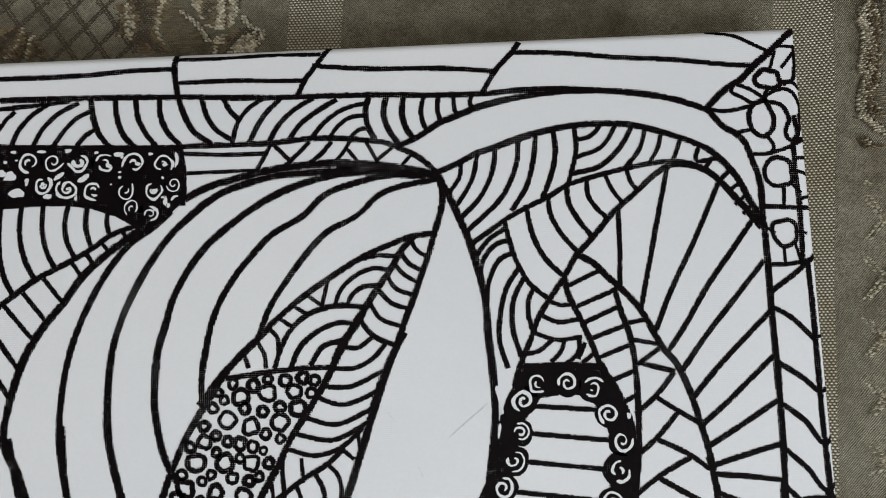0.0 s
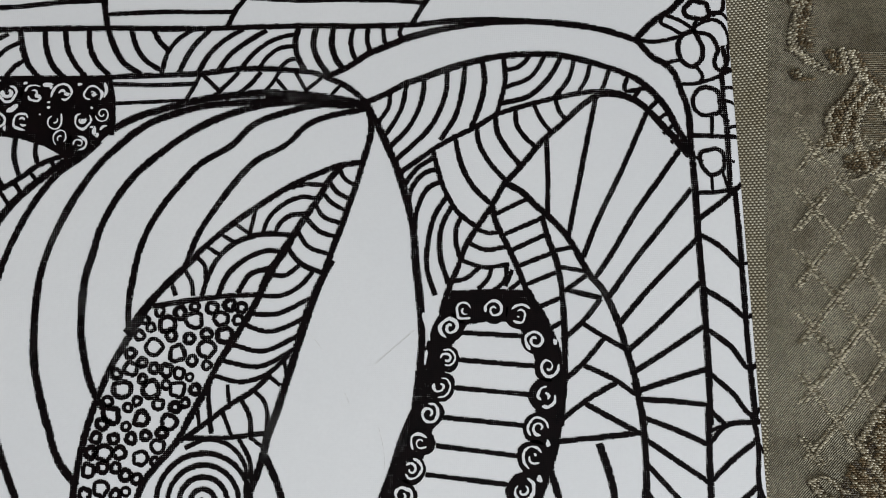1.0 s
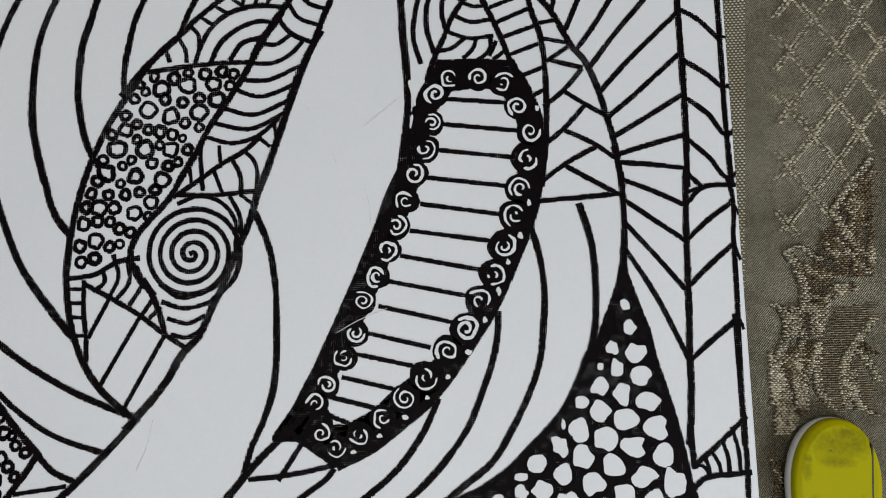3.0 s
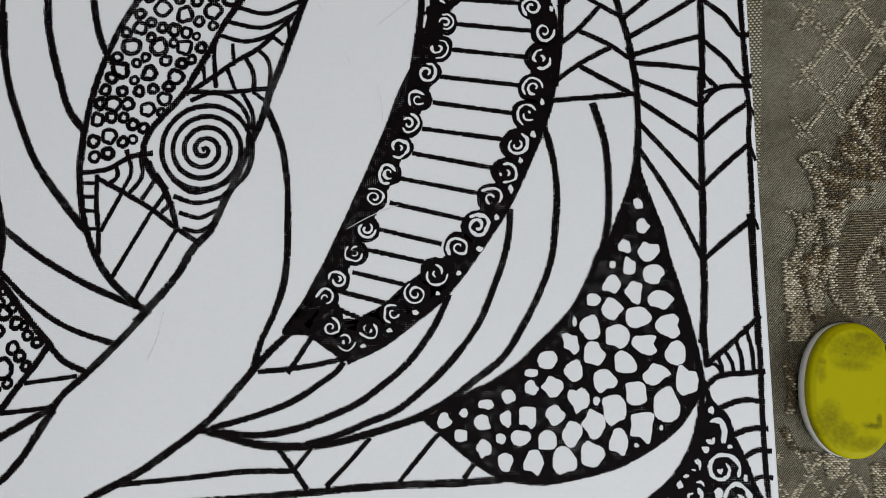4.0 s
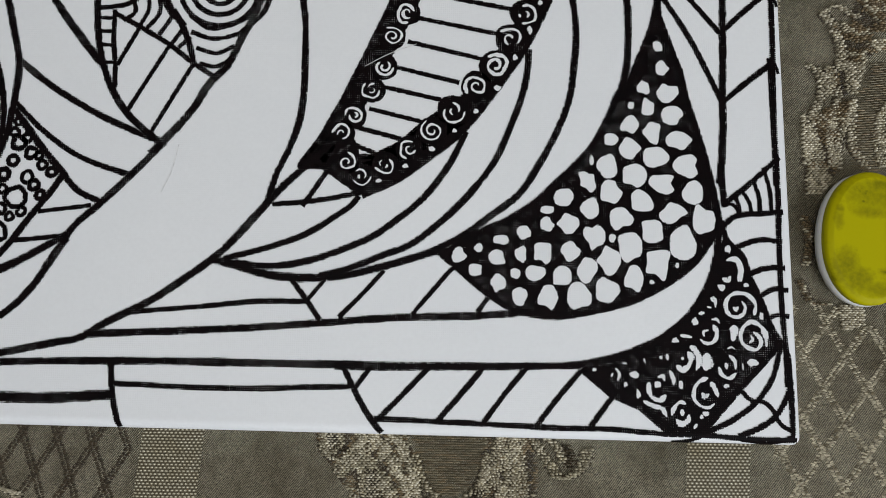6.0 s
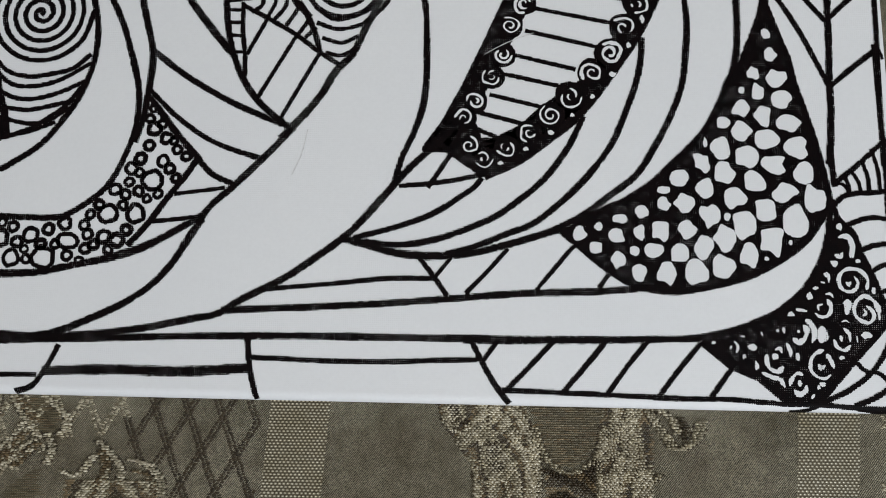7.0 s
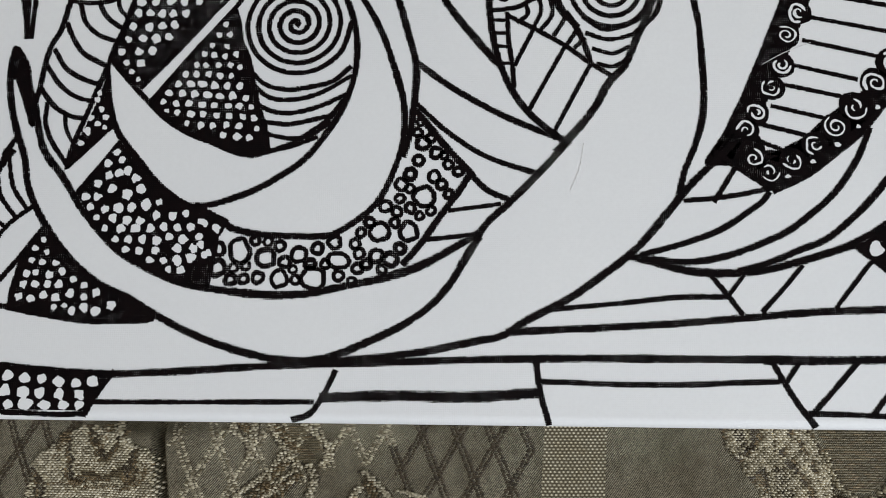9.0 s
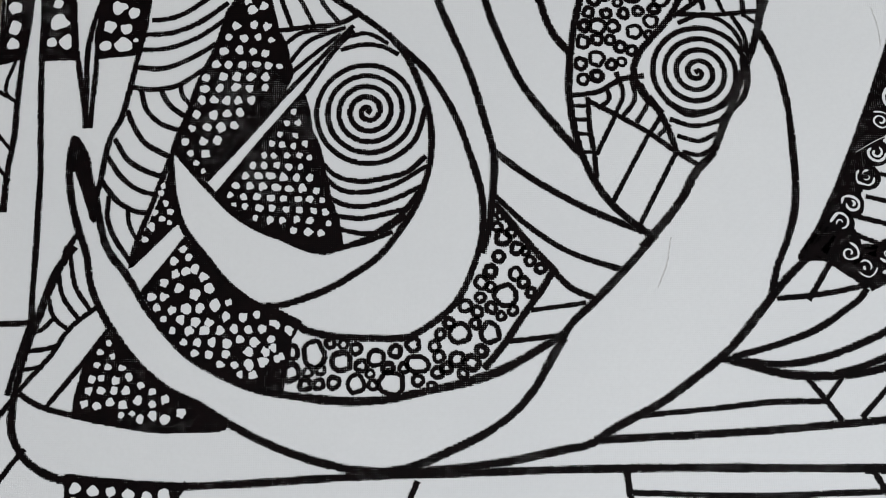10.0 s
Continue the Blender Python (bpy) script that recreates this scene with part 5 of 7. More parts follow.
spot(-108.1, -17.8, 1.27, 1.27)
spot(-104.3, -18.1, 1.27, 1.27)
spot(-99.8, -18.2, 1.11, 1.11)
spot(-117.5, -21.5, 1.27, 1.27)
spot(-114.0, -21.5, 1.27, 1.27)
spot(-110.5, -21.6, 1.27, 1.27)
spot(-107.3, -21.6, 1.27, 1.27)
spot(-103.7, -21.6, 1.27, 1.27)
spot(-118.9, -25.6, 1.27, 1.27)
spot(-114.1, -26.0, 1.42, 1.42)
spot(-110.3, -25.6, 1.27, 1.27)
spot(-106.7, -25.3, 1.27, 1.27)
spot(-120.0, -29.7, 1.10, 1.10)
spot(-115.6, -29.4, 1.26, 1.26)
spot(-111.8, -29.5, 1.42, 1.42)
spot(-108.1, -29.0, 1.26, 1.26)
spot(-121.7, -33.6, 1.10, 1.10)
spot(-116.6, -33.5, 1.26, 1.26)
spot(-112.7, -33.2, 1.41, 1.41)
spot(-119.9, -36.8, 0.94, 0.94)
spot(-115.7, -37.0, 1.41, 1.41)
spot(-118.2, -39.7, 0.94, 0.94)
spot(-116.2, -42.1, 0.78, 0.78)
spot(-105.6, 8.3, 1.30, 1.30)
spot(-101.0, 6.5, 1.30, 1.30)
patch(False, (-111.8, -48.3), (-100.3, -33.5), (-89.3, -20.2), (-87.6, -25.5), (-86.7, -31.9), (-84.7, -35.6), (-82.8, -43.1), (-81.3, -49.8), (-79.0, -56.3), (-77.8, -63.5), (-82.4, -64.8), (-87.0, -63.9), (-92.9, -61.5), (-101.2, -58.0), (-107.8, -53.7))
spot(-91.7, -25.1, 0.95, 0.95)
spot(-93.5, -28.4, 0.95, 0.95)
spot(-90.3, -28.4, 0.95, 0.95)
spot(-95.4, -31.6, 0.94, 0.94)
spot(-91.0, -32.0, 0.94, 0.94)
spot(-88.2, -34.5, 0.94, 0.94)
spot(-97.4, -34.4, 0.94, 0.94)
spot(-94.5, -34.6, 1.10, 1.10)
spot(-91.4, -35.1, 0.94, 0.94)
spot(-99.5, -37.6, 0.94, 0.94)
spot(-96.8, -37.8, 0.94, 0.94)
spot(-93.2, -37.8, 0.94, 0.94)
spot(-89.7, -37.8, 0.94, 0.94)
spot(-86.9, -38.5, 0.94, 0.94)
spot(-102.5, -40.5, 1.09, 1.09)
spot(-99.4, -40.5, 1.09, 1.09)
spot(-95.9, -40.5, 1.09, 1.09)
spot(-92.5, -41.1, 1.09, 1.09)
spot(-89.3, -41.1, 0.94, 0.94)
spot(-104.4, -43.5, 1.09, 1.09)
spot(-100.8, -43.5, 1.25, 1.25)
spot(-97.4, -43.6, 1.25, 1.25)
spot(-93.9, -44.1, 1.24, 1.24)
spot(-90.3, -44.0, 1.09, 1.09)
spot(-86.7, -44.3, 1.09, 1.09)
spot(-107.0, -46.2, 1.09, 1.09)
spot(-103.2, -46.4, 1.09, 1.09)
spot(-99.6, -46.6, 1.24, 1.24)
spot(-95.7, -46.9, 1.24, 1.24)
spot(-92.3, -47.3, 1.09, 1.09)
spot(-88.7, -47.2, 1.24, 1.24)
spot(-84.8, -47.8, 1.09, 1.09)
spot(-108.4, -48.9, 0.93, 0.93)
spot(-104.7, -49.3, 1.09, 1.09)
spot(-101.1, -49.4, 1.24, 1.24)
spot(-97.2, -49.8, 1.24, 1.24)
spot(-93.8, -50.0, 1.08, 1.08)
spot(-89.7, -50.2, 1.08, 1.08)
spot(-86.6, -50.2, 1.08, 1.08)
spot(-83.2, -50.6, 0.93, 0.93)
spot(-107.2, -51.5, 0.77, 0.77)
spot(-104.1, -52.1, 0.93, 0.93)
spot(-100.2, -52.6, 1.24, 1.24)
spot(-96.8, -52.7, 1.08, 1.08)
spot(-92.9, -53.0, 1.08, 1.08)
spot(-89.3, -53.2, 1.08, 1.08)
spot(-85.4, -53.4, 1.08, 1.08)
spot(-82.3, -53.9, 1.08, 1.08)
spot(-101.3, -55.3, 0.93, 0.93)
spot(-97.3, -56.0, 1.23, 1.23)
spot(-93.9, -56.1, 1.08, 1.08)
spot(-90.0, -55.9, 1.08, 1.08)
spot(-86.5, -56.2, 1.08, 1.08)
spot(-90.7, -59.0, 1.08, 1.08)
spot(-86.8, -59.3, 1.23, 1.23)
spot(-83.3, -59.7, 1.07, 1.07)
spot(-81.2, -57.0, 0.92, 0.92)
# striped pillar beside the eye
ink(1.47, (-134.2, 9.7), (-135.4, -2.7), (-136.7, -9.9), (-138.5, -20.0), (-140.4, -27.6), (-142.1, -30.7), (-143.7, -37.5), (-144.6, -44.8), (-145.5, -49.1))
ink(1.30, (-132.3, 2.7), (-127.6, 3.2), (-122.8, 5.2), (-118.7, 8.1), (-115.4, 10.5))
ink(1.29, (-134.2, -1.7), (-127.4, -1.3), (-120.2, 1.4), (-111.9, 7.3))
ink(1.29, (-135.5, -6.2), (-129.7, -6.2), (-121.3, -3.6), (-111.7, 2.8))
ink(1.28, (-136.6, -11.4), (-129.3, -12.0), (-122.1, -9.4), (-115.0, -5.2))
ink(1.27, (-137.5, -17.5), (-131.4, -18.2), (-125.4, -17.3), (-117.1, -12.0))
ink(1.27, (-134.7, -19.0), (-132.8, -24.5), (-129.5, -27.8), (-123.7, -30.2))
ink(1.27, (-129.0, -18.9), (-126.8, -22.6), (-122.2, -26.1))
ink(1.11, (-123.8, -17.3), (-123.1, -20.1), (-120.8, -22.6))
ink(1.27, (-138.2, -25.0), (-136.1, -29.4), (-133.5, -33.2), (-126.0, -37.7))
ink(1.26, (-141.0, -33.1), (-137.3, -38.7), (-133.0, -41.5), (-127.5, -43.5))
ink(1.25, (-142.6, -38.3), (-138.2, -44.2), (-133.7, -47.3), (-129.3, -48.6))
ink(1.25, (-144.1, -44.8), (-138.8, -50.9), (-134.0, -53.3), (-131.0, -53.6))
ink(1.24, (-141.9, -49.6), (-141.8, -55.6), (-139.4, -61.0), (-135.5, -66.3))
ink(1.08, (-136.4, -52.7), (-135.8, -56.9), (-133.5, -61.0))
ink(1.43, (-117.1, -12.6), (-119.2, -18.3), (-121.8, -27.1), (-123.9, -32.7), (-125.3, -37.7), (-127.5, -44.3), (-129.9, -51.6), (-132.4, -58.7), (-134.8, -66.9))
patch(False, (-124.9, -41.4), (-126.8, -48.6), (-129.5, -55.7), (-134.9, -68.4), (-131.3, -64.7), (-122.1, -55.4), (-124.1, -47.8))
spot(-127.6, -48.1, 0.93, 0.93)
spot(-126.1, -51.0, 0.93, 0.93)
spot(-128.9, -53.6, 0.93, 0.93)
spot(-126.9, -55.4, 0.93, 0.93)
spot(-124.7, -53.5, 0.93, 0.93)
spot(-129.7, -57.6, 1.08, 1.08)
spot(-127.0, -46.2, 0.78, 0.78)
spot(-131.1, -61.2, 0.92, 0.92)
spot(-124.8, -56.5, 0.77, 0.77)
ink(1.22, (-134.3, -66.9), (-128.9, -60.4), (-123.9, -55.1))
ink(1.22, (-131.0, -75.5), (-124.2, -66.5), (-120.3, -61.1))
ink(1.89, (-152.1, -33.0), (-149.3, -37.5), (-147.5, -44.7), (-145.8, -49.2), (-144.1, -55.6), (-141.4, -63.4), (-135.8, -70.6), (-129.6, -79.9), (-123.5, -86.9), (-117.6, -92.4), (-109.0, -97.3), (-100.5, -101.0), (-86.7, -103.4), (-77.5, -104.4), (-65.8, -104.1), (-54.9, -102.0), (-43.8, -99.6), (-34.1, -96.3), (-24.3, -90.9), (-18.7, -87.5))
ink(1.73, (-152.7, -32.4), (-153.5, -36.3), (-153.3, -43.6), (-151.5, -52.5), (-149.5, -58.7), (-147.3, -64.2), (-144.9, -74.2), (-140.6, -82.6), (-136.8, -88.2), (-129.9, -95.9), (-122.7, -101.4), (-114.1, -105.5), (-108.5, -108.8), (-96.6, -114.9), (-84.7, -119.2), (-71.5, -121.9), (-59.9, -121.4), (-48.0, -116.9), (-39.8, -113.0), (-31.7, -107.4), (-26.1, -101.1), (-21.7, -93.7), (-18.7, -88.9))
patch(False, (-152.8, -32.0), (-149.3, -37.5), (-147.3, -46.0), (-144.8, -54.0), (-145.8, -55.9), (-148.7, -47.6), (-151.4, -41.2), (-152.9, -41.2), (-153.5, -36.3))
ink(1.47, (-147.3, 9.9), (-149.8, 1.4), (-150.8, -5.1), (-150.6, -16.7), (-149.9, -28.5))
ink(1.3, (-145.8, 9.9), (-148.2, -3.3), (-148.2, -12.3), (-148.5, -23.0), (-148.7, -28.6))
ink(1.47, (-156.3, 10.0), (-154.6, -3.9), (-152.5, -14.1), (-150.7, -23.0), (-149.7, -28.6))
ink(1.47, (-164.7, 10.3), (-164.3, 0.9), (-163.7, -12.1), (-162.3, -32.3), (-161.6, -40.4), (-161.2, -52.4), (-160.9, -66.7), (-160.9, -74.1), (-160.4, -83.2))
ink(1.47, (-168.2, 10.3), (-168.4, 2.8), (-169.3, -7.5), (-169.8, -19.6), (-169.8, -32.2), (-170.8, -42.1), (-170.9, -52.4))
ink(1.36, (-168.9, -83.8), (-161.1, -83.5))
ink(1.29, (-163.2, -8.6), (-154.6, -8.5))
ink(1.29, (-147.8, -8.2), (-138.2, -7.3))
patch(False, (-165.1, 10.3), (-156.2, 10.2), (-154.0, -7.5), (-163.0, -8.4))
spot(-160.4, 8.0, 1.79, 1.30)
spot(-159.9, 2.1, 2.59, 2.27)
spot(-161.5, -3.8, 1.45, 1.45)
spot(-157.3, -3.7, 1.77, 2.26)
patch(False, (-147.0, 10.0), (-134.2, 9.9), (-137.2, -7.2), (-148.1, -8.1), (-148.6, -1.2))
spot(-142.7, 6.5, 1.95, 1.95)
spot(-138.4, 4.9, 1.78, 1.78)
spot(-145.1, 0.8, 1.78, 1.78)
spot(-140.2, 0.1, 1.78, 1.78)
spot(-145.5, -5.0, 1.77, 1.77)
spot(-140.7, -4.5, 2.26, 2.26)
spot(-137.2, -3.4, 0.81, 0.81)
patch(False, (-176.8, 10.5), (-169.6, 10.4), (-169.3, -8.1), (-175.6, -9.8))
spot(-172.9, 6.9, 1.95, 1.95)
spot(-172.3, 0.8, 1.94, 1.94)
spot(-172.4, -4.3, 1.78, 1.78)
ink(0.97, (-171.2, -8.6), (-172.7, -19.6), (-169.7, -21.6))
ink(0.96, (-173.4, -19.6), (-175.8, -17.9))
ink(0.95, (-174.2, -31.2), (-170.7, -35.1))
ink(0.94, (-173.0, -41.0), (-170.5, -43.9))
ink(1.23, (-152.5, -63.4), (-153.8, -69.1), (-156.7, -76.9), (-158.3, -82.5), (-160.1, -86.2))
ink(1.07, (-156.3, -76.9), (-154.6, -81.9), (-150.3, -85.4))
ink(1.07, (-154.2, -69.9), (-152.6, -76.3), (-147.8, -82.5))
ink(1.08, (-151.3, -65.5), (-149.1, -74.2), (-145.1, -79.8))
ink(1.39, (-150.3, -60.1), (-152.5, -64.1))
ink(1.19, (-162.8, -102.1), (-159.8, -98.4), (-154.1, -91.6), (-150.3, -85.4), (-143.7, -79.9))
ink(1.19, (-140.1, -86.2), (-144.9, -93.0), (-154.3, -105.2))
ink(1.06, (-160.9, -86.4), (-157.5, -85.3), (-154.8, -82.5))
ink(1.05, (-160.8, -90.9), (-155.7, -90.4), (-153.2, -89.6))
ink(1.05, (-162.4, -96.0), (-157.2, -95.3))
ink(1.4, (-160.4, -83.2), (-163.6, -95.0), (-165.1, -101.8))
ink(1.34, (-161.5, -102.5), (-157.7, -104.8), (-147.3, -107.8), (-136.7, -109.9), (-124.7, -111.6), (-107.7, -111.0))
ink(1.19, (-164.0, -103.9), (-166.7, -107.6))
ink(1.18, (-159.9, -116.9), (-162.8, -120.5), (-165.2, -124.0))
patch(False, (-140.1, -86.4), (-136.7, -88.6), (-129.9, -96.2), (-122.7, -101.7), (-114.1, -105.6), (-107.9, -110.0), (-107.8, -111.3), (-123.3, -111.8), (-136.8, -109.9), (-147.2, -107.8), (-146.8, -103.2), (-145.1, -94.7))
spot(-139.2, -89.0, 0.90, 0.90)
spot(-141.3, -91.4, 0.90, 0.90)
spot(-137.9, -92.6, 0.90, 0.90)
spot(-142.0, -94.7, 0.90, 0.90)
spot(-138.9, -95.3, 1.05, 1.05)
spot(-135.4, -95.6, 1.05, 1.05)
spot(-143.0, -98.5, 1.04, 1.04)
spot(-140.5, -98.1, 1.05, 1.05)
spot(-136.7, -98.7, 1.19, 1.19)
spot(-133.3, -97.9, 1.04, 1.04)
spot(-143.7, -101.4, 1.19, 1.19)
spot(-140.3, -101.4, 1.19, 1.19)
spot(-137.0, -101.3, 1.19, 1.19)
spot(-133.7, -101.5, 1.19, 1.19)
spot(-129.9, -100.0, 1.04, 1.04)
spot(-144.5, -104.8, 1.19, 1.19)
spot(-141.2, -105.2, 1.19, 1.19)
spot(-137.8, -104.5, 1.19, 1.19)
spot(-134.3, -105.0, 1.34, 1.34)
spot(-130.4, -104.0, 1.19, 1.19)
spot(-126.6, -105.0, 1.04, 1.04)
spot(-126.8, -101.8, 1.04, 1.04)
spot(-123.4, -103.8, 1.19, 1.19)
spot(-134.6, -107.8, 0.89, 0.89)
spot(-129.6, -108.7, 1.18, 1.18)
spot(-126.4, -107.9, 1.18, 1.18)
spot(-123.1, -108.8, 1.48, 1.48)
spot(-119.0, -107.3, 1.33, 1.33)
spot(-131.7, -107.3, 0.89, 0.89)
patch(False, (-120.3, -61.1), (-117.4, -63.9), (-114.7, -65.8), (-108.7, -72.9), (-101.3, -78.6), (-92.9, -81.8), (-88.4, -83.8), (-91.0, -88.1), (-91.9, -95.5), (-93.1, -102.5), (-100.5, -101.0), (-109.0, -97.3), (-117.6, -92.4), (-123.5, -86.9), (-130.6, -75.8), (-123.9, -66.5))
spot(-95.5, -83.9, 1.1, 1.0)
spot(-98.4, -85.4, 1.1, 1.0)
spot(-95.3, -90.5, 1.1, 1.0)
spot(-91.3, -85.7, 1.1, 1.0)
spot(-93.1, -92.9, 1.1, 1.0)
spot(-97.2, -94.0, 1.1, 1.0)
spot(-100.6, -97.7, 1.1, 1.0)
spot(-120.6, -63.9, 1.07, 1.07)
spot(-118.9, -66.1, 1.07, 1.07)
spot(-123.0, -67.1, 1.22, 1.22)
spot(-122.5, -70.7, 1.22, 1.22)
spot(-119.5, -69.9, 1.37, 1.37)
spot(-125.4, -73.0, 1.22, 1.22)
spot(-117.2, -69.2, 1.37, 1.37)
spot(-114.8, -71.5, 1.37, 1.37)
spot(-128.3, -76.8, 1.21, 1.21)
spot(-125.2, -76.8, 1.21, 1.21)
spot(-121.1, -74.5, 1.37, 1.37)
spot(-116.9, -76.1, 1.52, 1.52)
spot(-113.1, -74.6, 1.52, 1.52)
spot(-126.9, -79.8, 1.06, 1.06)
spot(-122.7, -80.3, 1.21, 1.21)
spot(-119.0, -79.8, 1.51, 1.51)
spot(-115.2, -79.9, 1.36, 1.36)
spot(-111.4, -79.1, 1.51, 1.51)
spot(-107.6, -78.4, 1.06, 1.06)
spot(-124.9, -82.8, 0.91, 0.91)
spot(-120.3, -82.9, 1.21, 1.21)
spot(-116.5, -83.6, 1.36, 1.36)
spot(-112.7, -83.7, 1.21, 1.21)
spot(-108.2, -82.2, 1.36, 1.36)
spot(-103.7, -82.2, 1.36, 1.36)
spot(-99.9, -81.5, 1.06, 1.06)
spot(-122.4, -85.8, 1.05, 1.05)
spot(-117.9, -85.9, 1.36, 1.36)
spot(-113.8, -85.9, 1.35, 1.35)
spot(-109.6, -85.9, 1.35, 1.35)
spot(-105.8, -85.5, 1.20, 1.20)
spot(-102.0, -85.5, 1.20, 1.20)
spot(-98.3, -85.5, 1.20, 1.20)
spot(-94.5, -84.5, 0.90, 0.90)
spot(-119.2, -88.9, 1.05, 1.05)
spot(-115.5, -88.9, 1.20, 1.20)
spot(-111.7, -88.9, 1.35, 1.35)
spot(-107.6, -89.4, 1.35, 1.35)
spot(-104.2, -88.2, 1.20, 1.20)
spot(-100.4, -89.0, 1.35, 1.35)
spot(-95.9, -88.2, 1.20, 1.20)
spot(-91.1, -86.3, 0.90, 0.90)
spot(-116.1, -91.8, 1.05, 1.05)
spot(-112.3, -92.3, 1.20, 1.20)
spot(-107.8, -92.3, 1.20, 1.20)
spot(-101.8, -91.5, 1.35, 1.35)
spot(-97.3, -91.5, 1.35, 1.35)
spot(-109.2, -94.8, 1.05, 1.05)
spot(-105.4, -94.9, 1.19, 1.19)
spot(-101.7, -94.9, 1.34, 1.34)
spot(-98.0, -94.2, 1.34, 1.34)
spot(-94.2, -93.4, 1.05, 1.05)
spot(-103.8, -97.4, 0.89, 0.89)
spot(-100.1, -97.4, 1.04, 1.04)
ring(-90.2, -91.8, 1.65, 1.65)
ring(-84.5, -92.3, 2.84, 3.44)
ring(-77.0, -94.1, 2.54, 2.54)
ring(-90.4, -97.0, 2.08, 2.08)
ring(-94.8, -98.1, 1.49, 1.49)
ring(-85.9, -97.0, 1.19, 1.19)
ring(-82.6, -96.3, 1.19, 1.19)
ring(-82.9, -100.0, 1.34, 1.34)
ring(-86.6, -100.2, 1.34, 1.34)
ring(-79.1, -99.7, 1.48, 1.48)
ring(-73.3, -90.9, 1.35, 1.35)
ring(-76.6, -89.7, 1.20, 1.20)
ring(-80.1, -89.4, 1.20, 1.20)
ring(-71.8, -95.3, 1.49, 1.49)
ring(-73.2, -100.0, 2.23, 2.23)
ring(-68.1, -93.4, 2.09, 2.09)
ring(-64.8, -96.0, 1.34, 1.34)
ring(-63.8, -99.6, 3.11, 3.11)
ring(-62.8, -91.5, 1.49, 1.49)
ring(-58.1, -89.8, 1.64, 1.64)
ring(-56.9, -95.0, 2.83, 2.23)
ring(-52.4, -90.4, 1.34, 1.34)
ring(-51.3, -93.1, 1.34, 1.34)
ring(-51.7, -97.2, 1.34, 1.34)
ring(-56.9, -99.2, 1.33, 1.33)
ring(-53.2, -100.8, 1.18, 1.18)
ring(-60.6, -96.0, 1.19, 1.19)
ring(-68.7, -100.3, 1.19, 1.19)
ring(-69.5, -97.4, 1.04, 1.04)
ring(-33.5, -76.8, 2.72, 2.72)
ring(-45.6, -86.9, 2.70, 2.70)
ring(-37.7, -86.7, 2.54, 2.54)
ring(-30.8, -71.2, 1.52, 1.52)
ring(-33.9, -61.5, 1.83, 1.83)
ring(-39.9, -73.4, 1.67, 1.67)
ring(-23.9, -69.7, 1.21, 1.21)
ring(-37.4, -70.4, 1.52, 1.52)
ring(-30.2, -64.3, 1.52, 1.52)
ring(-35.2, -66.5, 1.37, 1.37)
ring(-26.8, -67.7, 1.22, 1.22)
ring(-44.1, -79.7, 1.51, 1.51)
ring(-41.1, -81.2, 1.35, 1.35)
ring(-37.3, -80.2, 1.35, 1.35)
ring(-40.3, -77.5, 1.21, 1.21)
ring(-37.5, -74.6, 1.21, 1.21)
ring(-28.6, -73.5, 1.36, 1.36)
ring(-26.7, -76.2, 1.21, 1.21)
ring(-31.6, -81.0, 1.20, 1.20)
ring(-34.8, -82.5, 1.05, 1.05)
ring(-41.6, -84.4, 1.20, 1.20)
ring(-48.6, -84.2, 1.35, 1.35)
ring(-50.9, -87.2, 1.20, 1.20)
ring(-40.2, -91.7, 1.34, 1.34)
ring(-42.6, -94.6, 1.78, 1.78)
ring(-46.7, -93.8, 1.79, 1.79)
ring(-49.4, -96.0, 1.34, 1.34)
ring(-45.0, -97.5, 1.19, 1.19)
ring(-35.4, -58.3, 1.23, 1.23)
ring(-31.6, -59.9, 1.22, 1.22)
ring(-34.6, -55.2, 1.08, 1.08)
ring(-27.9, -65.1, 1.07, 1.07)
ink(1.85, (-35.4, -52.4), (-28.7, -61.0), (-20.6, -70.3))
ink(1.67, (-20.6, -70.3), (-23.9, -75.6), (-29.0, -82.5), (-33.3, -88.8), (-39.0, -95.7))
ink(1.52, (-20.6, -70.3), (-16.2, -74.9), (-9.5, -78.0))
ink(1.05, (-26.1, -80.9), (-12.9, -79.2))
ink(1.19, (-32.6, -89.1), (-20.0, -87.8))
ink(1.68, (6.9, -61.3), (-1.7, -70.5), (-9.6, -78.5), (-16.4, -84.9), (-18.7, -88.3))
# faint pencil guide lines
pencil((51.8, 31.2), (53.9, 28.9), (55.9, 26.0))
pencil((82.3, 31.1), (76.5, 26.4), (70.9, 21.8))
pencil((62.0, 13.9), (63.0, 11.5), (63.3, 10.5))
pencil((71.5, 3.9), (72.8, -2.7), (73.0, -7.7))
pencil((11.4, -61.5), (9.8, -69.2), (7.2, -75.2))
pencil((77.5, -31.6), (69.4, -34.8), (63.0, -38.3))


# ---- tablecloth ----
def ease(a, b, x):
    u = min(max((x - a) / (b - a), 0), 1)
    return u * u * (3 - 2 * u)


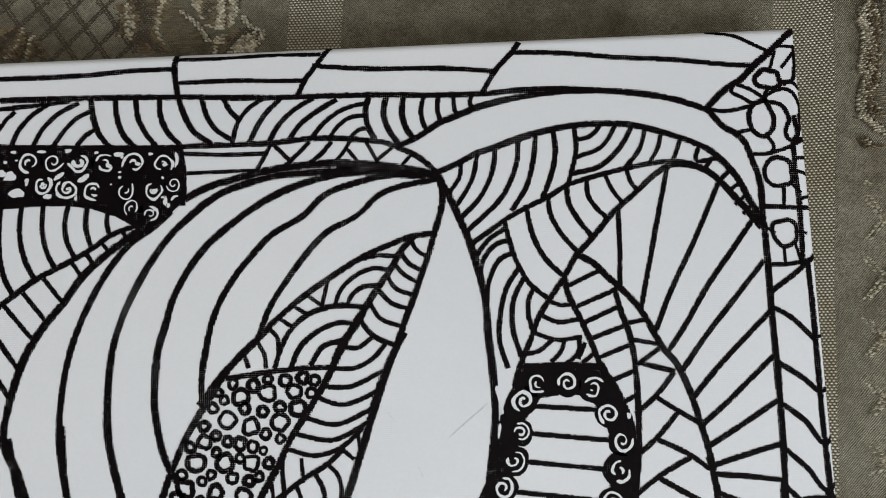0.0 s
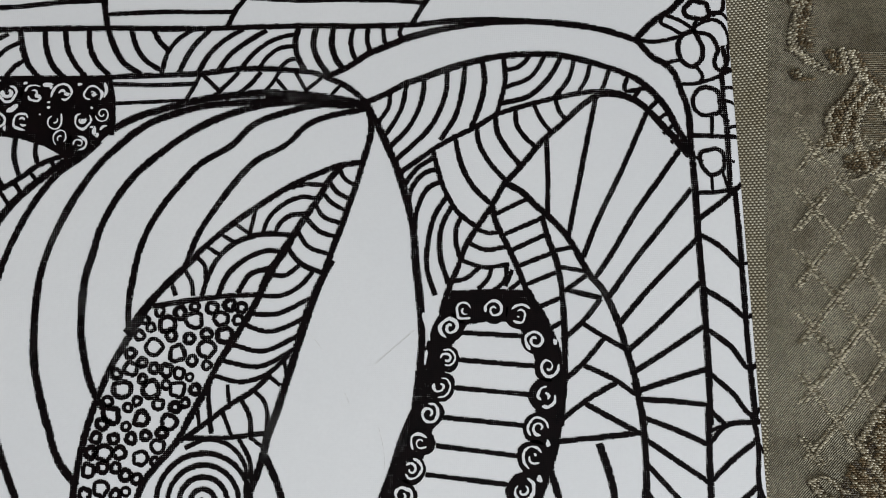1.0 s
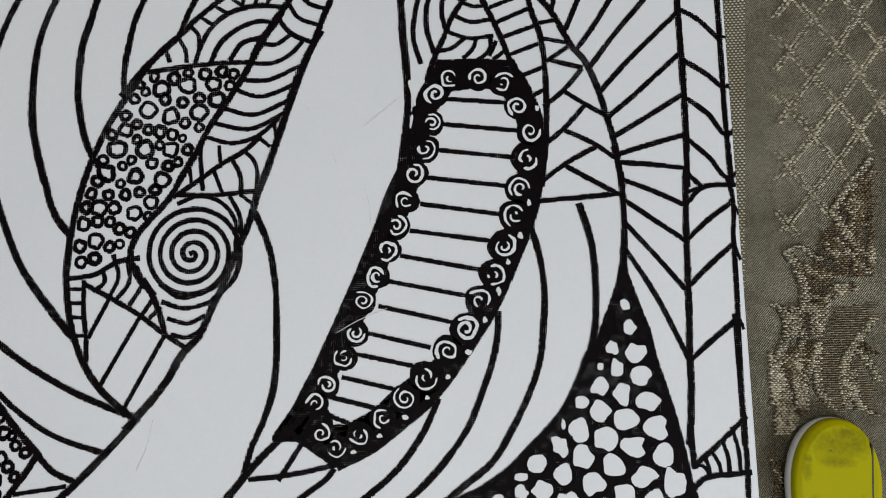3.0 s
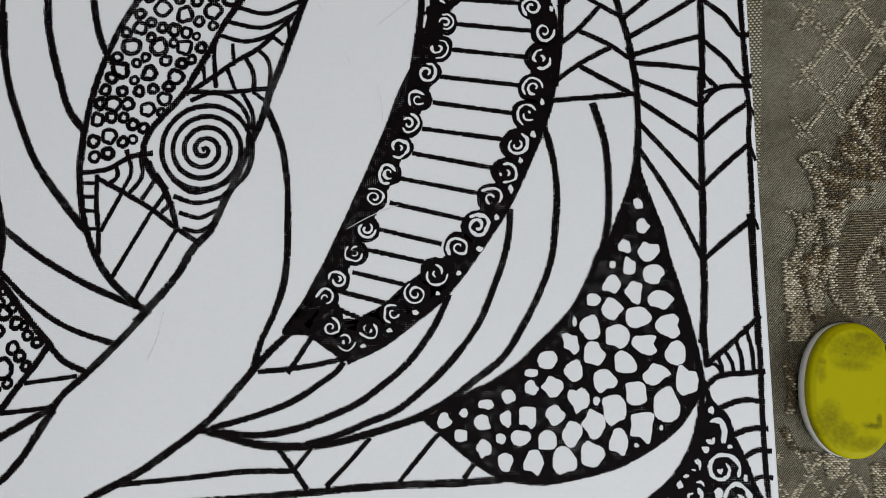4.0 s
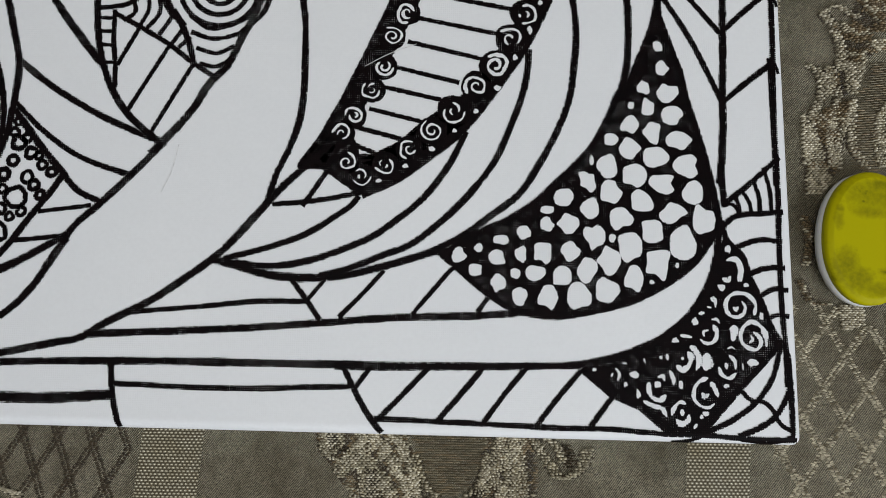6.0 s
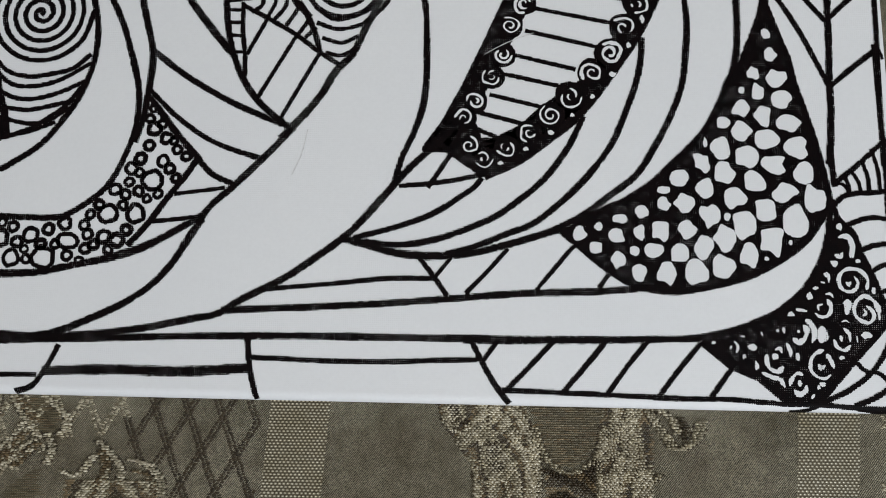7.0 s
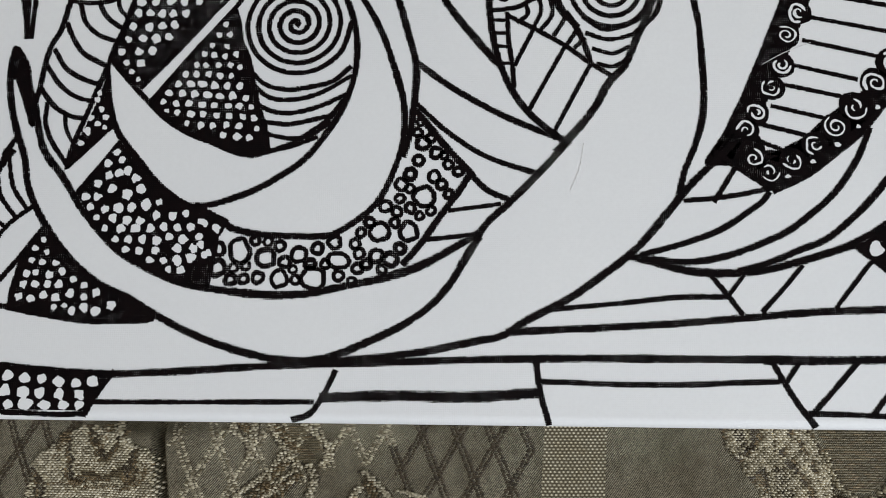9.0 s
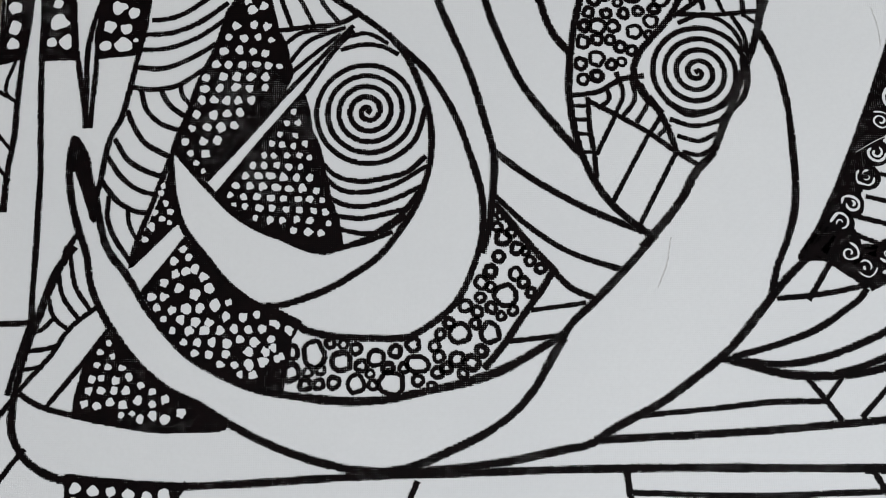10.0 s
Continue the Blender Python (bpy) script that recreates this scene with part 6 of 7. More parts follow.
def cloth_height(x, y):
    """The cloth lies flat under the canvas, swells beyond its side border and has two creases."""
    z = TABLE - 0.0001 + 0.0105 * ease(0.183, 0.222, x) * ease(-0.085, -0.03, y)
    away = max(x - X1, X0 - x, y - far_side(x), near_side(x) - y)
    if away > 0:
        k = ease(0.0, 0.02, away)
        z += k * 0.0017 * noise.noise((x * 28, y * 28, 1.7)) + k * 0.0004 * noise.noise((x * 70, y * 70, 4.1))
    # fold beyond the flowers
    edge = 0.2335 + 0.02 * (y - 0.06)
    if y > 0.0:
        z += 0.0035 * ease(edge, edge + 0.0012, x) * (1 - ease(edge + 0.004, edge + 0.03, x)) * ease(0.0, 0.03, y)
    # crease on the near side
    edge = -0.1066 - 0.12 * (y + 0.147)
    near = ease(-0.1385, -0.143, y)
    z += near * 0.0062 * math.exp(-((x - edge) / 0.016) ** 2) * (1 - 1.35 * math.exp(-((x - edge) / 0.0011) ** 2))
    # soft ripple at the far corner
    z += 0.0022 * math.exp(-((x - 0.165 - (y - 0.15) * 1.2) / 0.009) ** 2) * ease(0.142, 0.155, y)
    return z


SLANT = 0.073      # the cloth lies a little askew
PULL = 0.0048
BANDS = (0.0195, 0.1744, -0.292, 0.4906)


def brocade():
    m, nt, b = material("brocade_satin")
    co = nt.nodes.new("ShaderNodeTexCoord").outputs["Object"]
    sep = nt.nodes.new("ShaderNodeSeparateXYZ")
    nt.links.new(co, sep.inputs[0])
    x, y = sep.outputs[0], sep.outputs[1]
    c = math_node(nt, "MULTIPLY_ADD", y, -SLANT, x)
    fray = math_node(nt, "MULTIPLY", math_node(nt, "SUBTRACT", noise_at(nt, co, 700, 1), 0.5), 0.0008)
    # the weave is drawn aside beyond the side border
    pull = math_node(nt, "MULTIPLY", ramp(nt, y, -0.11, -0.04), math_node(nt, "MULTIPLY", ramp(nt, x, 0.08, 0.15), -PULL))
    c = math_node(nt, "ADD", c, pull)
    d = None
    for at in BANDS:
        e = math_node(nt, "ABSOLUTE", math_node(nt, "SUBTRACT", math_node(nt, "ADD", c, fray), at))
        d = e if d is None else math_node(nt, "MINIMUM", d, e)
    band = math_node(nt, "LESS_THAN", d, 0.0089)
    # satin: fine slanting twill, broken along its length
    jit = math_node(nt, "MULTIPLY", noise_at(nt, co, 430, 3), 6.5)
    k = 2 * math.pi / 0.00064
    run = math_node(nt, "MULTIPLY_ADD", math_node(nt, "SUBTRACT", x, math_node(nt, "MULTIPLY", y, 0.8)), k, jit)
    twill = math_node(nt, "MULTIPLY_ADD", math_node(nt, "SINE", run), 0.5, 0.5)
    slip = nt.nodes.new("ShaderNodeMapping")
    slip.inputs["Rotation"].default_value = (0, 0, radians(-40))
    slip.inputs["Scale"].default_value = (1500, 2900, 900)
    nt.links.new(co, slip.inputs[0])
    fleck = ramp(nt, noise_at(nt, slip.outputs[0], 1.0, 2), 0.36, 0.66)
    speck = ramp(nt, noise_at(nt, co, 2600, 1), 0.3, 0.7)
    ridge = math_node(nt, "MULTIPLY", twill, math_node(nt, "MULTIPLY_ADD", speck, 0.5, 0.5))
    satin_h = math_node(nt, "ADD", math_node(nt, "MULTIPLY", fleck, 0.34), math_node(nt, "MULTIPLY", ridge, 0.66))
    # basket: staggered short floats
    row = math_node(nt, "MULTIPLY", y, 1 / 0.00088)
    odd = math_node(nt, "MULTIPLY", math_node(nt, "FLOORED_MODULO", math_node(nt, "FLOOR", row), 2.0), 0.5)
    col = math_node(nt, "ADD", math_node(nt, "MULTIPLY", c, 1 / 0.00122), odd)
    fu = math_node(nt, "ABSOLUTE", math_node(nt, "SUBTRACT", math_node(nt, "FRACT", col), 0.5))
    fv = math_node(nt, "ABSOLUTE", math_node(nt, "SUBTRACT", math_node(nt, "FRACT", row), 0.5))
    far = math_node(nt, "SQRT", math_node(nt, "ADD", math_node(nt, "MULTIPLY", fu, fu), math_node(nt, "MULTIPLY", fv, fv)))
    bead = ramp(nt, math_node(nt, "MULTIPLY_ADD", noise_at(nt, co, 1500, 1), 0.16, far), 0.62, 0.2)
    height = mix_colour(nt, band, satin_h, bead)
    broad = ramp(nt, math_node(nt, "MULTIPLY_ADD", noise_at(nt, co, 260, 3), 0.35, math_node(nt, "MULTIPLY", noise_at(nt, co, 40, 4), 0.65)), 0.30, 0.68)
    # near-black dark tone also puts the shade between threads into the colour
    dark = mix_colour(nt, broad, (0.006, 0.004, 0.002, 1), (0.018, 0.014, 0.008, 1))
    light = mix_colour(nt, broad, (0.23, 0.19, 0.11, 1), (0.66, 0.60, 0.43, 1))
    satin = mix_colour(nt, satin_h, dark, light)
    basket = mix_colour(nt, bead, (0.10, 0.078, 0.042, 1), mix_colour(nt, broad, (0.50, 0.43, 0.27, 1), (0.86, 0.82, 0.66, 1)))
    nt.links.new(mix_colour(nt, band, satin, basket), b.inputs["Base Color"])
    b.inputs["Roughness"].default_value = 0.46
    b.inputs["Metallic"].default_value = 0.55
    bump(nt, b, height, 1.0, 0.00045)
    return m


def thread(name, dark, light):
    m, nt, b = material(name)
    geo = nt.nodes.new("ShaderNodeNewGeometry")
    co = nt.nodes.new("ShaderNodeTexCoord").outputs["Object"]
    f = math_node(nt, "MULTIPLY_ADD", geo.outputs["Random Per Island"], 0.8, math_node(nt, "MULTIPLY", noise_at(nt, co, 60, 3), 0.4))
    nt.links.new(mix_colour(nt, f, dark + (1,), light + (1,)), b.inputs["Base Color"])
    b.inputs["Roughness"].default_value = 0.38
    b.inputs["Metallic"].default_value = 0.3
    fibre = node(nt, "ShaderNodeTexNoise", Scale=1.0, Detail=2)
    mp = nt.nodes.new("ShaderNodeMapping")
    mp.inputs["Scale"].default_value = (600, 5000, 600)
    nt.links.new(co, mp.inputs[0])
    nt.links.new(mp.outputs[0], fibre.inputs["Vector"])
    bump(nt, b, fibre.outputs["Fac"], 0.4, 0.00008)
    return m


BROCADE = brocade()
CREAM = thread("cream_thread", (0.17, 0.14, 0.085), (0.72, 0.66, 0.51))
BRONZE = thread("bronze_thread", (0.045, 0.030, 0.014), (0.22, 0.16, 0.085))
GOLD = thread("gold_thread", (0.11, 0.09, 0.052), (0.60, 0.54, 0.39))
UMBER = thread("umber_thread", (0.016, 0.011, 0.006), (0.07, 0.05, 0.027))
OLIVE = thread("olive_thread", (0.06, 0.048, 0.026), (0.19, 0.155, 0.09))


def cloth_sheet():
    """Fine where the cloth shows round the canvas, coarse elsewhere."""
    def cuts(stops):
        out = []
        for (a, step), (b, _) in zip(stops, stops[1:]):
            n = max(1, round((b - a) / step))
            out += [a + (b - a) * i / n for i in range(n)]
        return out + [stops[-1][0]]
    xs = cuts([(-0.66, 0.03), (-0.19, 0.002), (-0.113, 0.0004), (-0.100, 0.0025), (-0.07, 0.004), (0.14, 0.0025), (0.226, 0.0008), (0.245, 0.003), (0.30, 0.03), (0.66, 0)])
    ys = cuts([(-0.46, 0.03), (-0.20, 0.002), (-0.135, 0.01), (0.13, 0.0025), (0.20, 0.03), (0.46, 0)])
    verts = [(x, y, cloth_height(x, y)) for y in ys for x in xs]
    n = len(xs)
    faces = [(j * n + i, j * n + i + 1, (j + 1) * n + i + 1, (j + 1) * n + i) for j in range(len(ys) - 1) for i in range(n - 1)]
    # hanging hem all round
    rim = [i for i in range(n)] + [(j + 1) * n - 1 for j in range(1, len(ys))] + [len(verts) - 1 - i for i in range(1, n)] + [j * n for j in range(len(ys) - 2, 0, -1)]
    base = len(verts)
    for i, v in enumerate(rim):
        x, y, z = verts[v]
        out = 1 + 0.012 * math.sin(i * 0.9)
        verts.append((x * out * 1.01, y * out * 1.01, z - 0.18))
    m = len(rim)
    faces += [(rim[i], base + i, base + (i + 1) % m, rim[(i + 1) % m]) for i in range(m)]
    me = bpy.data.meshes.new("woven_ground")
    me.from_pydata(verts, [], faces)
    me.polygons.foreach_set("use_smooth", [True] * len(me.polygons))
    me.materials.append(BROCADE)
    return me


tablecloth = tagged(new("tablecloth"), "gold and olive brocade tablecloth with woven bands and stitched flowers", "tablecloth")
new("woven_ground", cloth_sheet()).parent = tablecloth

stitches = {}          # material name -> vertices and faces of the motif in hand
title = [""]


def stitch(mat, x, y, length, height, rise, lean=0.0):
    """One raised float of thread across the cloth; metres."""
    vs, fs = stitches.setdefault(mat.name, (mat, [], []))[1:]
    b = len(vs)
    ca, sa = math.cos(lean), math.sin(lean)
    z0 = cloth_height(x, y)
    for u, r in ((-1, 0.15), (-0.72, 0.8), (0, 1.0), (0.72, 0.8), (1, 0.15)):
        for s, k in ((-1, 0.0), (-0.55, 0.8), (0.55, 0.8), (1, 0.0)):
            px, py = u * length / 2, s * height / 2 * (0.45 + 0.55 * r)
            vs.append((x + px * ca - py * sa, y + px * sa + py * ca, z0 - 0.00008 + rise * r * k))
    for i in range(4):
        for j in range(3):
            a = b + i * 4 + j
            fs.append((a, a + 4, a + 5, a + 1))


def finish():
    for mat, vs, fs in stitches.values():
        me = bpy.data.meshes.new(title[0])
        me.from_pydata(vs, [], fs)
        me.polygons.foreach_set("use_smooth", [True] * len(me.polygons))
        me.materials.append(mat)
        ob = new(title[0], me)
        ob.parent = tablecloth
        tagged(ob, mat.name.replace("_", " ") + " stitching", kind="stuff")
    stitches.clear()


def motif(text):
    finish()
    title[0] = "stitched_" + text.split()[0]


def free(x, y):
    return x > X1 + 0.0006 or x < X0 - 0.0006 or y > far_side(x) + 0.0006 or y < near_side(x) - 0.0006


def cord(mat, width, *points):
    """A padded band of short staggered floats that follows a curve, edged by darker thread; width in millimetres."""
    line = spline(points, 0.00025)
    run, due, odd = 0.0, 0.0, 0
    n = max(2, round(width / 0.95))
    each = width / n / 1000
    for a, b in zip(line, line[1:]):
        d = b - a
        run += max(abs(d.y), abs(d.x) * 0.6)
        if run >= due and free(a.x, a.y):
            due = run + 0.00064
            odd = 1 - odd
            for i in range(n):
                x = a.x + (i - (n - 1) / 2 + odd * 0.5 - 0.25) * each + random.uniform(-1, 1) * 1.4e-4
                crown = 1 - 0.5 * abs(i - (n - 1) / 2) / max(1, n)
                tone = mat
                if mat is CREAM and random.random() < 0.3:
                    tone = GOLD
                elif mat is BRONZE and random.random() < 0.25:
                    tone = GOLD
                stitch(tone, x, a.y + random.uniform(-1, 1) * 1.2e-4, each * random.uniform(0.75, 1.3), 0.0007 * random.uniform(0.8, 1.15), 0.0014 * crown * random.uniform(0.65, 1.2), random.uniform(-0.3, 0.3))
            for side in (-1, 1):
                if random.random() < 0.7:
                    stitch(UMBER, a.x + side * (width / 2000 + 0.0004), a.y, 0.0007, 0.0006, 0.0004, random.uniform(-0.4, 0.4))


def inside(x, y, poly):
    odd = False
    for (ax, ay), (bx, by) in zip(poly, poly[1:] + poly[:1]):
        if (ay > y) != (by > y) and x < (bx - ax) * (y - ay) / (by - ay) + ax:
            odd = not odd
    return odd


def rows(points, pitch_x, pitch_y):
    poly = [(x / 1000, y / 1000) for x, y in points]
    lo_x, hi_x = min(p[0] for p in poly), max(p[0] for p in poly)
    lo_y, hi_y = min(p[1] for p in poly), max(p[1] for p in poly)
    for j in range(int((hi_y - lo_y) / pitch_y) + 1):
        y = lo_y + j * pitch_y
        for i in range(int((hi_x - lo_x) / pitch_x) + 2):
            x = lo_x + (i + (j % 2) * 0.5 + random.uniform(-0.12, 0.12)) * pitch_x
            if inside(x, y, poly) and free(x, y):
                yield x, y


def stitch_fill(mat, *points):
    """Petal area: wavy bands of floats, pale on their crests and brown between."""
    seed = random.uniform(0, 9)
    tones = {CREAM.name: (BRONZE, GOLD, CREAM, CREAM, GOLD, UMBER), BRONZE.name: (UMBER, BRONZE, BRONZE, GOLD, BRONZE, UMBER), UMBER.name: (UMBER, UMBER, BRONZE, UMBER, UMBER, BRONZE)}[mat.name]
    rise = (0.3, 0.8, 1.25, 1.15, 0.8, 0.25)
    for x, y in rows(points, 0.00118, 0.00066):
        f = noise.noise((x * 58 + seed, y * 26, seed)) + 0.1 * noise.noise((x * 150, y * 120, seed))
        band = int((f * 3.4 + 20 + random.uniform(-0.06, 0.06)) % 1.0 * 6)
        stitch(tones[band], x, y, 0.00122 * random.uniform(0.65, 1.3), 0.00072 * random.uniform(0.8, 1.15), 0.0011 * rise[band], random.uniform(-0.35, 0.35))


def rib_fill(*points):
    """Flat area of thin level ribs."""
    for x, y in rows(points, 0.0021, 0.00068):
        stitch(OLIVE if random.random() < 0.7 else BRONZE, x, y, 0.0028 * random.uniform(0.9, 1.2), 0.00046, 0.0004, random.uniform(-0.05, 0.05))


def lattice(mat, ox, oy, ax, ay, bx, by, region, width=2.3):
    """Diamond trellis of slim woven ribbons; millimetres."""
    poly = [(x / 1000, y / 1000) for x, y in region]
    for s in (1, -1):
        ux, uy = (ax + s * bx) / 2, (ay + s * by) / 2
        size = math.hypot(ux, uy)
        count = int(size / 0.5)
        for i in range(-14, 15):
            for j in range(-14, 15):
                # every short bar between two crossings
                sx, sy = ox + i * ax + j * bx, oy + i * ay + j * by
                for half in (0, 1):
                    for q in range(count):
                        u = (q / count) + half
                        x, y = (sx + ux * u) / 1000, (sy + uy * u) / 1000
                        if not inside(x, y, poly) or not free(x, y):
                            continue
                        for shift in (-0.3, 0.3):
                            tone = mat if mat is UMBER or random.random() < 0.75 else OLIVE
                            stitch(tone, x + (shift + random.uniform(-0.1, 0.1)) * width / 1000, y + random.uniform(-1, 1) * 1.5e-4, width / 1000 * random.uniform(0.35, 0.6), 0.00052, 0.0004 * random.uniform(0.5, 1.2), random.uniform(-0.5, 0.1) * s)


motif("teardrop flower beyond the side border")
cord(CREAM, 1.95, (202.8, 115.7), (206.6, 112.3), (209.9, 108.4), (215.4, 105.0))
cord(BRONZE, 2.40, (212.9, 113.5), (214.2, 109.6), (216.2, 105.2))
cord(CREAM, 1.65, (216.1, 113.7), (216.8, 109.2), (217.2, 106.0))
cord(CREAM, 1.80, (220.3, 104.5), (217.0, 99.2), (212.4, 94.9), (210.8, 92.4), (211.1, 87.7), (208.2, 83.3))
cord(BRONZE, 3.15, (219.1, 101.5), (215.4, 96.3), (212.9, 91.8), (212.8, 86.9), (210.4, 82.3))
cord(CREAM, 1.65, (222.9, 101.3), (218.7, 96.6), (215.8, 92.0), (214.8, 86.6), (211.3, 81.0))
cord(BRONZE, 2.70, (221.7, 98.3), (218.1, 93.6), (216.8, 88.2), (213.9, 82.5))
cord(CREAM, 1.65, (223.8, 98.5), (219.7, 92.9), (218.0, 86.3), (218.7, 82.6))
cord(CREAM, 1.80, (224.3, 98.2), (227.2, 92.0), (228.9, 85.8), (228.1, 83.1))
cord(BRONZE, 2.55, (226.5, 96.9), (229.4, 90.7), (229.8, 85.8))
cord(CREAM, 2.10, (218.8, 112.7), (221.4, 104.5), (226.7, 98.7), (229.6, 92.5), (229.7, 85.2))
cord(BRONZE, 2.25, (219.9, 112.7), (222.7, 105.7), (228.0, 99.9), (230.3, 93.7))
cord(CREAM, 1.50, (220.4, 85.5), (223.8, 82.2), (226.6, 84.7))
rib_fill((224.1, 96.4), (227.1, 90.7), (228.0, 85.8), (223.9, 82.9), (219.0, 85.6), (220.7, 91.6))
rib_fill((221.0, 112.6), (229.3, 112.3), (230.4, 99.9), (225.8, 101.2), (222.2, 106.3))
cord(BRONZE, 3.00, (216.1, 79.8), (216.6, 74.0))
cord(BRONZE, 3.15, (219.2, 81.3), (219.9, 74.4))
cord(BRONZE, 2.85, (222.5, 80.6), (223.2, 75.7))
cord(CREAM, 1.80, (213.7, 73.1), (216.2, 72.3), (219.5, 73.5), (223.1, 75.1), (225.7, 78.1))
cord(CREAM, 1.65, (218.7, 82.0), (220.9, 75.8))
cord(BRONZE, 2.70, (226.1, 81.7), (227.5, 78.0))
stitch_fill(BRONZE, (230.5, 101.1), (237.7, 101.5), (236.8, 93.5), (231.9, 91.8), (231.2, 96.7))
stitch_fill(CREAM, (231.4, 87.6), (236.3, 88.6), (234.0, 68.2), (230.5, 68.3))
cord(CREAM, 1.80, (230.5, 112.3), (233.8, 109.7), (237.2, 107.7))
motif("rose and leaf beside the eraser")
cord(CREAM, 1.95, (221.8, 10.0), (219.1, 6.3), (216.2, 3.7), (214.0, 0.4), (212.4, -2.2), (210.8, -4.9), (212.4, -9.1), (214.0, -13.9))
cord(BRONZE, 3.00, (222.6, 6.2), (218.6, 2.3), (216.8, -1.6), (218.4, -6.3))
cord(BRONZE, 2.70, (221.9, -1.9), (218.6, -3.5), (217.3, -7.4), (219.6, -10.4))
stitch_fill(BRONZE, (216.1, 3.1), (222.8, 9.1), (220.0, -25.6), (212.3, -25.0), (209.1, -17.9), (211.6, -6.7))
cord(CREAM, 1.80, (217.6, -3.4), (215.5, -6.1), (214.3, -3.1), (216.8, -1.6))
cord(CREAM, 1.65, (210.3, -13.4), (214.6, -19.0), (219.0, -24.4))
cord(CREAM, 1.65, (213.2, -11.0), (216.7, -16.4), (220.3, -21.1))
cord(CREAM, 1.95, (198.6, -16.4), (201.0, -15.0), (204.1, -17.7), (206.7, -19.8))
stitch_fill(BRONZE, (207.7, -10.8), (211.5, -9.0), (214.6, -18.5), (212.3, -25.0), (205.0, -24.2), (204.4, -19.5))
cord(CREAM, 2.10, (197.9, -16.3), (200.6, -22.4), (201.9, -30.6), (201.0, -35.0))
stitch_fill(BRONZE, (200.2, -20.1), (207.9, -22.2), (210.2, -28.2), (205.9, -32.7), (202.3, -32.9))
stitch_fill(CREAM, (205.7, -27.7), (215.0, -26.4), (215.8, -28.7), (208.2, -31.9))
cord(CREAM, 2.25, (193.6, -32.3), (195.5, -33.6), (197.3, -39.2), (196.3, -43.0), (194.0, -49.6), (194.4, -54.7), (192.0, -62.4))
cord(CREAM, 1.80, (199.0, -33.7), (199.7, -38.3), (201.0, -42.3), (199.5, -47.1), (198.4, -51.5), (199.3, -57.1), (199.0, -63.7))
stitch_fill(BRONZE, (195.4, -46.9), (201.0, -44.5), (204.2, -44.2), (201.3, -52.7), (199.2, -63.7), (192.4, -63.6), (194.4, -54.7))
cord(CREAM, 1.65, (204.7, -44.2), (203.3, -48.5), (201.3, -54.9), (199.7, -62.6))
stitch_fill(CREAM, (197.6, -33.0), (208.2, -31.9), (205.2, -42.6), (197.7, -42.0))
rib_fill((206.1, -42.7), (209.9, -34.3), (219.4, -32.7), (219.3, -37.0), (214.5, -43.7), (211.1, -50.0), (211.3, -59.6), (205.9, -62.2), (204.7, -50.7))
cord(CREAM, 1.95, (204.5, -44.2), (204.2, -50.7), (204.8, -58.3), (207.4, -62.2), (208.4, -63.9))
cord(CREAM, 2.40, (218.8, -37.3), (214.1, -44.3), (211.3, -50.0), (211.3, -58.5), (212.6, -63.9))
cord(CREAM, 1.95, (214.6, -46.4), (217.8, -50.2), (220.5, -55.5))
cord(CREAM, 1.65, (213.4, -52.2), (214.6, -59.7), (215.7, -64.0))
cord(BRONZE, 2.25, (216.0, -44.9), (219.7, -48.1))
rib_fill((212.9, -51.1), (215.7, -49.1), (219.4, -57.6), (219.3, -64.0), (214.6, -64.0))
motif("under the eraser")
cord(BRONZE, 2.25, (191.0, -77.7), (192.3, -84.6), (191.0, -92.3))
stitch_fill(CREAM, (191.7, -47.0), (200.2, -47.5), (201.6, -63.1), (196.5, -70.8), (191.4, -70.8), (191.1, -60.3))
rib_fill((203.9, -47.7), (210.6, -48.1), (212.1, -65.0), (204.8, -64.0))
cord(CREAM, 1.95, (211.3, -48.2), (212.5, -57.4), (217.8, -64.3), (221.2, -66.0))
cord(CREAM, 1.80, (200.2, -47.5), (198.5, -54.4), (199.2, -62.2))
stitch_fill(CREAM, (198.7, -103.3), (206.3, -103.3), (206.7, -109.2), (200.7, -110.8))
stitch_fill(CREAM, (212.8, -106.7), (219.8, -103.4), (218.7, -117.5), (213.8, -115.8))
cord(BRONZE, 1.95, (189.0, -96.5), (192.0, -102.4), (197.9, -103.3))
motif("scroll between the woven bands")
stitch_fill(CREAM, (49, -139), (75, -139), (80, -152), (79, -174), (60, -174), (61, -160), (54, -150))
stitch_fill(CREAM, (98, -139), (110, -139), (113, -150), (112, -166), (108, -174), (97, -174), (97, -158))
cord(CREAM, 2.70, (62.0, -138.7), (63.7, -143.6), (59.2, -147.7), (60.4, -149.3))
cord(CREAM, 2.40, (51.9, -142.0), (53.4, -147.7), (58.3, -149.4))
cord(UMBER, 3.38, (54.4, -141.2), (56.0, -145.2), (58.4, -146.9))
cord(CREAM, 1.65, (58.3, -149.4), (62.6, -151.7), (63.2, -156.5), (61.2, -161.3), (65.7, -163.2), (69.0, -162.4))
cord(UMBER, 3.75, (66.1, -151.6), (66.8, -156.4), (67.8, -160.4))
stitch_fill(CREAM, (64.4, -141.1), (70.3, -140.3), (71.2, -147.6), (64.9, -150.8))
cord(CREAM, 3.30, (71.9, -141.1), (75.4, -146.7), (72.3, -151.6), (76.7, -154.8), (77.2, -161.9), (76.1, -169.0))
cord(CREAM, 3.00, (78.0, -152.4), (78.9, -159.5), (78.3, -169.0))
cord(CREAM, 1.65, (69.8, -162.0), (70.7, -165.9), (70.3, -169.8))
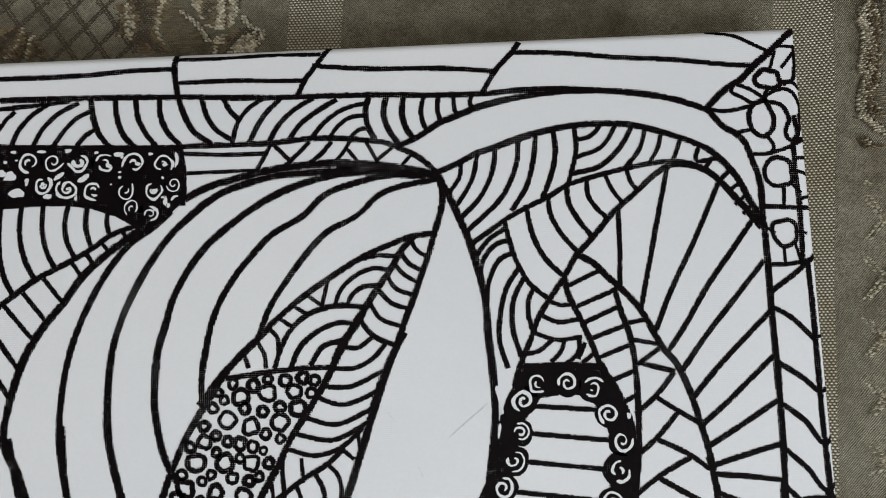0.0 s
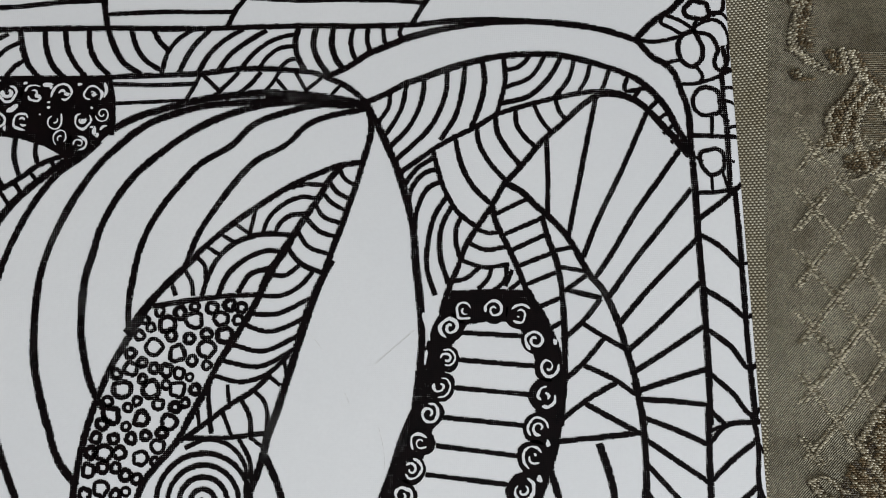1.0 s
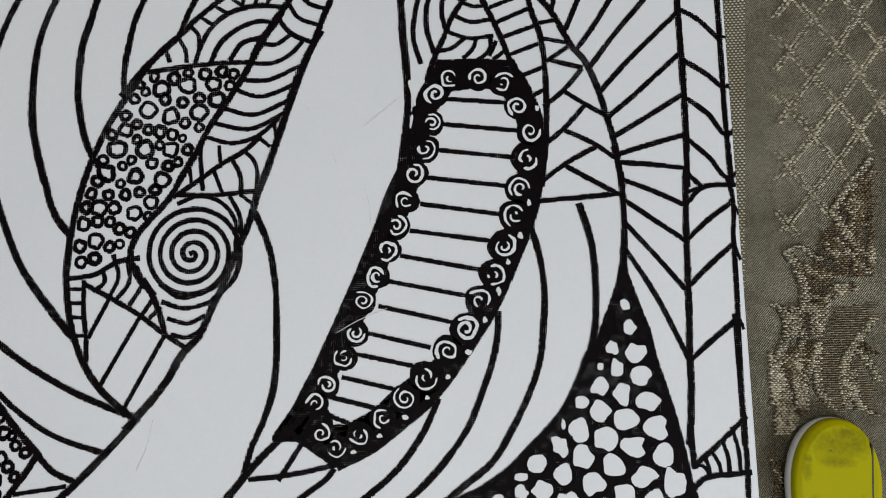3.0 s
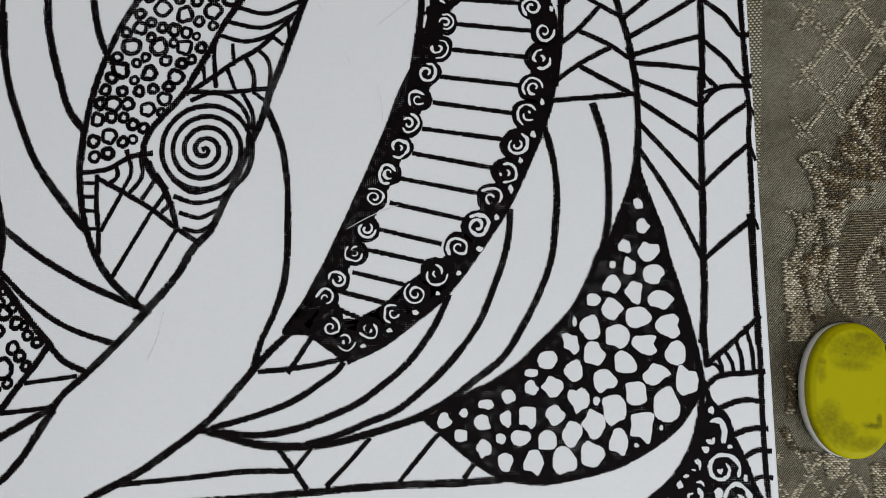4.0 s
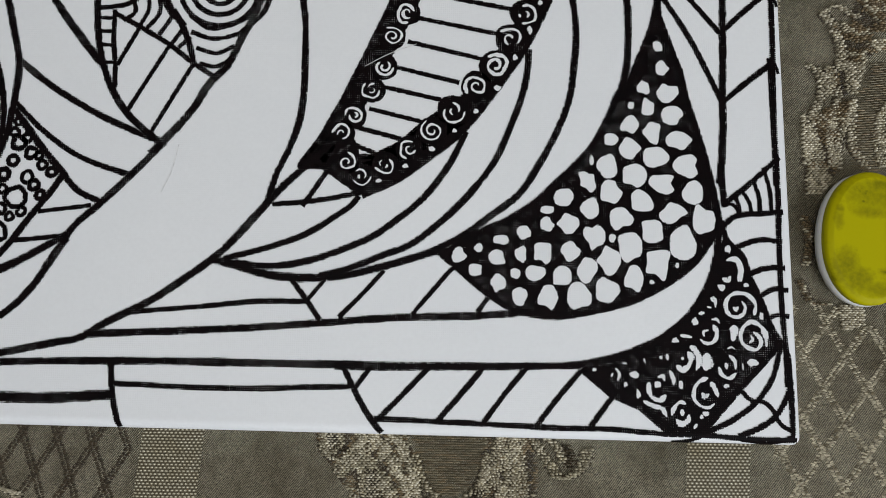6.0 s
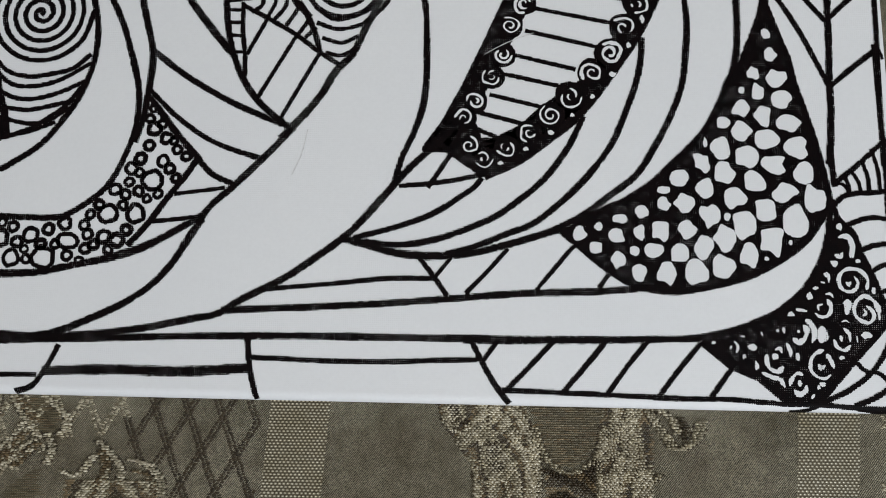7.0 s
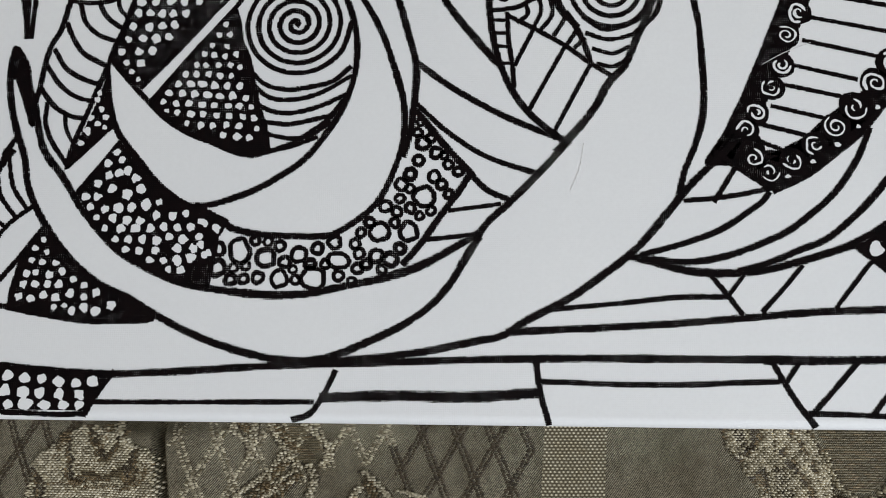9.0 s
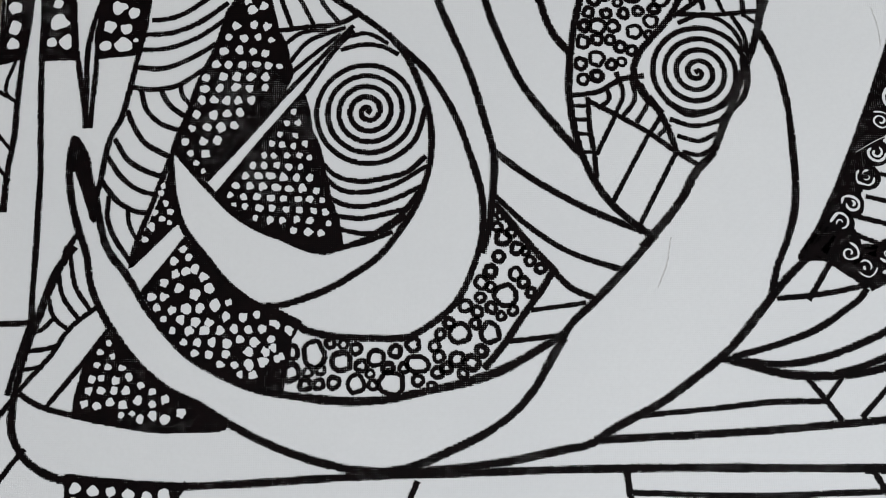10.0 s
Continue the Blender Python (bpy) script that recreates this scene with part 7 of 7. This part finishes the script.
rib_fill((77.7, -140.2), (99.3, -140.1), (97.9, -149.8), (93.4, -156.2), (88.4, -158.7), (84.4, -157.1), (80.5, -151.5))
cord(GOLD, 2.25, (78.2, -147.5), (82.0, -156.3), (88.3, -160.2), (95.0, -157.0), (98.7, -150.6))
cord(UMBER, 3.45, (81.8, -159.5), (88.2, -161.8), (94.1, -159.4), (96.7, -156.2))
stitch_fill(UMBER, (81.7, -161.1), (95.7, -159.4), (96.0, -168.8), (81.3, -169.0))
cord(CREAM, 3.45, (102.2, -140.0), (104.0, -146.5), (100.6, -153.0), (102.8, -156.9), (100.0, -161.7), (103.6, -164.1))
cord(CREAM, 2.70, (107.3, -144.1), (108.7, -151.3), (108.8, -159.3), (107.5, -163.2))
cord(GOLD, 2.25, (106.2, -142.5), (107.0, -149.7), (106.3, -159.3), (104.5, -162.5))
cord(CREAM, 2.55, (111.6, -141.6), (113.8, -145.6), (116.2, -148.8))
cord(GOLD, 3.15, (116.2, -148.8), (119.0, -152.8), (124.9, -150.4), (127.2, -144.7))
cord(CREAM, 2.25, (114.9, -141.6), (118.8, -144.8), (120.1, -148.8))
cord(UMBER, 2.25, (120.5, -144.0), (122.3, -148.0), (121.7, -150.4))
cord(GOLD, 1.65, (98.5, -146.6), (97.1, -156.2), (96.8, -168.8))
cord(GOLD, 1.50, (109.3, -163.2), (112.7, -161.6), (114.4, -160.0))
motif("blossom on the near side")
stitch_fill(CREAM, (-137.6, -144.8), (-130.7, -140.1), (-116.9, -140.9), (-112.4, -147.1), (-106.0, -145.5), (-104.5, -168.0), (-112.0, -178.0), (-150.0, -178.0), (-146.0, -160.0), (-144.4, -149.5))
cord(BRONZE, 3.00, (-135.4, -142.5), (-136.7, -146.4), (-139.6, -149.5))
cord(BRONZE, 3.30, (-122.6, -140.1), (-123.5, -144.0), (-125.3, -146.4))
rib_fill((-132.3, -150.3), (-117.1, -149.1), (-115.9, -154.1), (-131.1, -154.1))
cord(BRONZE, 3.00, (-138.9, -156.4), (-132.6, -155.6), (-126.9, -157.2), (-119.7, -156.4))
cord(BRONZE, 3.15, (-118.0, -157.9), (-111.8, -154.8), (-109.0, -149.4))
cord(CREAM, 2.25, (-120.3, -138.5), (-117.4, -144.0), (-110.8, -146.3))
cord(CREAM, 2.10, (-87.1, -137.7), (-87.8, -140.8), (-82.7, -146.3), (-82.9, -149.7))
cord(BRONZE, 2.55, (-85.9, -138.5), (-83.6, -142.4))
cord(CREAM, 1.95, (-81.8, -137.7), (-82.0, -143.2), (-82.6, -147.0))
cord(BRONZE, 3.00, (-76.5, -140.0), (-73.1, -143.1), (-69.8, -147.0))
cord(CREAM, 2.10, (-77.8, -137.7), (-75.1, -143.9), (-71.3, -148.6), (-68.8, -151.6))
cord(CREAM, 2.25, (-69.3, -138.4), (-65.1, -142.3), (-60.6, -146.2), (-61.3, -150.1), (-64.0, -151.6))
rib_fill((-74.1, -140.0), (-67.6, -140.8), (-62.6, -146.2), (-65.7, -150.9), (-69.7, -148.6))
cord(CREAM, 1.95, (-73.8, -147.8), (-76.8, -152.4), (-81.4, -155.5), (-86.8, -159.7))
cord(BRONZE, 3.30, (-73.7, -150.9), (-77.5, -155.5), (-82.1, -159.3))
cord(CREAM, 1.80, (-70.4, -152.4), (-75.0, -156.2), (-79.6, -160.4))
cord(BRONZE, 3.00, (-69.5, -153.9), (-73.4, -157.8), (-75.6, -160.8))
cord(CREAM, 2.25, (-66.5, -150.9), (-64.7, -154.7), (-66.2, -160.0))
cord(CREAM, 1.95, (-50.5, -152.7), (-47.2, -156.2), (-43.2, -159.9))
cord(CREAM, 1.95, (-39.3, -158.0), (-36.1, -158.8), (-33.0, -159.9))
cord(CREAM, 2.25, (-50.8, -152.9), (-47.3, -155.7), (-43.2, -161.3), (-43.4, -165.3))
cord(BRONZE, 2.70, (-49.3, -155.8), (-47.8, -160.6), (-49.3, -165.4))
cord(CREAM, 2.25, (-61.2, -161.5), (-56.9, -163.0), (-53.7, -159.8), (-51.4, -156.6))
cord(CREAM, 2.55, (-40.4, -158.1), (-35.4, -159.7), (-31.9, -162.8), (-30.8, -168.4))
cord(BRONZE, 2.55, (-38.6, -161.3), (-34.4, -162.9), (-33.4, -166.8))
stitch_fill(CREAM, (-60.2, -163.9), (-43.5, -163.7), (-31.8, -164.4), (-32.4, -170.0), (-59.8, -170.2))
rib_fill((-76.7, -166.4), (-68.7, -160.7), (-66.5, -168.7), (-78.1, -170.4))
cord(CREAM, 1.95, (-89.0, -168.9), (-87.2, -160.9), (-82.5, -156.8), (-77.6, -154.4))
cord(CREAM, 1.95, (-84.9, -168.9), (-82.8, -163.3), (-75.6, -158.4), (-70.0, -155.1))
cord(BRONZE, 3.00, (-85.4, -162.5), (-79.8, -159.2), (-74.1, -156.0))
motif("blossom on the far side")
stitch_fill(BRONZE, (-32.3, 162.0), (-25.1, 169.7), (-13.8, 169.4), (-21.0, 153.9), (-17.1, 145.0), (-26.3, 145.3), (-32.0, 151.3))
rib_fill((-26.8, 165.8), (-13.7, 161.5), (-6.0, 147.6), (-11.5, 144.9), (-17.1, 148.9))
stitch_fill(CREAM, (-11.9, 165.4), (8.7, 168.8), (3.2, 153.2), (-4.2, 152.4))
stitch_fill(CREAM, (-4.2, 149.5), (6.9, 153.1), (13.4, 151.9), (10.7, 144.2), (-2.3, 144.6))
cord(CREAM, 1.95, (6.9, 157.0), (8.8, 154.0), (13.4, 151.4), (10.7, 146.2))
cord(BRONZE, 3.00, (-34.2, 162.1), (-32.2, 156.2), (-33.0, 151.3))
stitch_fill(BRONZE, (-74.9, 154.5), (-67.5, 156.2), (-60.8, 152.1), (-56.8, 145.2), (-74.4, 144.3))
cord(CREAM, 1.80, (-13.6, 159.5), (-8.0, 154.5), (-4.2, 148.5))
cord(CREAM, 2.10, (206.1, 148.0), (207.1, 142.2), (205.7, 134.9), (204.6, 129.6))
cord(BRONZE, 2.70, (209.3, 151.2), (210.1, 143.5), (208.0, 136.4), (206.0, 129.3))
stitch_fill(CREAM, (208.0, 153.3), (213.2, 154.2), (212.5, 146.8), (208.3, 147.6))
cord(CREAM, 2.10, (206.8, 151.6), (207.7, 143.5), (208.0, 133.6), (204.6, 124.5), (203.6, 117.0), (207.8, 109.6))
cord(BRONZE, 2.70, (209.3, 135.4), (207.9, 127.8), (205.8, 121.4), (207.5, 114.5))
rib_fill((206.8, 124.2), (210.6, 125.5), (209.4, 112.3), (206.8, 115.5))
cord(BRONZE, 2.25, (202.9, 108.5), (204.5, 105.4), (208.2, 104.9))
motif("trellis beside the border")
# gold here, umber elsewhere: the trellis's changing sheen is put into thread colour
lattice(GOLD, 209.0, 37.0, 12.0, -0.4, 1.6, 18.2, ((203, 96), (198, 15), (196, -10), (206, -14), (214, -4), (228, 20), (230, 60), (226, 82), (214, 84)))
lattice(GOLD, 209.0, 37.0, 12.0, -0.4, 1.6, 18.2, ((186, -104), (197, -102), (212, -112), (240, -110), (240, -175), (178, -175), (180, -140)))
motif("trellis on the near side")
# umber and gold bars: dull and bright sheen painted as thread tone
lattice(UMBER, -24.0, -144.0, 10.3, -1.5, 1.4, 20.9, ((-3, -138), (-4, -178), (-30, -178), (-34, -164), (-44, -150), (-40, -138)))
lattice(GOLD, -24.0, -144.0, 10.3, -1.5, 1.4, 20.9, ((-104, -138), (-100, -175), (-80, -165), (-62, -152), (-44, -150), (-40, -138)))
lattice(UMBER, -24.0, -144.0, 10.3, -1.5, 1.4, 20.9, ((-170, -138), (-170, -175), (-138, -175), (-132, -138)))
motif("trellis on the far side")
# umber again paints the trellis where it shows no sheen
lattice(UMBER, -56.0, 155.4, 10.7, -0.3, 1.4, 13.0, ((-74, 175), (-30, 175), (-24, 150), (-36, 136), (-74, 136)), 2.0)
finish()


# ---- eraser ----
def eraser_rubber(name, clean, grimy, smears=()):
    m, nt, b = material(name)
    co = nt.nodes.new("ShaderNodeTexCoord").outputs["Object"]
    f = ramp(nt, noise_at(nt, co, 130, 5), 0.60, 0.80)
    g = ramp(nt, noise_at(nt, co, 1300, 3), 0.40, 0.62)
    k = math_node(nt, "MULTIPLY", f, math_node(nt, "MULTIPLY_ADD", g, 0.5, 0.5))
    # rubbed-in graphite: a worn stamp and a few smears
    sep = nt.nodes.new("ShaderNodeSeparateXYZ")
    nt.links.new(co, sep.inputs[0])
    for x, y, rx, ry, weight in smears:
        u = math_node(nt, "MULTIPLY", math_node(nt, "SUBTRACT", sep.outputs[0], x), 1 / rx)
        v = math_node(nt, "MULTIPLY", math_node(nt, "SUBTRACT", sep.outputs[1], y), 1 / ry)
        far = math_node(nt, "ADD", math_node(nt, "MULTIPLY", u, u), math_node(nt, "MULTIPLY", v, v))
        soft = ramp(nt, math_node(nt, "MULTIPLY_ADD", noise_at(nt, co, 800, 3), 1.6, far), 1.9, 0.6)
        k = math_node(nt, "MAXIMUM", k, math_node(nt, "MULTIPLY", soft, weight))
    nt.links.new(mix_colour(nt, k, clean, grimy), b.inputs["Base Color"])
    b.inputs["Roughness"].default_value = 0.5
    b.inputs["Specular IOR Level"].default_value = 0.08
    b.inputs["Subsurface Weight"].default_value = 0.1
    b.inputs["Subsurface Radius"].default_value = (0.002, 0.0015, 0.0005)
    bump(nt, b, noise_at(nt, co, 900, 3), 0.25, 0.0002)
    return m


YELLOW = eraser_rubber("yellow_rubber", (0.43, 0.39, 0.0005, 1), (0.085, 0.08, 0.003, 1),
                       ((0.000, 0.0120, 0.0105, 0.0050, 0.50), (0.0045, 0.0125, 0.0040, 0.0042, 0.62), (-0.001, 0.0072, 0.0062, 0.0022, 0.55), (0.0015, 0.0150, 0.0050, 0.0022, 0.66),
                        (-0.0092, 0.0075, 0.0014, 0.0014, 0.62), (-0.0094, 0.0042, 0.0016, 0.0034, 0.50),
                        (-0.0072, -0.0085, 0.0042, 0.0060, 0.62), (-0.0035, -0.0122, 0.0050, 0.0044, 0.60), (0.003, -0.0145, 0.0080, 0.0026, 0.52),
                        (0.0050, -0.0094, 0.0030, 0.0009, 0.95), (0.0066, -0.0080, 0.0010, 0.0024, 0.85),
                        (-0.0020, 0.0130, 0.0006, 0.0006, 1.0), (-0.0028, 0.0100, 0.0006, 0.0006, 1.0), (0.0040, 0.0150, 0.0005, 0.0008, 0.9)))
WHITE_RUBBER = eraser_rubber("white_rubber", (0.62, 0.62, 0.60, 1), (0.40, 0.40, 0.37, 1))
GRIME = plain("pencil_grime", (0.035, 0.033, 0.01), 0.6, 400, 0.4)


def oval_ring(bm, rx, ry, z, flat, n=48):
    """A ring a little fuller than an ellipse, cut straight along one side."""
    out = []
    for i in range(n):
        a = 2 * math.pi * i / n
        c, s = math.cos(a), math.sin(a)
        x = rx * math.copysign(abs(c) ** 0.96, c)
        y = ry * math.copysign(abs(s) ** 0.94, s)
        out.append(bm.verts.new((min(x, flat), y, z)))
    return out


def oval_body(levels, flat):
    bm = bmesh.new()
    loops = [oval_ring(bm, rx, ry, z, flat) for rx, ry, z in levels]
    for a, b in zip(loops, loops[1:]):
        for i in range(len(a)):
            j = (i + 1) % len(a)
            bm.faces.new((a[i], a[j], b[j], b[i]))
    bm.faces.new(list(reversed(loops[0])))
    bm.faces.new(loops[-1])
    bmesh.ops.recalc_face_normals(bm, faces=bm.faces)
    return bm


def build_eraser():
    root = tagged(new("eraser"), "worn oval yellow and white rubber eraser on brocade cloth", "eraser")
    root.matrix_world = pose(0.2056, -0.0849, cloth_height(0.209, -0.085) + 0.0006, 0, 0, -4.7)
    part("base", oval_body(((0.0118, 0.0180, 0), (0.0128, 0.0189, 0.0007), (0.0132, 0.0192, 0.0022), (0.0130, 0.0191, 0.0042)), 0.02), WHITE_RUBBER, root, "translucent white rubber layer", True)
    part("body", oval_body(((0.0127, 0.0190, 0.0043), (0.0126, 0.0190, 0.0060), (0.0123, 0.0187, 0.0066), (0.0120, 0.0184, 0.0068), (0.0110, 0.0174, 0.0073), (0.0107, 0.0171, 0.0074), (0.0104, 0.0168, 0.0074)), 0.0090), YELLOW, root, "bright yellow rubber layer smudged with graphite", True)
    # slice beyond the parting line, sloping away
    bm = oval_body(((0.0127, 0.0190, 0.0043), (0.0126, 0.0190, 0.0060), (0.0123, 0.0187, 0.0066), (0.0110, 0.0174, 0.0072)), 0.02)
    bmesh.ops.bisect_plane(bm, geom=bm.verts[:] + bm.edges[:] + bm.faces[:], plane_co=(0.0094, 0, 0), plane_no=(-1, 0, 0), clear_outer=True)
    bmesh.ops.holes_fill(bm, edges=[e for e in bm.edges if e.is_boundary])
    part("end_slice", bm, YELLOW, root)
    bm = bmesh.new()
    box(bm, 0.00895, 0.00945, -0.0126, 0.0126, 0.0046, 0.0074)
    part("parting_line", bm, GRIME, root, "dark worn seam")


build_eraser()
